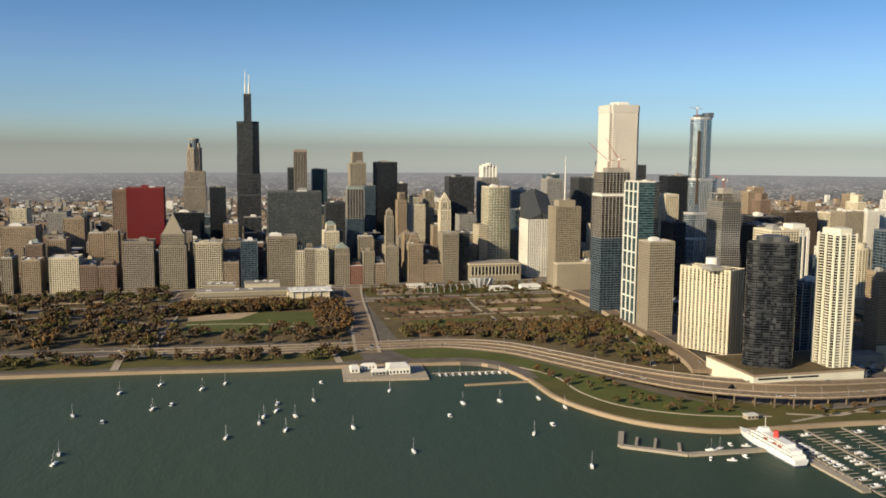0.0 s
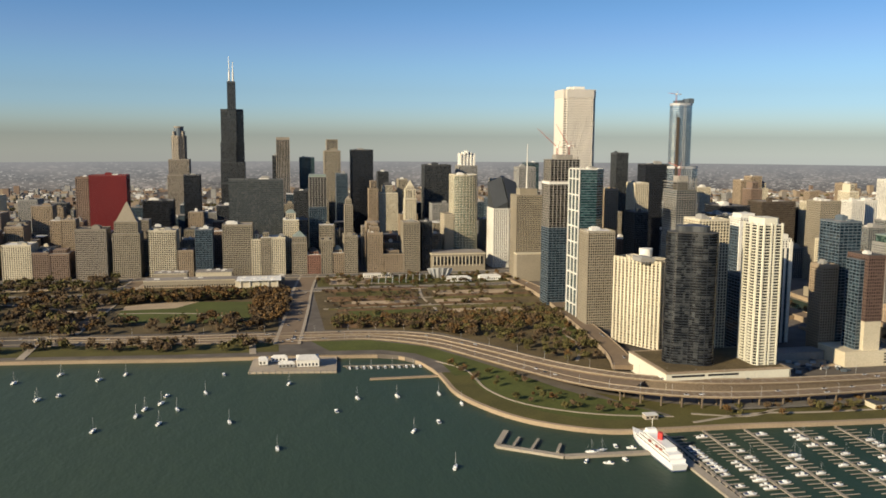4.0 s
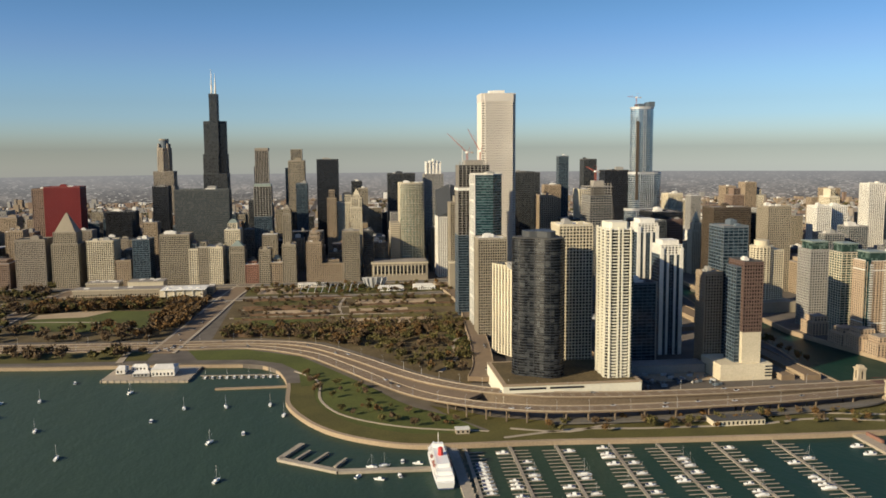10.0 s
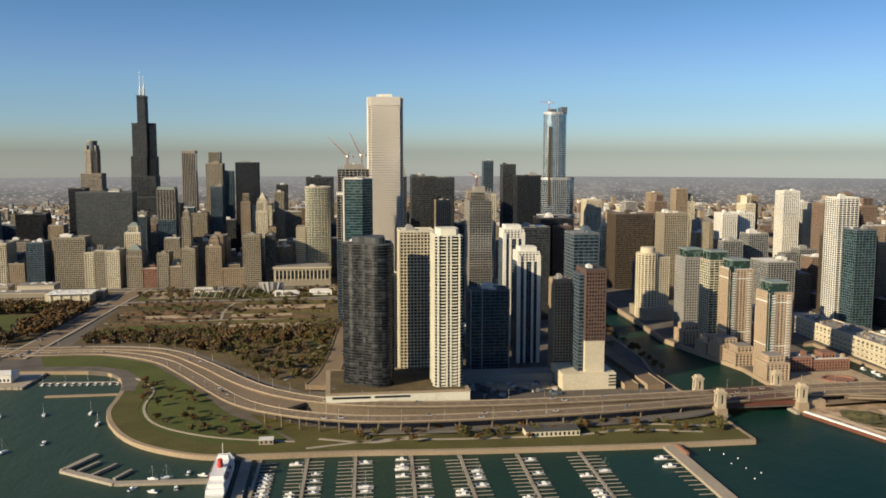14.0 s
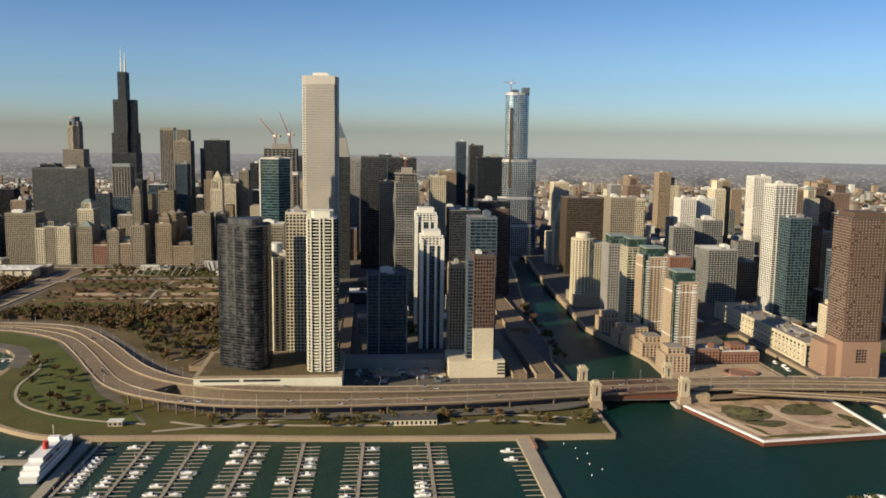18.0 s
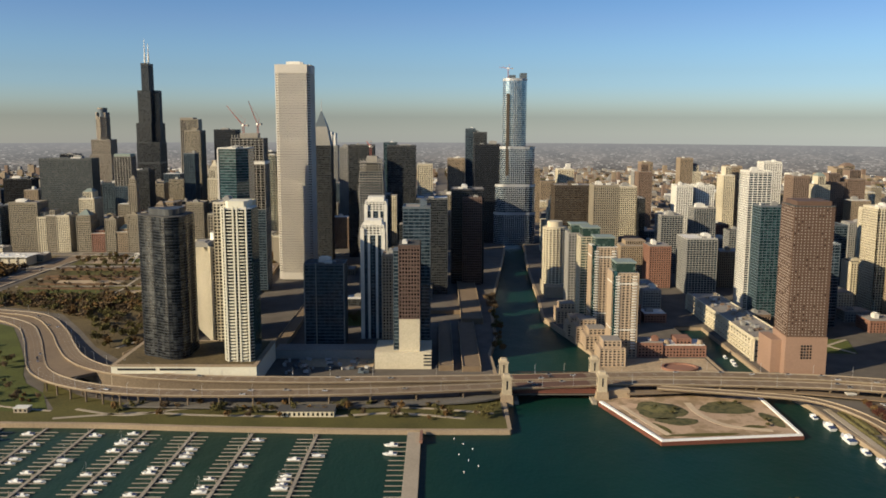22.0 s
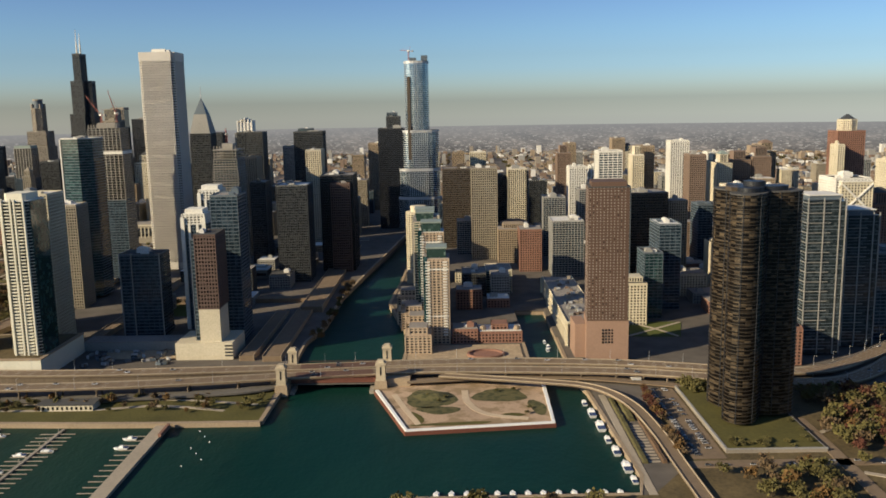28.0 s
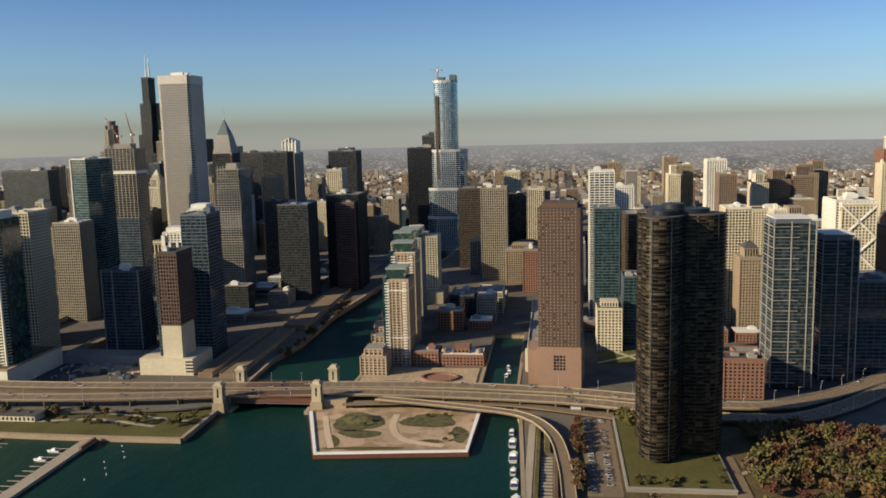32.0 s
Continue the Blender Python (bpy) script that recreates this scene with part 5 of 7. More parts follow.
def pill(w, d, n=8):
    r = d / 2
    right = [(w / 2 - r + r * math.sin(math.pi * i / n), -r * math.cos(math.pi * i / n)) for i in range(n + 1)]
    return right + [(-x, -y) for x, y in right]


for w_, d_, z0, z1, dx in ((86, 48, 0, 66, -2), (82, 46, 66, 122, -1), (72, 42, 122, 197, 2), (48, 38, 197, 330, -4)):
    poly = [(x + dx, y) for x, y in pill(w_, d_)]
    facade(t, poly, z0, z1, "silver", piers=False)
    part("fin_panel", (lambda ms: [ms.box(dx + x - 0.25, dx + x + 0.25, -d_ / 2 - 0.8, -d_ / 2 + 0.4, z0, z1) for x in range(int(-w_ / 2 + 22), int(w_ / 2 - 20), 4)] and ms)(Mesh()), STEEL, t, kind="stuff")
    part("setback_band", Mesh().prism(grow(poly, 0.4), z1 - 5, z1), STEEL, t, "polished louvre band")
part("hoist_slot", Mesh().box(-22, -16, -20.5, -18.5, 140, 300), BRONZE, t, "open construction hoist strip")
part("crown_frame", Mesh().box(6, 18, -14, 14, 330, 340).box(-16, -4, -14, 14, 330, 336), BLUEMETAL, t)
FOOT.append((945, 1036, 1680, 1732))
crane("tower_crane", 974, 1680, 341, 18, 18, 2.9, 0.1)

tower_at("slender_dark_tower", 902, 926, 2030, 2056, 240, "bluedark", "slender dark glass tower near the silver tower")
# white clock-tower building on the bridge corner
t = spire_tower("clock_tower_building", 1050, 1545, 22, 22, 116, "cream", "gleaming white terracotta building with a clock tower", [(1.0, 98), (0.7, 112), (0.45, 120)], CREAM, 16)
tower_at("white_office_wing", 1032, 1076, 1558, 1590, 72, "cream", "white terracotta office wing")

# rounded hotel on the north bank
t = thing("round_fronted_hotel", (1005, 1195, 8), "cream concrete hotel with a rounded front", "building")
facade(t, ring(17, 20), 0, 98, "cream")
facade(t, [(0, -14), (30, -10), (30, 24), (0, 24)], 0, 92, "cream")
part("drum", Mesh().prism(ring(11, 20), 98, 106), CREAM, t)
part("podium", Mesh().box(-16, 40, -34, 30, 0, 16), LIME, t)
FOOT.append((983, 1043, 1160, 1225))

# stepping riverside condominiums
for x0, x1, y0, y1, top, st, cap, label in (
    (1004, 1033, 1056, 1088, 114, "grey", GREENFRAME, "grey riverside apartment tower with a green stepped roof"),
    (1008, 1034, 990, 1018, 118, "greenglass", GREENFRAME, "green glass rounded riverside condominium tower"),
    (1015, 1043, 946, 976, 112, "condo", GREENFRAME, "tan and green riverside condominium tower"),
    (1023, 1049, 866, 897, 96, "condo", GREENFRAME, "tan riverside condominium tower with white balconies"),
):
    t = tower_at("riverside_condominium", x0, x1, y0, y1, top, st, label, st == "condo", 4, 2, "riverside condominiums")
    w2, d2 = (x1 - x0) / 2, (y1 - y0) / 2
    part("upper_storey", Mesh().box(-w2 + 3, w2 - 3, -d2 + 3, d2 - 3, top - 4, top + 6), G_GREEN, t)
    part("green_cap", Mesh().box(-w2 + 2, w2 - 2, -d2 + 2, d2 - 2, top + 6, top + 7.6), cap, t, "green metal roof")
    if st == "condo":
        part("corner_bay", Mesh().box(-w2 - 0.8, -w2 + 3.6, -d2 - 0.9, -d2 + 4, 0, top - 2), G_TEAL, t, "teal glass corner bay")
        part("white_collar", Mesh().box(-w2 - 0.6, w2 + 0.6, -d2 - 0.6, d2 + 0.6, top - 16, top - 14.6).box(-w2 - 0.6, w2 + 0.6, -d2 - 0.6, d2 + 0.6, 30, 31.2), WHITE, t, "white stone band")
        b2 = Mesh().box(-2.4, 2.4, -1.8, 0.2, 0, 1.1).data("balcony", WHITE)
        for i in range(int((top - 14) / 3)):
            for x in (-w2 + 4, w2 - 4):
                part("balcony", b2, WHITE, t, at=(x, -d2, 10 + 3 * i))
# brick podium terraces along the river
for i, (x, y) in enumerate([(1003, 846), (1000, 912), (994, 940), (988, 968), (984, 1026)]):
    t = thing("brick_terrace", (x + 14, y, 3.5), "red brick and cream riverside terrace block with setbacks", "building", "riverside terraces")
    facade(t, rect(26, 27), 0, 20 - (i % 2) * 4, "condo")
    facade(t, rect(18, 20), 20 - (i % 2) * 4, 27 - (i % 2) * 4, "condo")
    part("roof", Mesh().prism(rect(18.6, 20.6), 27 - (i % 2) * 4, 27.6 - (i % 2) * 4), ROOF, t)
tower_at("brick_terrace", 1052, 1078, 868, 892, 20, "brick", "red brick terrace with cream bands", False, 3.5, 2, "riverside terraces")

# pump house of brick and stone by the slip
t = thing("domed_brick_pavilion", (1102, 882, 3.5), "brick and limestone pavilion with arched windows and a raised centre", "building")
facade(t, rect(46, 26), 0, 13, "brick")
facade(t, rect(16, 18), 13, 20, "brick")
for x in (-18, 18):
    part("end_turret", Mesh().prism(ring(4, 8), 13, 18, ring(2.6, 8)), TAN, t, at=(x, -8, 0))
part("roof", Mesh().prism(rect(45, 25), 13, 13.8), ROOFPALE, t)
FOOT.append((1078, 1128, 865, 900))
# plaza with a sunken round court
drape("plaza", [(1006, 800), (1122, 800), (1122, 862), (1006, 862)], EARTH, "bare tan plaza under works", 0.6)
ringwall = Mesh()
outer_r, inner_r = ring(19, 32, 1.0, 0.75), ring(16.5, 32, 1.0, 0.75)
for i in range(32):
    a, b, c, d = outer_r[i], outer_r[(i + 1) % 32], inner_r[(i + 1) % 32], inner_r[i]
    ringwall.prism([a, b, c, d], 0, 2.2)
t = thing("sunken_round_court", (1085, 826, 4.0), "round sunken court with a pale brick rim", "plaza")
part("rim", ringwall, BRICK, t)
part("floor", Mesh().prism(inner_r, 0.1, 0.5), BRICK, t, "red court floor")

# long terminal building beside the slip
t = thing("long_terminal_building", (1190, 975, 3.5), "long cream terminal building with galleries along the slip", "building")
facade(t, rect(38, 240), 0, 24, "terminal")
part("roof", Mesh().prism(rect(37, 239), 24, 24.7), ROOF, t)
part("parapet", Mesh().box(-19.4, -18.6, -120, 120, 24, 26).box(18.6, 19.4, -120, 120, 24, 26).box(-19, 19, -120.4, -119.6, 24, 26), CREAM, t)
r = random.Random(12)
for i in range(40):
    a, b = r.uniform(2, 6), r.uniform(2, 6)
    x, y = r.uniform(-14, 14), r.uniform(-114, 114)
    part("roof_unit", Mesh().box(x, x + a, y, y + b, 24.7, 24.7 + r.uniform(1.5, 4)), r.choice((STEEL, BROWN, GREY, GREYTAN)), t)
for i in range(3):
    part("gallery", Mesh().box(-21, -19, -118, 60, 3 + 5 * i, 4.0 + 5 * i), CREAM, t, "cream gallery deck")
FOOT.append((1168, 1212, 850, 1100))

# brown granite tower on a pink base
t = thing("brown_granite_tower", (1197, 824, 3.5), "tall brown granite apartment tower on a pink base", "skyscraper")
poly = [(-14, -22), (25, -24), (29, 16), (-10, 20)]
part("base", Mesh().prism(grow(poly, 0.8), 0, 40), PINK, t, "pink granite base")
m = Mesh()
for i in range(4):
    for j in range(5):
        m.box(1 + 3 * i - 0.9, 1 + 3 * i + 0.9, -24.2, -22.6, 18 + 3 * j, 20 + 3 * j)
part("base_windows", m, G_DARK, t)
part("core", Mesh().prism(grow(poly, -0.6), 40, 170), BROWNSTONE, t)
n_f = 45
me = Mesh().prism(poly, 0, 1.75).data("storey_band", BROWNSTONE)
for i in range(n_f):
    part("storey_band", me, BROWNSTONE, t, at=(0, 0, 40 + i * 2.89))
r = random.Random(3)
lit, dark_w = Mesh(), Mesh()
for a, b in edges_of(poly):
    d = b - a
    u, nrm = d.normalized(), Vector((d.y, -d.x)).normalized()
    k = int(d.length / 3.3)
    for j in range(k):
        p = a + u * (1.8 + 3.3 * j) - nrm * 0.25
        for i in range(n_f):
            tgt = lit if r.random() < 0.9 else dark_w
            q = [p - u * 0.45 - nrm * 0.4, p + u * 0.45 - nrm * 0.4, p + u * 0.45 + nrm * 0.3, p - u * 0.45 + nrm * 0.3]
            tgt.prism([tuple(v) for v in q][::-1], 41.85 + i * 2.89, 42.8 + i * 2.89)
part("blinds_window", lit, paint("pale_blinds", (0.27, 0.235, 0.205), 0.4), t, "windows with pale blinds", kind="stuff")
part("dark_window", dark_w, G_DARK, t, kind="stuff")
part("top_frame", Mesh().prism(grow(poly, -3), 170, 175), BROWNSTONE, t)
part("roof", Mesh().prism(grow(poly, 0.2), 169.6, 170.6), ROOFDARK, t)
part("side_wing", Mesh().box(-24, -13, -10, 24, 0, 34), PINK, t, "lower pink wing")
FOOT.append((1170, 1245, 800, 862))
# teal towers west of it
tower_at("white_gridded_tower", 1242, 1272, 1087, 1120, 191, "whiteblue", "tall white gridded apartment tower", False, 6)
tower_at("teal_glass_tower", 1246, 1276, 1050, 1080, 149, "teal", "teal glass apartment tower with a turquoise top", True, 4)

# black three-lobed tower by the shore
t = thing("black_three_lobed_tower", (1284, 648, 3.5), "black bronze-glass apartment tower with three rounded lobes", "skyscraper")
poly = trefoil(25.5, 11.0, 90, math.radians(1))
LOBEBAND = paint("dark_anodised_band", (0.032, 0.025, 0.017), 0.4)
part("glazing", Mesh().prism(poly, 6, 180), G_WARM, t)
me = Mesh().prism(grow(poly, 0.35), 0, 0.6).data("storey_band", LOBEBAND)
for i in range(61):
    part("storey_band", me, LOBEBAND, t, at=(0, 0, 6 + i * 2.87))
mm = Mesh().box(-0.22, 0.22, -0.6, 0.3, 0, 175).data("mullion", BLACK)
for i in range(0, 90, 5):
    a, b = Vector(poly[i]), Vector(poly[(i + 1) % 90])
    part("mullion", mm, BLACK, t, at=(*a, 5.5), turn=math.atan2(b.y - a.y, b.x - a.x))
part("roof", Mesh().prism(grow(poly, 0.3), 180, 181), ROOFDARK, t)
part("plant_floor", Mesh().prism(trefoil(18, 7.5, 60, math.radians(1)), 181, 184.5), BLACK, t, "set-back dark plant floor")
part("plant_drum", Mesh().prism(ring(8, 24), 184.5, 188), BLACK, t, "dark round plant drum")
part("plant_room", Mesh().box(-20, -9, -8, 6, 181, 184), BRONZE, t)
part("plinth", Mesh().box(-38, 34, -73, 66, -0.5, 3.0), GREYTAN, t, "dull stone terrace wall")
part("terrace_lawn", Mesh().box(-36.6, 32.6, -71.6, 64.6, 2.8, 3.2), GRASS, t, "raised lawn terrace")
part("terrace_coping", Mesh().box(-38.3, -36.6, -73.3, 66.3, 2.9, 3.7), GREY, t)
part("terrace_coping", Mesh().box(-36.6, 34.3, -73.3, -71.6, 2.9, 3.7), GREY, t)
FOOT.append((1235, 1335, 600, 700))

# twin glass towers behind it, white framed
G_STEELBLUE = panes("steel_blue_glass", (0.016, 0.022, 0.025), (0.05, 0.06, 0.063), 0.3, 0.15, spec=0.4)
for name, x0, x1, y0, y1, top in (("white_framed_glass_tower", 1394, 1430, 808, 848, 156), ("white_framed_glass_tower", 1444, 1476, 834, 876, 138)):
    t = thing(name, ((x0 + x1) / 2, (y0 + y1) / 2, 5), "blue-grey glass tower with white floor lines and corner posts", "skyscraper", "twin glass towers")
    w2, d2 = (x1 - x0) / 2, (y1 - y0) / 2
    part("glazing", Mesh().box(-w2 + 0.3, w2 - 0.3, -d2 + 0.3, d2 - 0.3, 0, top - 5), G_STEELBLUE, t)
    me = Mesh().box(-w2, w2, -d2, d2, 0, 0.5).data("floor_edge", BLUEMETAL)
    me2 = Mesh().box(-w2 - 0.8, 4, -d2 - 0.8, d2, 0, 0.5).data("white_floor_edge", GREY)
    for i in range(int((top - 5) / 3.2)):
        part("white_floor_edge" if i % 3 == 0 else "floor_edge", me2 if i % 3 == 0 else me, WHITE, t, at=(0, 0, 5 + 3.2 * i))
    for x, y in ((-w2, -d2), (-3, -d2), (w2, -d2), (-w2, 0), (-w2, d2), (w2, d2), (w2 - 6, -d2)):
        part("corner_post", Mesh().box(x - 0.5, x + 0.5, y - 0.5, y + 0.5, 0, top - 2), GREY, t)
    part("penthouse", Mesh().box(-w2 + 2, w2 - 4, -d2 + 3, d2 - 3, top - 5, top), BLUEMETAL, t)
    part("roof_slab", Mesh().box(-w2 + 1, w2 - 3, -d2 + 2, d2 - 2, top, top + 1), ROOFPALE, t)
    FOOT.append((x0, x1, y0, y1))

# X-braced tower
t = thing("cross_braced_tower", (1529, 1012, 6), "cream concrete tower with large diagonal X bracing", "skyscraper")
facade(t, rect(36, 34), 0, 150, "cream")
ms = Mesh()
for i in range(4):
    z0, z1 = 8 + i * 35, 8 + (i + 1) * 35
    ms.beam((-18, -17.8, z0), (18, -17.8, z1), 1.8)
    ms.beam((18, -17.8, z0), (-18, -17.8, z1), 1.8)
    ms.beam((-18.8, -17, z0), (-18.8, 17, z1), 1.8)
    ms.beam((-18.8, 17, z0), (-18.8, -17, z1), 1.8)
part("bracing", ms, WHITE, t, "white diagonal braces")
flat_roof(t, rect(36, 34), 150, WHITE, 77)
FOOT.append((1520, 1562, 990, 1030))
# pink tower with a dark pyramid crown
t = thing("pink_crowned_tower", (1770, 1550, 12), "tall pink granite tower with a lit octagonal crown and dark cap", "skyscraper")
facade(t, rect(48, 40), 0, 185, "brick")
facade(t, ring(17, 8), 185, 205, "cream")
part("cap", Mesh().prism(ring(15, 8), 205, 214, ring(2, 8)), DARKGREY, t, "dark pointed cap")
FOOT.append((1740, 1800, 1525, 1580))

# old brick hotel between the black tower and the twin towers, and a small park behind it
tower_at("brick_hotel", 1347, 1381, 776, 800, 40, "brick", "six-storey red brick hotel with cream trim", True, 4)
t = tower_at("brick_annex", 1335, 1346, 778, 796, 27, "cream", "low cream annex beside the brick hotel", False, 4)
drape("neighbourhood_lawn", [(1240, 884), (1296, 880), (1312, 940), (1250, 944)], LAWN, "small town park with a green lawn", 0.5)
for line in ([(1242, 886), (1276, 912), (1310, 938)], [(1294, 882), (1276, 912), (1252, 942)]):
    solid("park_path", band(smooth([(x, y, land_z(y) + 0.8) for x, y in line], 4), -2, 2, 0.5), PAVING, "pale path crossing the small park", "path")
FOOT.append((1236, 1316, 876, 948))

# ---- the rest of the town: blocks between the named towers ----
RIVER = [(885, 1040, 640, 2300)]


def clear(x0, x1, y0, y1, gap=3):
    return all(x1 + gap < a or x0 - gap > b or y1 + gap < c or y0 - gap > d for a, b, c, d in FOOT + RIVER)


rng = random.Random(20)


def fill(xr, yr, step, hr, size, styles, share, name, label, power=1.6):
    x = xr[0]
    while x < xr[1]:
        y = yr[0]
        while y < yr[1]:
            w, d = rng.uniform(*size), rng.uniform(*size)
            x0, y0 = x + rng.uniform(0, max(0.1, step - w)), y + rng.uniform(0, max(0.1, step - d))
            h = hr[0] + (hr[1] - hr[0]) * rng.random() ** power
            if rng.random() < share and clear(x0, x0 + w, y0, y0 + d):
                z = land_z(y0)
                st = rng.choice(styles)
                t = thing(name, (x0 + w / 2, y0 + d / 2, z - 1), f"{STYLES[st][7]} {label} with a flat roof", "building", label + "s")
                poly = rect(w, d)
                facade(t, poly, 0, h, st)
                flat_roof(t, poly, h, STYLES[st][0], int(x0 * 31 + y0), 1)
                FOOT.append((x0, x0 + w, y0, y0 + d))
            y += step
        x += step


fill((-420, 880), (1600, 1760), 42, (45, 100), (24, 36), ("lime", "tan", "brown", "limegrid", "dark", "cream", "greytan"), 0.75, "loop_office_block", "downtown office block")
fill((-420, 930), (1760, 2300), 52, (45, 120), (28, 42), ("lime", "tan", "brown", "limegrid", "dark", "greytan", "bluedark", "grey"), 0.62, "loop_office_block", "downtown office block", 2.0)
fill((-900, -430), (1560, 2200), 70, (14, 50), (30, 56), ("tan", "brown", "brick", "lime", "grey"), 0.6, "south_side_block", "low warehouse block", 2.4)
fill((1050, 1330), (1180, 1760), 50, (18, 95), (26, 40), ("tan", "brown", "grey", "lime", "dark", "brick", "glassgrid"), 0.55, "river_north_block", "north side block", 2.2)
fill((1330, 2000), (1100, 1900), 56, (16, 120), (26, 40), ("tan", "cream", "grey", "lime", "brown", "white", "glassgrid", "brick"), 0.55, "north_side_block", "north side apartment block", 2.4)
fill((1050, 2400), (1900, 2500), 80, (14, 110), (26, 42), ("tan", "cream", "grey", "lime", "brown", "white"), 0.42, "north_side_block", "north side apartment block", 2.8)
fill((660, 890), (1000, 1420), 46, (10, 40), (24, 36), ("dark", "grey", "tan"), 0.4, "plaza_block", "low plaza block", 2.0)
fill((1260, 1480), (880, 1060), 44, (10, 34), (24, 34), ("tan", "grey", "brick", "cream"), 0.5, "low_block", "low street block", 1.5)
fill((1056, 1120), (1010, 1180), 38, (12, 40), (22, 32), ("tan", "brick", "cream", "dark", "grey"), 0.8, "low_block", "low street block", 1.5)
fill((1222, 1300), (868, 1060), 34, (6, 22), (18, 28), ("grey", "dark", "brick", "brown"), 0.6, "low_block", "low street block", 1.5)
fill((1300, 1560), (1060, 1250), 42, (14, 70), (24, 36), ("tan", "brick", "cream", "dark", "grey", "brown"), 0.7, "north_side_block", "north side apartment block", 1.8)

# low town out to the haze: too many houses to count
town = {k: Mesh() for k in range(5)}
mats = (TAN, GREYTAN, GREY, ROOFPALE, BROWN)
tr = random.Random(8)
for gx in range(-2900, 4300, 34):
    for gy in range(1620, 4480, 40):
        if (gx // 34) % 6 == 0 or (gy // 40) % 9 == 0:
            continue
        if math.hypot(gx - MID, gy) > 4520 or tr.random() < 0.22:
            continue
        w, d = tr.uniform(10, 26), tr.uniform(10, 28)
        x0, y0 = gx + tr.uniform(0, 6), gy + tr.uniform(0, 8)
        if gy < 2500 and not clear(x0, x0 + w, y0, y0 + d, 1):
            continue
        h = tr.choice((5, 6, 7, 8, 9, 11, 14)) if tr.random() < 0.94 else tr.uniform(16, 45)
        town[tr.choice((0, 1, 2, 3, 4, 0, 4, 2))].box(x0, x0 + w, y0, y0 + d, land_z(y0) - 1, land_z(y0) + h)
for k, m in town.items():
    solid("far_houses", m, mats[k], "endless low houses and sheds of the outer town", "houses", "", "stuff")


# ---- trees ----
def tree_mesh(seed, spread=4.0, tall=9.0, clumps=210, size=1.05):
    """Trunk and limbs, and a ragged crown of small leaf clumps."""
    r = random.Random(seed)
    wood, crown = Mesh(), Mesh()
    wood.prism(ring(0.32, 6), -0.5, tall * 0.45, ring(0.18, 6))
    tips = []
    for i in range(5):
        a = r.uniform(0, 6.28)
        q = Vector((math.cos(a) * spread * 0.6, math.sin(a) * spread * 0.6, tall * r.uniform(0.55, 0.85)))
        wood.beam((0, 0, tall * r.uniform(0.3, 0.45)), q, 0.16)
        tips.append(q)
    for i in range(clumps):
        c = tips[i % 5] + Vector((r.gauss(0, spread * 0.33), r.gauss(0, spread * 0.33), r.gauss(0, tall * 0.12)))
        c.z = max(c.z, tall * 0.25)
        n = Vector((r.gauss(0, 1), r.gauss(0, 1), r.gauss(0.5, 1))).normalized()
        u = n.orthogonal().normalized()
        v = n.cross(u)
        s = size * r.uniform(0.6, 1.3)
        k = len(crown.v)
        for j in range(5):
            a = 6.283 * j / 5 + r.uniform(-0.4, 0.4)
            crown.v.append(tuple(c + (u * math.cos(a) + v * math.sin(a)) * s * r.uniform(0.6, 1.1)))
        crown.f.append(tuple(range(k, k + 5)))
    return wood, crown


LEAVES = {"brown": (LEAF_BROWN, "bare brown"), "olive": (LEAF_OLIVE, "olive-leaved"), "orange": (LEAF_ORANGE, "rust-orange"), "red": (LEAF_RED, "dark red")}
tree_parts, wood_parts = {}, {}
for key, (mat, word) in LEAVES.items():
    for s in range(3):
        wd, cr = tree_mesh(s * 7 + len(key), 3.4 + s * 0.7, 8.5 + s * 1.5)
        tree_parts[key, s] = (wd.data("trunk", BARK), cr.data("crown", mat))
        wd, cr = tree_mesh(s * 5 + len(key), 3.6 + s * 0.8, 8.5 + s * 1.5, 115, 1.45)
        wood_parts[key, s] = (wd.data("trunk", BARK), cr.data("crown", mat))
pr = random.Random(33)


def plant(x, y, key, scale=1.0, z=None):
    t = thing("park_tree", (x, y, (land_z(y) if z is None else z)), f"{LEAVES[key][1]} autumn tree standing in the park", "tree", "park trees")
    t.scale = (scale,) * 3
    t.rotation_euler = (0, 0, pr.uniform(0, 6.28))
    wd, cr = tree_parts[key, pr.randrange(3)]
    part("trunk", wd, BARK, t)
    part("crown", cr, LEAVES[key][0], t)


def inside(x, y, poly):
    hit = False
    for (ax, ay), (bx, by) in zip(poly, poly[1:] + poly[:1]):
        if (ay > y) != (by > y) and x < (bx - ax) * (y - ay) / (by - ay) + ax:
            hit = not hit
    return hit


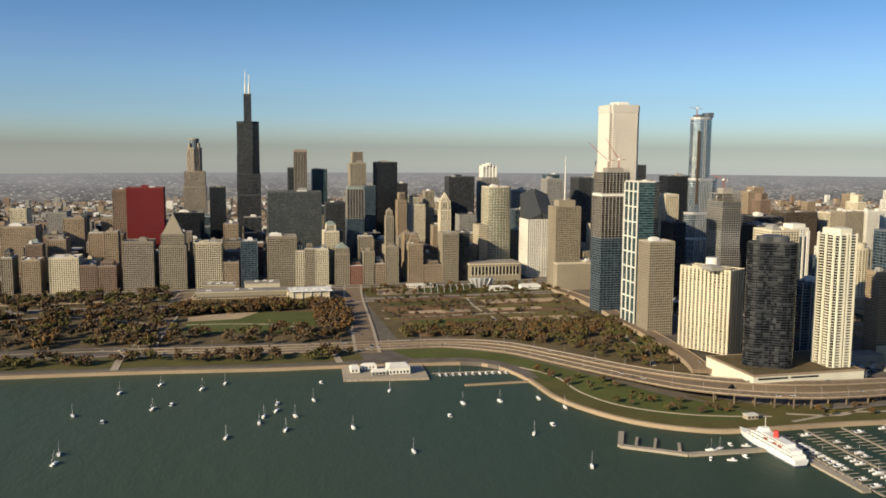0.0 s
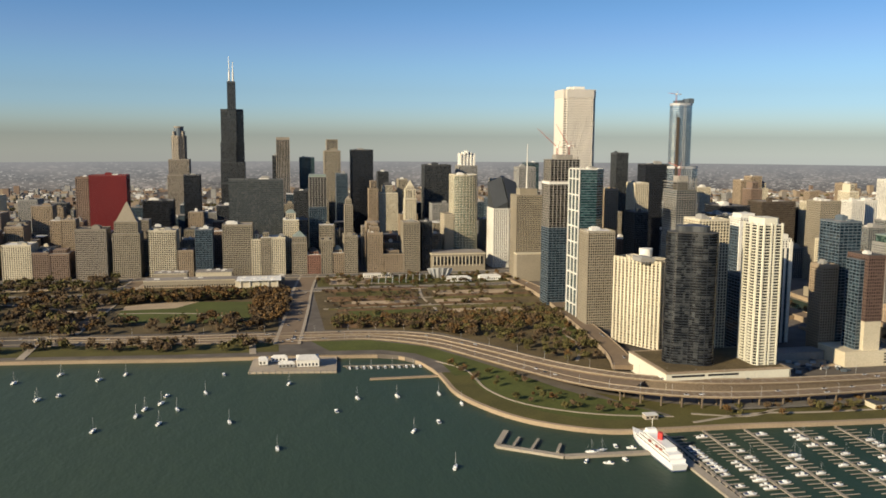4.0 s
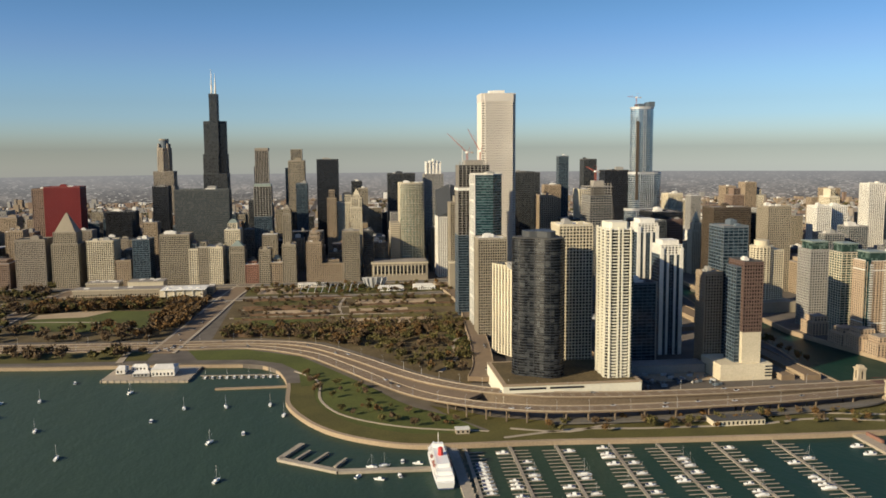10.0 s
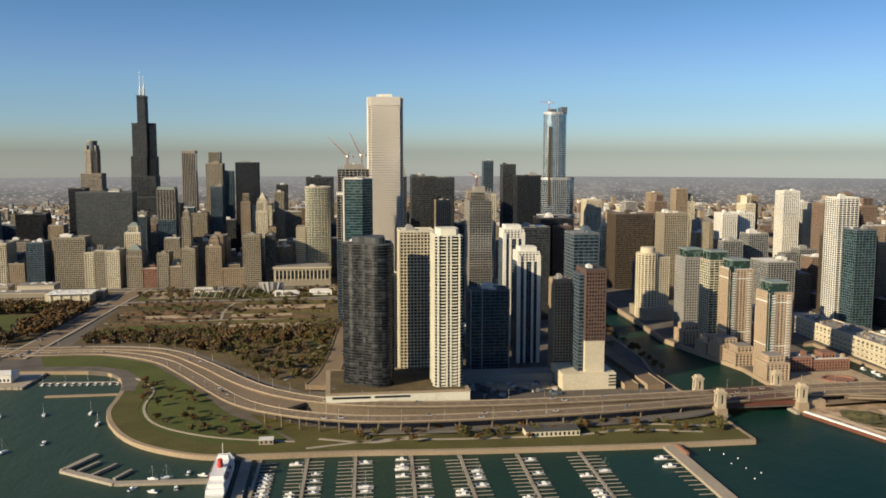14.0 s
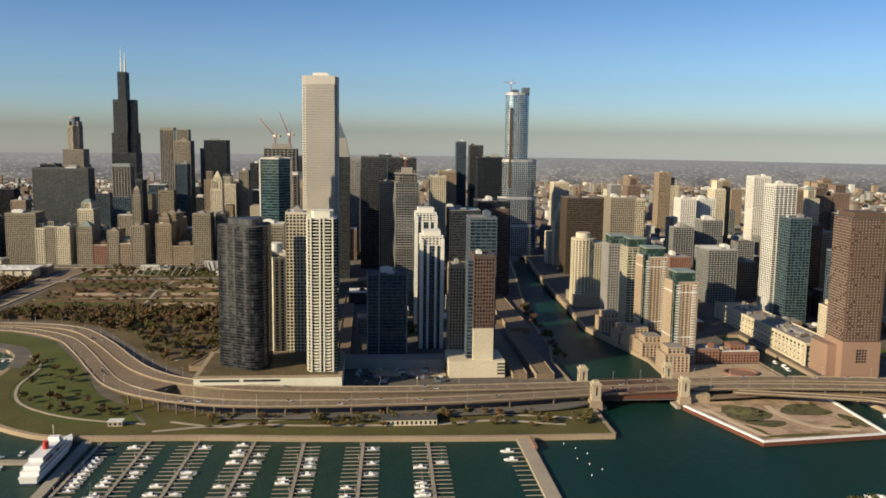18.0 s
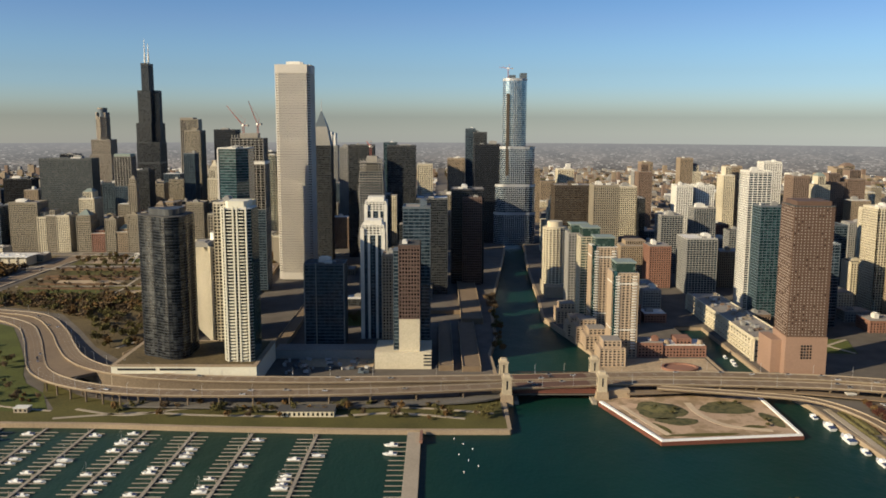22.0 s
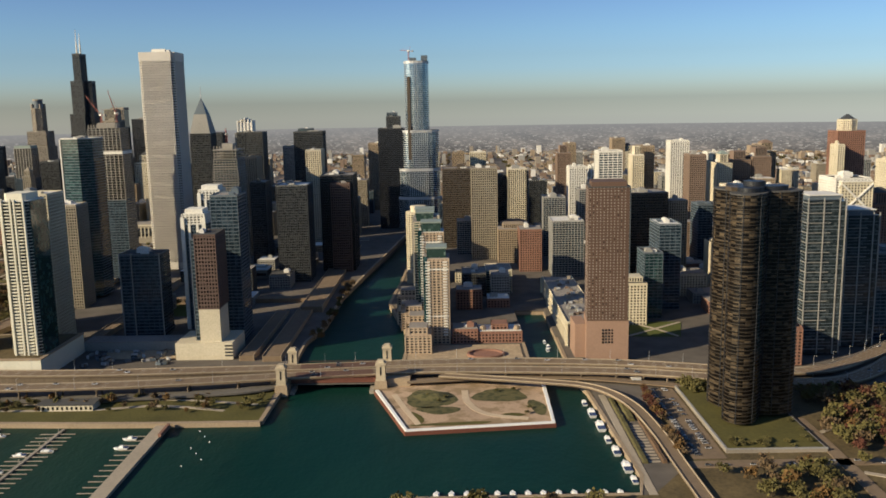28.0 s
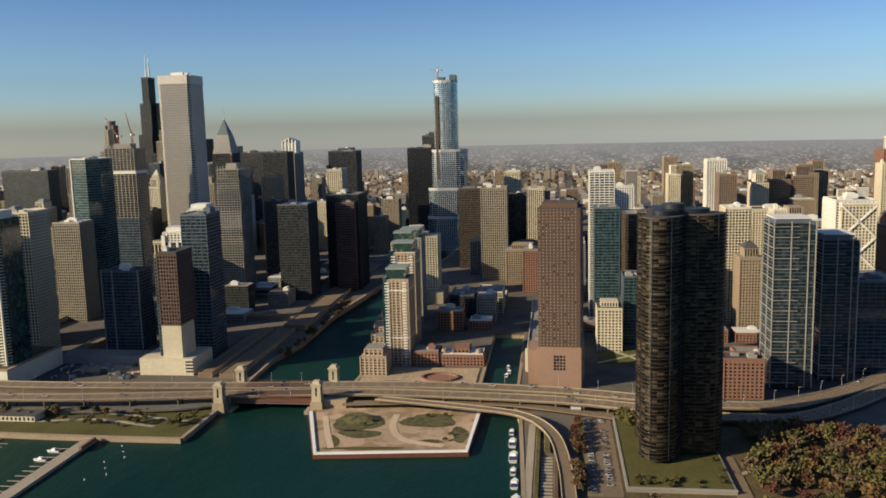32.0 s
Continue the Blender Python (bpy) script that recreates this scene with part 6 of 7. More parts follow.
def grove(poly, count, keys, name="", scale=(0.8, 1.3)):
    """Single trees; with a name, one dense wood joined into a mesh for each colour."""
    xs, ys = [p[0] for p in poly], [p[1] for p in poly]
    made, joined = 0, {}
    for _ in range(count * 8):
        x, y = pr.uniform(min(xs), max(xs)), pr.uniform(min(ys), max(ys))
        if not inside(x, y, poly):
            continue
        key = pr.choice(keys)
        if name:
            joined.setdefault(key, []).append((x, y, pr.uniform(*scale), pr.uniform(0, 6.28), pr.randrange(3)))
        else:
            plant(x, y, key, pr.uniform(*scale))
        made += 1
        if made >= count:
            break
    for key, spots in joined.items():
        for slot, mat in ((0, BARK), (1, LEAVES[key][0])):
            vs, fs, base = [], [], 0
            for x, y, s, a, k in spots:
                me = (tree_parts if name == "shore_wood" else wood_parts)[key, k][slot]
                co = np.empty(len(me.vertices) * 3)
                me.vertices.foreach_get("co", co)
                co = co.reshape(-1, 3) * s
                ca, sa = math.cos(a), math.sin(a)
                vs.append(np.stack([co[:, 0] * ca - co[:, 1] * sa + x, co[:, 0] * sa + co[:, 1] * ca + y, co[:, 2] + land_z(y)], 1))
                fs += [tuple(i + base for i in f.vertices) for f in me.polygons]
                base += len(co)
            me = bpy.data.meshes.new(name)
            me.from_pydata(np.concatenate(vs).tolist(), [], fs)
            me.materials.append(mat)
            tagged(new(name, me), f"{LEAVES[key][1]} {'tree tops' if slot else 'trunks'} of the park wood", "trees", "", "stuff")


grove([(400, 1000), (440, 930), (490, 870), (515, 900), (535, 1090), (470, 1110), (400, 1060)], 76, ("olive", "olive", "brown", "orange"))
grove([(325, 900), (345, 830), (370, 765), (420, 712), (490, 695), (480, 735), (430, 770), (390, 850), (350, 920)], 34, ("olive", "brown", "olive", "orange"), scale=(0.4, 0.9))
grove([(520, 682), (880, 670), (890, 712), (780, 710), (560, 708)], 62, ("olive", "brown", "orange", "olive"), scale=(0.45, 0.85))
grove([(1330, 566), (1460, 600), (1440, 690), (1350, 700), (1330, 620)], 80, ("olive", "olive", "brown", "brown", "olive", "red"), "shore_wood", (0.8, 1.4))
grove([(1340, 470), (1480, 480), (1470, 640), (1440, 700), (1345, 700), (1330, 600)], 130, ("olive", "orange", "olive", "olive", "brown", "olive", "orange", "red"), "shore_wood", (0.8, 1.3))
grove([(1230, 450), (1312, 450), (1312, 544), (1230, 544)], 60, ("olive", "olive", "orange", "brown"), "shore_wood", (0.8, 1.2))
grove([(1335, 600), (1450, 640), (1430, 700), (1340, 700)], 10, ("brown", "olive", "red"), scale=(0.8, 1.3))
grove([(1212, 570), (1218, 570), (1219, 715), (1213, 690)], 44, ("red", "orange", "brown"), "shore_wood", (0.5, 0.8))
grove([(1250, 700), (1272, 690), (1272, 712), (1252, 712)], 12, ("olive",), scale=(1.0, 1.4))
grove([(1015, 470), (1180, 470), (1180, 508), (1015, 505)], 26, ("olive", "olive", "brown"), scale=(0.7, 1.2))
grove([(900, 860), (912, 860), (915, 1150), (903, 1150)], 26, ("olive", "brown", "orange"), scale=(0.6, 1.0))
grove([(560, 850), (600, 852), (600, 858), (560, 858)], 8, ("brown", "orange"), scale=(0.7, 1.0))
grove([(690, 1010), (770, 1010), (770, 1060), (690, 1060)], 22, ("olive", "olive", "brown"), scale=(0.7, 1.1))
grove([(-1000, 1140), (140, 1095), (140, 1175), (-90, 1180), (-140, 1370), (-1000, 1370)], 560, ("brown", "brown", "olive", "orange", "brown"), "park_wood", (1.0, 1.6))
grove([(-1000, 1032), (-160, 1026), (80, 1004), (140, 1030), (-135, 1060), (-1000, 1090)], 260, ("brown", "olive", "brown"), "shore_trees", (0.8, 1.3))
grove([(105, 1180), (150, 1180), (155, 1370), (105, 1370)], 100, ("orange", "brown", "orange"), "park_wood", (1.0, 1.4))
grove([(-120, 1300), (100, 1318), (140, 1370), (-110, 1372)], 190, ("orange", "brown", "olive", "orange"), "park_wood", (0.9, 1.4))
grove([(-1000, 1400), (-120, 1400), (-120, 1505), (-1000, 1505)], 320, ("brown", "olive"), "park_wood", (1.0, 1.5))
grove([(210, 1100), (290, 1096), (395, 1030), (400, 1070), (540, 1110), (545, 1150), (215, 1150)], 420, ("brown", "olive", "brown", "olive", "orange"), "park_wood", (0.7, 1.15))
grove([(210, 1150), (545, 1150), (555, 1390), (210, 1385)], 170, ("brown", "brown", "olive", "brown"), "park_hedges", (0.45, 0.75))
grove([(205, 1412), (560, 1412), (545, 1505), (205, 1505)], 130, ("brown", "orange", "olive"), "park_wood", (0.5, 0.9))
grove([(-900, 2000), (-500, 1600), (-2500, 2200), (-2600, 4200), (3800, 2600), (2600, 3600), (600, 4300), (0, 2700)], 900, ("brown", "olive"), "town_trees", (1.0, 1.8))

# clipped hedge rows of the formal gardens
HEDGE = paint("russet_hedge", (0.105, 0.066, 0.040), 1.0, vary=0.45, big=0.05, small=0.7, bump=0.6)
HEDGE_OLIVE = paint("olive_hedge", (0.085, 0.074, 0.030), 1.0, vary=0.45, big=0.05, small=0.7, bump=0.6)


def hedge(x0, x1, y, deep, tall, mat, word):
    h, m = random.Random(int(x0 * 3 + y)), Mesh()
    n = max(3, int((x1 - x0) / 4))
    for i in range(n + 1):
        x, s, k = x0 + (x1 - x0) * i / n, h.uniform(0.8, 1.2), h.uniform(0.75, 1.15)
        m.v += [(x, y - deep / 2 * s, land_z(y)), (x + h.uniform(-1, 1), y - deep / 2.6 * s, land_z(y) + tall * k), (x, y + deep / 2.8 * s, land_z(y) + tall * k * h.uniform(0.85, 1.1)), (x, y + deep / 2 * s, land_z(y))]
    for i in range(n):
        a = 4 * i
        m.f += [(a + j, a + 4 + j, a + 5 + j, a + 1 + j)[::-1] for j in range(3)]
    m.f += [(0, 1, 2, 3), (4 * n + 3, 4 * n + 2, 4 * n + 1, 4 * n)]
    ob = solid("garden_hedge", m, mat, f"long {word} autumn hedge in the formal garden", "hedge", "garden hedges", "")


for y, deep, tall, spans in ((1112, 12, 5, ((215, 420), (440, 535))), (1134, 9, 4, ((212, 350), (385, 540))), (1148, 6, 3.5, ((212, 352), (380, 545))), (1214, 6, 3, ((225, 350), (380, 520))), (1224, 4, 2.5, ((212, 540),)), (1246, 5, 3, ((230, 350), (382, 500))), (1286, 6, 3.5, ((220, 355), (380, 540))), (1306, 5, 3, ((215, 352), (390, 540))), (1364, 8, 4, ((215, 355), (385, 545))), (1376, 5, 3, ((212, 545),))):
    for k, (x0, x1) in enumerate(spans):
        hedge(x0, x1, y, deep, tall, (HEDGE, HEDGE_OLIVE)[(k + int(y)) % 3 == 0], ("russet-brown", "olive-brown")[(k + int(y)) % 3 == 0])

# quay with its promenade, hedge rows and streets by the black tower
def hedge_row(x, y0, y1, wide, tall, seed):
    h, m = random.Random(seed), Mesh()
    n = int((y1 - y0) / 3)
    for i in range(n + 1):
        y, k = y0 + (y1 - y0) * i / n, h.uniform(0.7, 1.25)
        m.v += [(x - wide / 2 * h.uniform(0.8, 1.2), y, 3.4), (x - wide / 3, y, 3.6 + tall * k), (x + wide / 3, y, 3.6 + tall * k * h.uniform(0.8, 1.1)), (x + wide / 2 * h.uniform(0.8, 1.2), y, 3.4)]
    for i in range(n):
        m.f += [(4 * i + j, 4 * i + 1 + j, 4 * i + 5 + j, 4 * i + 4 + j)[::-1] for j in range(3)]
    m.f += [(3, 2, 1, 0), (4 * n, 4 * n + 1, 4 * n + 2, 4 * n + 3)]
    solid("quay_hedge", m, (HEDGE, HEDGE_OLIVE)[seed % 2], "long ragged hedge beside the quay promenade", "hedge", "quay hedges", "")


hedge_row(1185.5, 560, 690, 4.0, 2.2, 1)
hedge_row(1199.0, 560, 668, 3.5, 2.0, 2)
hedge_row(1192.5, 640, 696, 6.0, 2.4, 3)
strips = Mesh()
for i in range(13):
    strips.box(1188.5, 1196.5, 562 + 5.6 * i, 564.6 + 5.6 * i, 3.2, 3.75)
solid("paved_strips", strips, PAVING, "row of pale paved strips between two hedges", "paving")
solid("quay_promenade", Mesh().box(1177, 1182.5, 512, 702, 2.9, 3.85), PAVING, "pale promenade along the boat slip", "promenade")
for line, w, label in (
    ([(1214, 556), (1260, 557), (1310, 557), (1360, 556), (1420, 540)], 5.5, "worn street along the waterside park"),
    ([(1323, 640), (1323, 600), (1322, 560), (1320, 500), (1318, 450)], 5.0, "worn street running down to the pier"),
    ([(1327, 610), (1360, 625), (1400, 622), (1440, 600)], 2.2, "pale footpath through the park"), ([(1327, 540), (1370, 520), (1430, 510)], 2.2, "pale footpath through the park"),
):
    solid("park_street", band(smooth([(x, y, 4.3) for x, y in line], 5), -w, w, 0.7), ROADTAN if w > 3 else PAVING, label, "street" if w > 3 else "path")

tr = random.Random(12)
for i in range(30):
    x, y = (tr.uniform(1252, 1312), tr.uniform(577, 592)) if i < 22 else (tr.uniform(1302, 1314), tr.uniform(592, 690))
    t = thing("terrace_shrub", (x, y, 6.4), "rounded olive shrub on the lawn terrace of the black tower", "shrub", "terrace shrubs")
    k = tr.uniform(0.35, 0.7)
    t.scale, t.rotation_euler = (k, k, k * 0.6), (0, 0, tr.uniform(0, 6))
    part("foliage", tree_parts["olive", 1][1], LEAF_OLIVE, t)

# ---- park buildings ----
for name, x0, x1, y0, y1, h, mat, label in (
    ("museum_wing", -80, 150, 1440, 1470, 12, LIME, "long low limestone museum wing with pale roofs"), ("museum_block", -70, -15, 1480, 1510, 17, LIME, "limestone museum block behind the park"),
    ("museum_block", 0, 60, 1478, 1512, 18, CREAM, "cream museum block behind the park"), ("museum_block", 70, 140, 1400, 1436, 16, CREAM, "cream museum block with a white canopy roof"),
    ("park_restaurant", 290, 340, 1490, 1502, 6, WHITE, "low white pavilion in the park"), ("park_tent", 430, 475, 1430, 1450, 6, BOATWHITE, "white festival tent in the park"), ("park_tent", 492, 530, 1436, 1452, 7, BOATWHITE, "white festival tent in the park"),
    ("kiosk", 470, 482, 690, 698, 4, PAVING, "small flat-roofed park kiosk"), ("harbour_office", 700, 748, 680, 696, 5, CREAM, "low harbour building with a dark roof and cream walls"), ("kiosk", 1212, 1220, 730, 736, 4, GREY, "small grey roadside kiosk"),
    ("yacht_club", 160, 185, 930, 955, 8, WHITE, "white yacht club house with a pitched roof"), ("club_shed", 118, 128, 945, 962, 5, WHITE, "small white club shed on the platform"), ("club_shed", 132, 150, 958, 966, 4, BOATWHITE, "small white club shed on the platform"), ("club_shed", 140, 158, 930, 938, 4, GREY, "small grey club shed on the platform"),
):
    z = land_z((y0 + y1) / 2) + (0.3 if x0 > 190 or y0 > 1000 else -1.6)
    t = thing(name, ((x0 + x1) / 2, (y0 + y1) / 2, z), label, "building")
    w, d = x1 - x0, y1 - y0
    part("body", Mesh().prism(rect(w, d), 0, h), mat, t)
    part("roof", Mesh().prism(rect(w + 0.8, d + 0.8), h, h + 0.5) if "tent" not in name and "club" not in name else Mesh().prism(rect(w + 1, d + 1), h, h + 3, rect(w * 0.7, 0.4)), ROOFDARK if "harbour" in name else ROOF if "museum" in name else ROOFPALE, t)
    m = Mesh()
    for i in range(max(1, int(w / 4))):
        m.box(-w / 2 + 1.2 + 4 * i, -w / 2 + 3.0 + 4 * i, -d / 2 - 0.15, -d / 2 + 0.2, 1.2, min(h - 0.8, 4.0))
    part("window_row", m, G_DARK, t)
    if h > 11:
        part("cornice", Mesh().prism(rect(w + 1.4, d + 1.4), h - 1.5, h - 0.5), CREAM, t)
        r = random.Random(int(x0))
        for i in range(5):
            x, y = r.uniform(-w / 2 + 4, w / 2 - 8), r.uniform(-d / 2 + 2, d / 2 - 6)
            part("skylight", Mesh().box(x, x + r.uniform(4, 9), y, y + 4, h + 0.5, h + 2), ROOFPALE, t)
t = thing("white_canopy_roof", (108, 1418, 27), "thin white canopy roof over the museum wing", "canopy")
part("blade_roof", Mesh().box(-36, 36, -22, 22, 0, 1.2), BOATWHITE, t)
for x in (-30, -15, 0, 15, 30):
    part("post", Mesh().box(x - 0.5, x + 0.5, -20, -19, -17, 0), WHITE, t)
# trellis arching over the great lawn
t = thing("trellis_lawn", (350, 1455, 12.6), "green lawn under a lattice of curved steel pipes", "lawn")
part("lawn", Mesh().prism(ring(45, 32, 1.3, 0.62), 0, 0.5), LAWN, t)
for i in range(9):
    x = -48 + 12 * i
    m = Mesh()
    pts = [Vector((x + 10 * (u - 0.5), -30 + 60 * u, 10 * math.sin(math.pi * u))) for u in [j / 8 for j in range(9)]]
    for p, q in zip(pts, pts[1:]):
        m.beam(p, q, 1.0)
    part("trellis_pipe", m, STEEL, t)
t = thing("band_shell", (425, 1466, 12.6), "steel bandshell of curling metal ribbons", "bandshell")
for i in range(7):
    a = i * 0.45 - 1.35
    m = Mesh().prism([(-4, -1), (4, -1), (4, 1), (-4, 1)], 0, 16 + 4 * math.cos(a), [(-7, -9 - 2 * math.sin(a)), (6, -9), (7, -7), (-6, -6)])
    part("metal_ribbon", m, STEEL, t, at=(14 * math.sin(a), 6 - 6 * math.cos(a), 0), turn=a)
part("stage_house", Mesh().box(-12, 12, 2, 14, 0, 12), GREY, t)

# ---- the bascule bridge and its four towers ----
br = thing("bascule_bridge", (0, 0, 0), "brown steel bascule bridge carrying the highway over the river mouth", "bridge")
for y in (736, 746, 756, 766, 776):
    part("girder", Mesh().box(905, 984, y - 0.6, y + 0.6, 7.0, 11.3), RUST, br)
beam_me = Mesh().box(-0.4, 0.4, 735, 777, 9.5, 10.8).data("floor_beam", RUST)
for i in range(14):
    part("floor_beam", beam_me, RUST, br, at=(906 + 6 * i, 0, 0))
part("lower_deck", Mesh().box(905, 984, 735, 777, 5.6, 6.4), ASPHALT, br)
for y in (733, 779):
    m = Mesh()
    for i in range(20):
        m.beam((906 + 4 * i, y, 12.6), (906 + 4 * i, y, 14.2), 0.2)
    m.beam((905, y, 14.2), (984, y, 14.2), 0.3)
    part("railing", m, RUST, br)
for x, w in ((896, 9), (998, 15)):
    part("abutment", Mesh().box(x - w, x + w, 734, 784, -2, 10.6), KERB, br, "pale stone abutment")
BRIDGESTONE = paint("weathered_bridge_limestone", (0.37, 0.31, 0.22), 0.85, vary=0.25)
for x, y in ((899, 725), (900, 777), (987, 734), (989, 785)):
    t = thing("bridge_tower", (x, y, 2), "pale limestone bridge tower with a stepped top", "bridge tower", "bridge towers")
    part("pier", Mesh().prism(rect(12, 12), -4, 8, rect(10.5, 10.5)), KERB, t)
    part("shaft", Mesh().prism(rect(8.6, 8.6), 8, 23.5, rect(7.8, 7.8)), BRIDGESTONE, t)
    part("cornice", Mesh().prism(rect(9.4, 9.4), 22.4, 24.2), BRIDGESTONE, t)
    part("cap", Mesh().prism(rect(6.8, 6.8), 24.2, 26.6, rect(5.3, 5.3)), BRIDGESTONE, t)
    for a in range(4):
        part("slit_window", Mesh().box(-0.6, 0.6, -4.3, -3.8, 13, 21), G_DARK, t, turn=a * math.pi / 2)
t = thing("construction_shed", (716, 872, 4), "long low grey-white construction shed", "shed")
part("body", Mesh().box(-52, 55, -12, 12, 0, 9), GREY, t)
part("roof", Mesh().box(-52.5, 55.5, -12.5, 12.5, 9, 9.8), ROOF, t)
for i in range(12):
    part("wall_panel", Mesh().box(-50 + 8.8 * i, -43 + 8.8 * i, -12.3, -11.9, 1, 8), GREY, t)
yr = random.Random(17)
for i in range(46):
    x, y = yr.uniform(676, 768), yr.uniform(806, 856)
    t = thing("site_container", (x, y, 3.9), "dull metal site container or parked truck", "container", "building yard clutter")
    t.rotation_euler = (0, 0, yr.uniform(0, 3))
    part("box", Mesh().box(-3, 3, -1.2, 1.2, 0, 2.5), yr.choice((GREY, DARKGREY, BLUEMETAL, STEEL, BROWN)), t)
# fenders on the water
for x in (908, 979):
    t = thing("pier_fender", (x, 738, 0), "timber fender at the bridge pier", "fender")
    part("pile_row", Mesh().box(-2, 2, -14, 4, -2, 3), WOOD, t)

# ---- the empty walled park lot ----
def weedy(name, low, high, scale):
    """Bare ground overgrown in ragged patches."""
    m = paint(name, low, 1.0, vary=0.3)
    n, k = m.node_tree.nodes, m.node_tree.links
    b = n["Principled BSDF"]
    was = b.inputs["Base Color"].links[0].from_socket
    tx, rp, mx = n.new("ShaderNodeTexNoise"), n.new("ShaderNodeValToRGB"), n.new("ShaderNodeMix")
    tx.inputs["Scale"].default_value, tx.inputs["Detail"].default_value = scale, 8
    k.new(n["Geometry"].outputs["Position"], tx.inputs["Vector"])
    rp.color_ramp.elements[0].position, rp.color_ramp.elements[1].position = 0.47, 0.58
    k.new(tx.outputs["Fac"], rp.inputs[0])
    mx.data_type = "RGBA"
    k.new(rp.outputs[0], mx.inputs[0])
    k.new(was, mx.inputs[6])
    mx.inputs[7].default_value = (*high, 1)
    k.new(mx.outputs[2], b.inputs["Base Color"])
    return m


LOT = weedy("weedy_sand", (0.38, 0.27, 0.18), (0.24, 0.17, 0.10), 0.06)
SANDTRACK = paint("pale_sand_track", (0.46, 0.36, 0.25), 0.95, vary=0.2)
WEEDS = weedy("rough_weeds", (0.095, 0.085, 0.035), (0.05, 0.05, 0.02), 0.2)
ISLAND = [(980, 742), (984, 722), (1015, 627), (1131, 640), (1133, 744), (1090, 752)]
drape("walled_lot", ISLAND, LOT, "bare sandy lot with weeds inside a white wall", 0, -3, z=3.2, category="ground")
wall_line = [Vector((x, y, 4.4)) for x, y in ISLAND[1:5]]
solid("white_seawall", band(wall_line, -1.6, 1.6, 2.0), BOATWHITE, "bright white low wall round the lot", "wall")
solid("sheet_pile_wall", band(wall_line, 1.7, 2.6, 6.0, -1.2), RUST, "rusty sheet-pile edge below the white wall", "wall")
def blob(x, y, a, b, turn, seed):
    """Rounded uneven outline of a patch."""
    g = random.Random(seed)
    out = []
    for i in range(28):
        w = 2 * math.pi * i / 28
        k = 1 + 0.12 * math.sin(2 * w + seed) + 0.10 * math.sin(3 * w + 2 * seed) + g.uniform(-0.05, 0.05)
        px, py = a * k * math.cos(w), b * k * math.sin(w)
        out.append((x + px * math.cos(turn) - py * math.sin(turn), y + px * math.sin(turn) + py * math.cos(turn)))
    return out


for x, y, a, b, turn, mat in ((1032, 700, 19, 26, 0.4, WEEDS), (1040, 672, 18, 9, 0.1, WEEDS), (1092, 706, 26, 15, 0.05, WEEDS), (1122, 676, 7, 17, 0.1, WEEDS), (1052, 641, 30, 3.5, 0.1, GRASS), (1098, 658, 13, 4, 0.2, GRASS), (1022, 655, 5, 12, 0.3, GRASS)):
    drape("weed_patch", blob(x, y, a, b, turn, int(x)), mat, "patch of weeds on the bare lot", 0.15, z=3.2)
for pts, w in (([(1000, 712, 3.45), (1010, 680, 3.45), (1024, 640, 3.45)], 5), ([(1062, 720, 3.45), (1064, 690, 3.45), (1078, 662, 3.45), (1112, 650, 3.45)], 6)):
    solid("dirt_track", band(smooth(pts, 6), -w / 2, w / 2, 0.2), SANDTRACK, "pale sandy vehicle track across the bare lot", "track")
mound = Mesh()
g = random.Random(8)
mound.v = [(0, 0, 3.2)]
for ring_r, h in ((3.5, 2.6), (8, 1.4), (13, 0.0)):
    mound.v += [(ring_r * g.uniform(0.85, 1.15) * 1.4 * math.cos(i * math.pi / 7), ring_r * g.uniform(0.85, 1.15) * math.sin(i * math.pi / 7), h) for i in range(14)]
mound.f = [(0, 1 + i, 1 + (i + 1) % 14) for i in range(14)]
for k in range(2):
    mound.f += [(1 + 14 * k + i, 15 + 14 * k + i, 15 + 14 * k + (i + 1) % 14, 1 + 14 * k + (i + 1) % 14) for i in range(14)]
t = thing("earth_mound", (1036, 706, 3.2), "low earth mound overgrown with weeds on the lot", "mound")
part("soil", mound, WEEDS, t)
for x, y in ((1040, 690), (1045, 700), (1030, 705), (1090, 715), (1105, 718), (1112, 660), (1115, 672)):
    t = thing("bush", (x, y, 3.2), "low dark bush on the bare lot", "bush", "lot bushes")
    t.scale = (0.45, 0.45, 0.3)
    part("foliage", tree_parts["olive", 1][1], LEAF_OLIVE, t)

# ---- harbour: jetties, docks, boats ----
t = thing("curved_breakwater_pier", (0, 0, 0), "L-shaped timber and stone pier with short fingers", "pier")
for a, b, w in (((338, 690), (321, 656), 5), ((321, 656), (369, 623), 6), ((369, 623), (448, 619), 6), ((345, 672), (333, 650), 2.5), ((360, 665), (347, 642), 2.5), ((375, 650), (366, 632), 2.5)):
    part("walkway", Mesh().beam((*a, 1.2), (*b, 1.2), w, 2.2), WOOD, t)
t = thing("stone_jetty", (275, 877, 0), "low straight stone jetty", "jetty")
part("body", Mesh().box(-38, 38, -2.2, 2.2, -1, 1.6), KERB, t)
t = thing("yacht_club_platform", (158, 943, 0), "paved yacht club platform standing in the lake", "platform")
part("deck", Mesh().prism([(-51, -21), (45, -33), (50, 34), (-46, 48)], -2, 2.4), PAVING, t)
for i in range(14):
    part("pile", Mesh().prism(ring(0.6, 6), -2, 3), WOOD, t, at=(-50 + 7 * i, -21.5 - i * 0.85, 0))

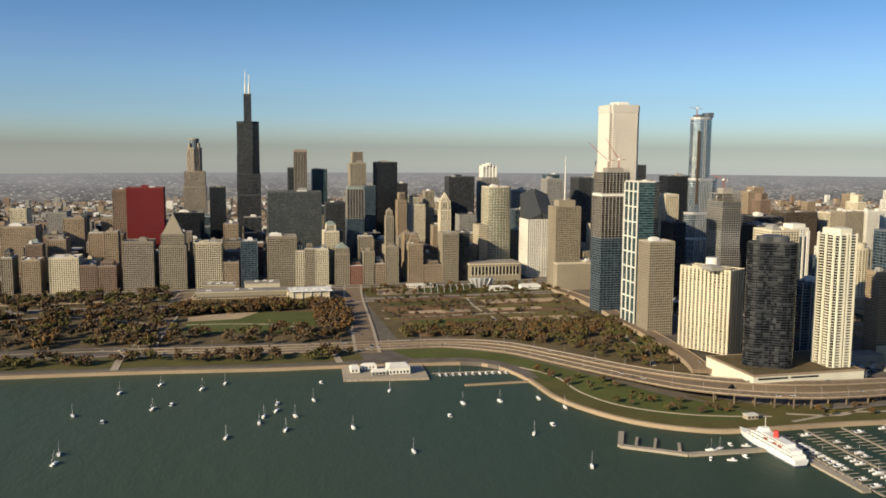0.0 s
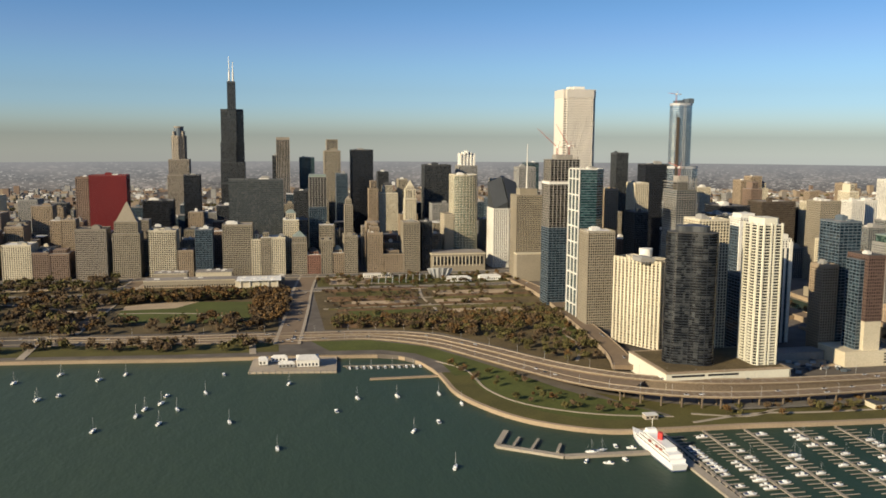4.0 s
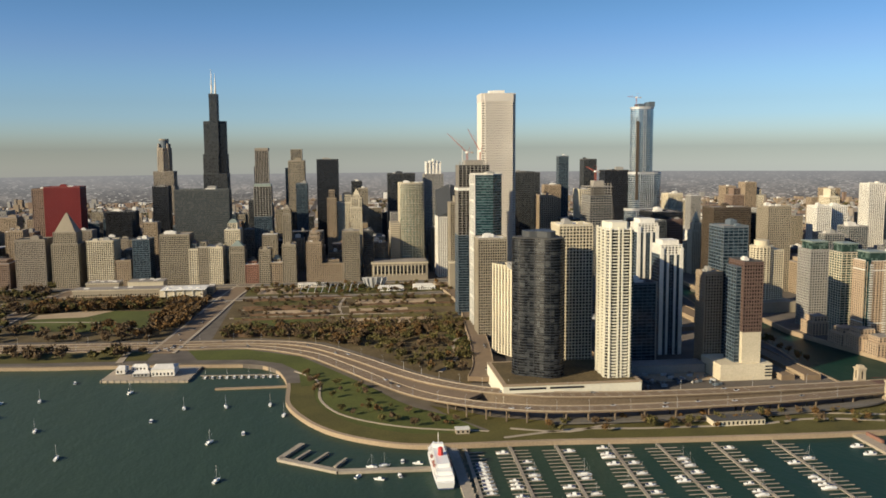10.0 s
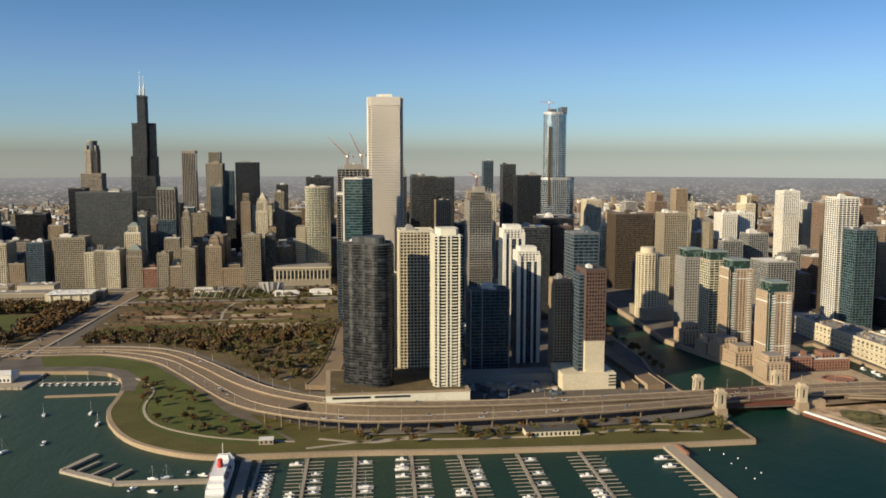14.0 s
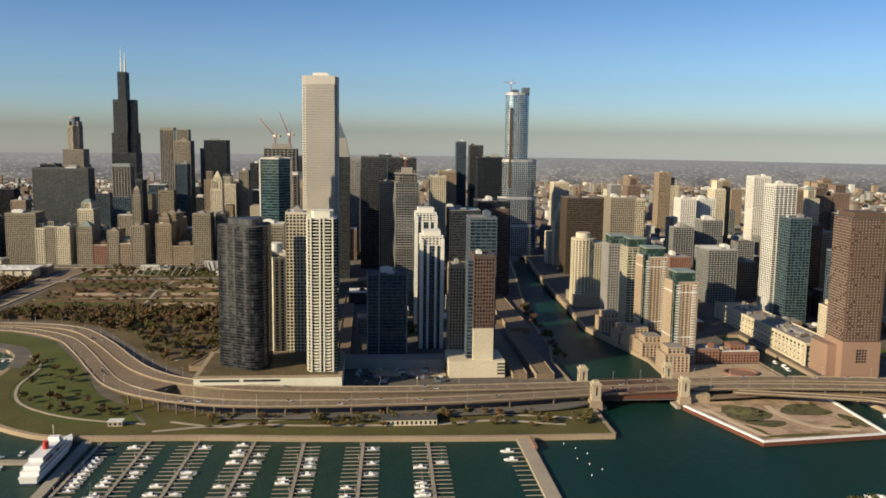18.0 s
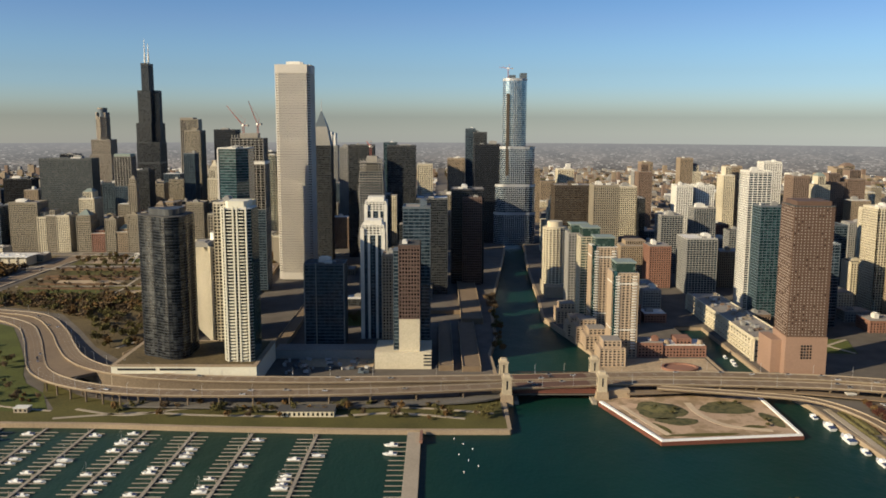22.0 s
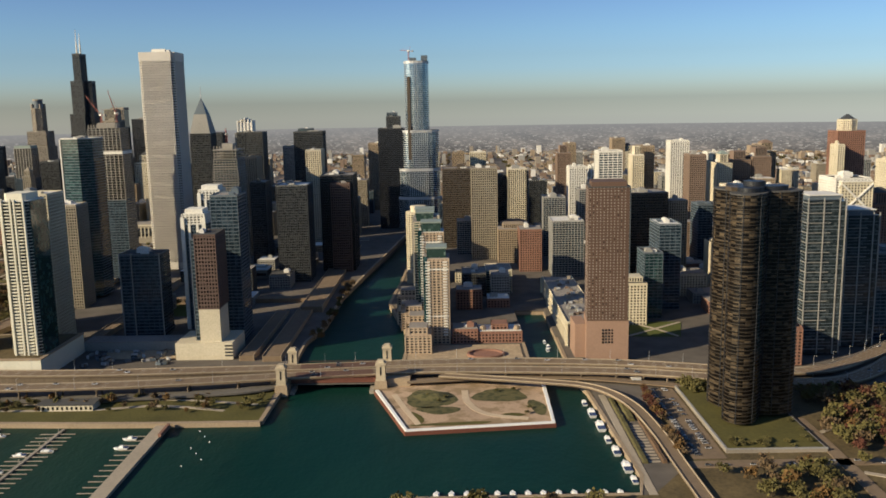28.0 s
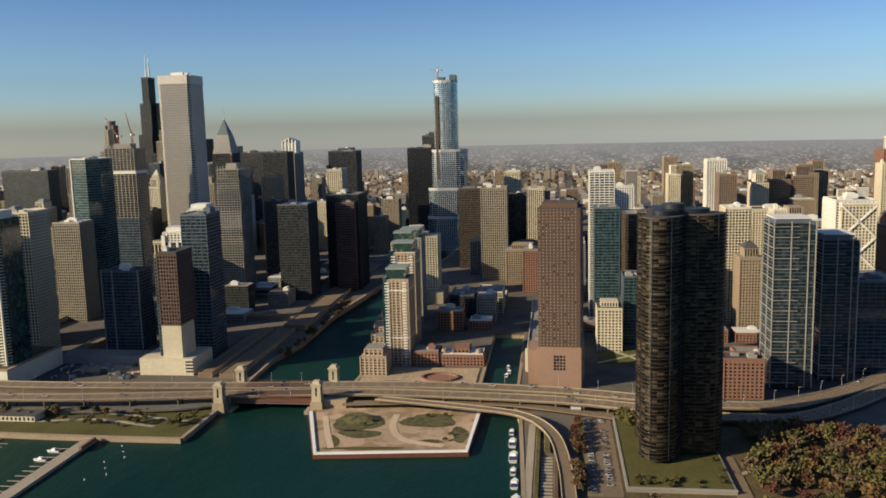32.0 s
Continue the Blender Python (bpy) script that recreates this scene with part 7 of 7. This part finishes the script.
hull = Mesh()
top = [(-4.2, -1.35), (2.2, -1.4), (4.6, 0.0), (2.2, 1.4), (-4.2, 1.35)]
hull.prism([(x * 0.82, y * 0.7) for x, y in top], -0.3, 1.1, top)
boat = thing("motor_boat", (0, -900, 0.1), "white motor boat with a small cabin moored at the dock", "boat", "moored motor boats")
part("hull", hull, BOATWHITE, boat)
part("cabin", Mesh().prism([(-1.6, -1.0), (1.4, -0.9), (1.4, 0.9), (-1.6, 1.0)], 1.1, 2.3, [(-1.4, -0.8), (0.6, -0.7), (0.6, 0.7), (-1.4, 0.8)]), BOATWHITE, boat)
part("windscreen", Mesh().prism([(1.3, -0.85), (1.5, -0.8), (1.5, 0.8), (1.3, 0.85)], 1.15, 2.1, [(0.75, -0.7), (0.85, -0.7), (0.85, 0.7), (0.75, 0.7)]), G_DARK, boat)
part("canvas", Mesh().box(-4.0, -1.7, -1.2, 1.2, 1.1, 1.5), BOATBLUE, boat)
sail = thing("sailing_boat", (20, -900, 0.1), "white sailing boat with a bare mast at its mooring", "boat", "moored sailing boats")
top = [(-4.6, -1.2), (1.5, -1.4), (5.2, 0.0), (1.5, 1.4), (-4.6, 1.2)]
part("hull", Mesh().prism([(x * 0.85, y * 0.55) for x, y in top], -0.3, 1.3, top), BOATWHITE, sail)
part("cabin", Mesh().prism([(-1.8, -0.8), (2.0, -0.7), (2.0, 0.7), (-1.8, 0.8)], 1.3, 2.0), BOATWHITE, sail)
part("mast", Mesh().prism(ring(0.11, 6), 1.3, 11.5, ring(0.07, 6)), STEEL, sail)
part("boom", Mesh().beam((0.2, 0, 2.9), (-4.2, 0, 2.9), 0.4), BOATBLUE, sail)
part("stay", Mesh().beam((5.0, 0, 1.4), (0, 0, 11.3), 0.04).beam((-4.5, 0, 1.4), (0, 0, 11.3), 0.04), STEEL, sail)
br_ = random.Random(4)
MOORINGS = [(-133, 924), (-93, 950), (-76, 870), (-93, 858), (-48, 922), (-24, 940), (-167, 850), (-136, 825), (-158, 740), (-157, 717), (10, 790), (15, 810), (30, 851), (28, 826), (34, 764), (45, 804), (67, 855), (81, 922), (96, 758), (151, 874), (-20, 754), (139, 683), (194, 774), (217, 811), (257, 811), (258, 706), (300, 812), (284, 727), (316, 776), (277, 617)]
for i, (x, y) in enumerate(MOORINGS):
    copy_thing(sail if i % 5 != 2 else boat, pose(x, y, 0.1, 0, 0, br_.uniform(60, 110)) @ Matrix.Scale(1.15, 4))
for x, y in ((420, 640), (405, 632), (432, 634), (395, 630), (416, 610), (384, 612), (400, 605)):
    copy_thing(sail if x % 2 else boat, pose(x, y, 0.1, 0, 0, br_.uniform(0, 180)))

fin_me = Mesh().box(-0.45, 0.45, 0, 12.5, 0.5, 0.9).data("finger", WOOD)
DOCKS = [(474, 471, 660), (512, 508, 660), (551, 546, 657), (597, 590, 654), (637, 635, 650), (685, 681, 647), (738, 735, 645)]
for i, (xt, xb, yt) in enumerate(DOCKS):
    dock = thing("boat_dock", (xt, yt, 0), "grey floating dock with finger piers", "dock", "marina docks")
    n = 19
    lean = (xb - xt) / 120
    part("walkway", Mesh().beam((0, 2, 0.8), (lean * 150, -150, 0.8), 2.6, 0.7), WOOD, dock)
    for j in range(n):
        y = -8 - j * 7.4
        for side in (-1, 1):
            if i == 0 and side < 0:
                continue
            part("finger", fin_me, WOOD, dock, at=(lean * -y + side * 1.5, y, 0), turn=-side * math.pi / 2)
            if br_.random() < (0.25 if i else 0.45):
                copy_thing(boat if br_.random() < 0.72 else sail, pose(xt + lean * -y + side * 8.5, yt + y + 2.8, 0.1, 0, 0, 0 if side > 0 else 180) @ Matrix.Scale(br_.uniform(0.85, 1.25), 4))
    for j in range(5):
        part("pile", Mesh().prism(ring(0.3, 6), -2, 3.5), WOOD, dock, at=(lean * 30 * j - 2.2, -30 * j - 2, 0))
main_pier = thing("harbour_pier", (818, 650, 0), "long pale concrete harbour pier", "pier")
part("deck", Mesh().box(-6, 5, -170, 2, -1, 2.4), PAVING, main_pier)
part("wall", Mesh().box(4.2, 6.5, -26, -4, 2.4, 5), BRICK, main_pier, "red brick pier house")
for j in range(16):
    y = -20 - 9 * j
    part("finger", fin_me, WOOD, main_pier, at=(-6, y, 0), turn=math.pi / 2)
    if br_.random() < 0.3:
        copy_thing(boat, pose(800, 650 + y + 3.5, 0.1, 0, 0, 180) @ Matrix.Scale(1.3, 4))
t = thing("small_boat_dock", (212, 935, 0), "short floating docks beside the yacht club", "dock")
part("walkway", Mesh().beam((0, 0, 0.8), (90, -6, 0.8), 2.4, 0.6), WOOD, t)
for j in range(11):
    part("finger", fin_me, WOOD, t, at=(4 + 8 * j, -0.5 * j, 0), turn=math.pi)
    copy_thing(boat if j % 3 else sail, pose(219 + 8 * j, 926 - 0.5 * j, 0.1, 0, 0, 90))
for i in range(7):
    t = thing("mooring_buoy", (850 + (i % 3) * 6 + i, 640 - i * 11, 0), "small white mooring buoy", "buoy", "channel buoys")
    part("float", Mesh().prism(ring(0.6, 8), -0.3, 0.8, ring(0.35, 8)), BOATWHITE, t)

# the white ship at its pier
ship = thing("white_tour_ship", (448, 622, 0), "large white tour ship with a red funnel moored at the pier", "ship")
out = [(-6.5, -44), (6.5, -44), (7.5, -20), (7.5, 20), (4.5, 36), (0.0, 47), (-4.5, 36), (-7.5, 20), (-7.5, -20)]
part("hull", Mesh().prism([(x * 0.85, y * 0.96) for x, y in out], -0.5, 6.0, out), BOATWHITE, ship)
part("boot_stripe", Mesh().prism([(x * 0.88, y * 0.97) for x, y in out], 0.2, 1.2, [(x * 0.9, y * 0.975) for x, y in out]), BOATBLUE, ship)
for i, (y0, y1, w) in enumerate(((-40, 26, 6.6), (-36, 20, 5.8), (-28, 14, 5.0))):
    z = 6 + 2.8 * i
    part("deck_house", Mesh().box(-w, w, y0, y1, z, z + 2.8), BOATWHITE, ship)
    m = Mesh()
    for j in range(int((y1 - y0) / 2.6)):
        for sx in (-1, 1):
            m.box(sx * w - 0.08, sx * w + 0.08, y0 + 0.6 + 2.6 * j, y0 + 2.2 + 2.6 * j, z + 0.9, z + 2.1)
    part("windows", m, G_DARK, ship)
    m = Mesh()
    for sx in (-1, 1):
        m.beam((sx * (w + 0.6), y0, z + 3.8), (sx * (w + 0.6), y1, z + 3.8), 0.12)
    part("rail", m, STEEL, ship)
part("bridge", Mesh().prism(rect(9, 6), 14.4, 17.4, rect(8, 4.5)), BOATWHITE, ship, at=(0, 10, 0))
part("funnel", Mesh().prism(ring(2.2, 12, 1, 1.4), 14.4, 20, ring(1.9, 12, 1, 1.4)), FUNNEL, ship, "red funnel", at=(0, -8, 0))
part("mast", Mesh().prism(ring(0.25, 6), 17.4, 27), WHITE, ship, at=(0, 8, 0))
for y in (-22, -15, -2):
    for sx in (-1, 1):
        part("lifeboat", Mesh().prism(ring(1.0, 8, 1, 2.6), 10.5, 12), CRANE_RED, ship, at=(sx * 6.3, y, 0))
t = thing("ship_pier", (463, 600, 0), "dark timber ship pier", "pier")
part("deck", Mesh().box(-4, 4, -80, 62, -1, 2.0), WOOD, t)
for j in range(14):
    part("pile", Mesh().prism(ring(0.6, 6), -2, 3.4), WOOD, t, at=(4.2, -78 + 10 * j, 0))
# tour boats along the slip quay and the near shore
for i, (x, y, s) in enumerate(((1163, 690, 1.5), (1165, 665, 2.2), (1167, 636, 2.4), (1168, 610, 1.6), (1170, 588, 2.0), (1172, 560, 2.2), (1173, 540, 1.5), (1150, 850, 1.3), (1152, 862, 1.4), (1150, 880, 1.2))):
    copy_thing(boat, pose(x, y, 0.1, 0, 0, 90) @ Matrix.Scale(s, 4))
for i in range(13):
    copy_thing(boat, pose(1040 + 10 * i, 519, 0.1, 0, 0, 90) @ Matrix.Scale(1.5, 4))

# ---- cars ----
car = thing("car", (0, -950, 0), "small car on the road", "car", "cars")
part("body", Mesh().prism([(-2.1, -0.85), (2.1, -0.85), (2.2, 0), (2.1, 0.85), (-2.1, 0.85)], 0.35, 0.95), CARPAINT, car)
part("cabin", Mesh().prism([(-1.7, -0.8), (0.9, -0.8), (0.9, 0.8), (-1.7, 0.8)], 0.95, 1.5, [(-1.3, -0.65), (0.3, -0.65), (0.3, 0.65), (-1.3, 0.65)]), G_DARK, car, "dark car windows")
wheel = Mesh()
s0 = [(0.33 * math.cos(6.283 * i / 10), 0.33 * math.sin(6.283 * i / 10)) for i in range(10)]
wheel.v = [(x, -0.1, z) for x, z in s0] + [(x, 0.1, z) for x, z in s0]
wheel.f = [(i, (i + 1) % 10, 10 + (i + 1) % 10, 10 + i) for i in range(10)] + [tuple(range(9, -1, -1)), tuple(range(10, 20))]
wheel_me = wheel.data("wheel", TYRE)
for x in (-1.35, 1.35):
    for y in (-0.8, 0.8):
        part("wheel", wheel_me, TYRE, car, at=(x, y, 0.33))
cr = random.Random(6)


def traffic(line, count, lanes, x_min=-400, x_max=1700):
    made = 0
    while made < count:
        i = cr.randrange(len(line) - 1)
        p, d = line[i], line[i + 1] - line[i]
        if not x_min < p.x < x_max:
            continue
        q = p + d * cr.random() + Vector((-d.y, d.x, 0)).normalized() * cr.choice(lanes)
        copy_thing(car, pose(q.x, q.y, q.z + 0.05, 0, 0, math.degrees(math.atan2(d.y, d.x))) @ Matrix.Scale(1.15, 4))
        made += 1


traffic(nb, 34, (-5.5, -2, 2, 5.5))
traffic(sb, 34, (-5.5, -2, 2, 5.5))
traffic(randolph, 16, (-5, 5))
traffic(smooth([(150, 1030, land_z(1030) + 1), (165, 1200, land_z(1200) + 1), (180, 1400, land_z(1400) + 1)], 6), 10, (-6, 6))
# car park by the black tower
drape("car_park", [(1220, 566), (1244, 566), (1244, 716), (1221, 716)], ROADTAN, "worn car park in two rows", 0.5, category="car park")
for i in range(64):
    if cr.random() < 0.72:
        copy_thing(car, pose(1224.5 + (i % 2) * 11.5 + cr.uniform(-0.4, 0.4), 572 + 2.25 * i, 4.05, 0, 0, cr.choice((0, 180))))
for i in range(14):
    copy_thing(car, pose(1225 + 15 * i + cr.uniform(-3, 3), 556 + cr.choice((-2.2, 2.2)), 4.35, 0, 0, cr.uniform(-2, 2)))
# street lamps along the viaduct
lamp_pole, lamp_arm, lamp_head = Mesh().prism(ring(0.16, 6), 0, 10, ring(0.09, 6)).data("pole", STEEL), Mesh().beam((0, 0, 9.8), (2.2, 0, 10.2), 0.12).data("arm", STEEL), Mesh().box(1.8, 2.8, -0.25, 0.25, 10.1, 10.4).data("lamp_head", GREY)
for line, off in ((nb, 9.3), (sb, -9.3)):
    for i in range(0, len(line) - 1, 3):
        p, d = line[i], line[i + 1] - line[i]
        if -200 < p.x < 1500:
            s = Vector((-d.y, d.x, 0)).normalized() * -off
            t = thing("street_lamp", (p.x + s.x, p.y + s.y, p.z), "grey steel street lamp beside the highway", "street lamp", "highway lamps")
            t.rotation_euler = (0, 0, math.atan2(-s.y, -s.x))
            part("pole", lamp_pole, STEEL, t)
            part("arm", lamp_arm, STEEL, t)
            part("lamp_head", lamp_head, GREY, t)
for proto in (boat, sail, car):
    for o in (*proto.children_recursive, proto):
        bpy.data.objects.remove(o)
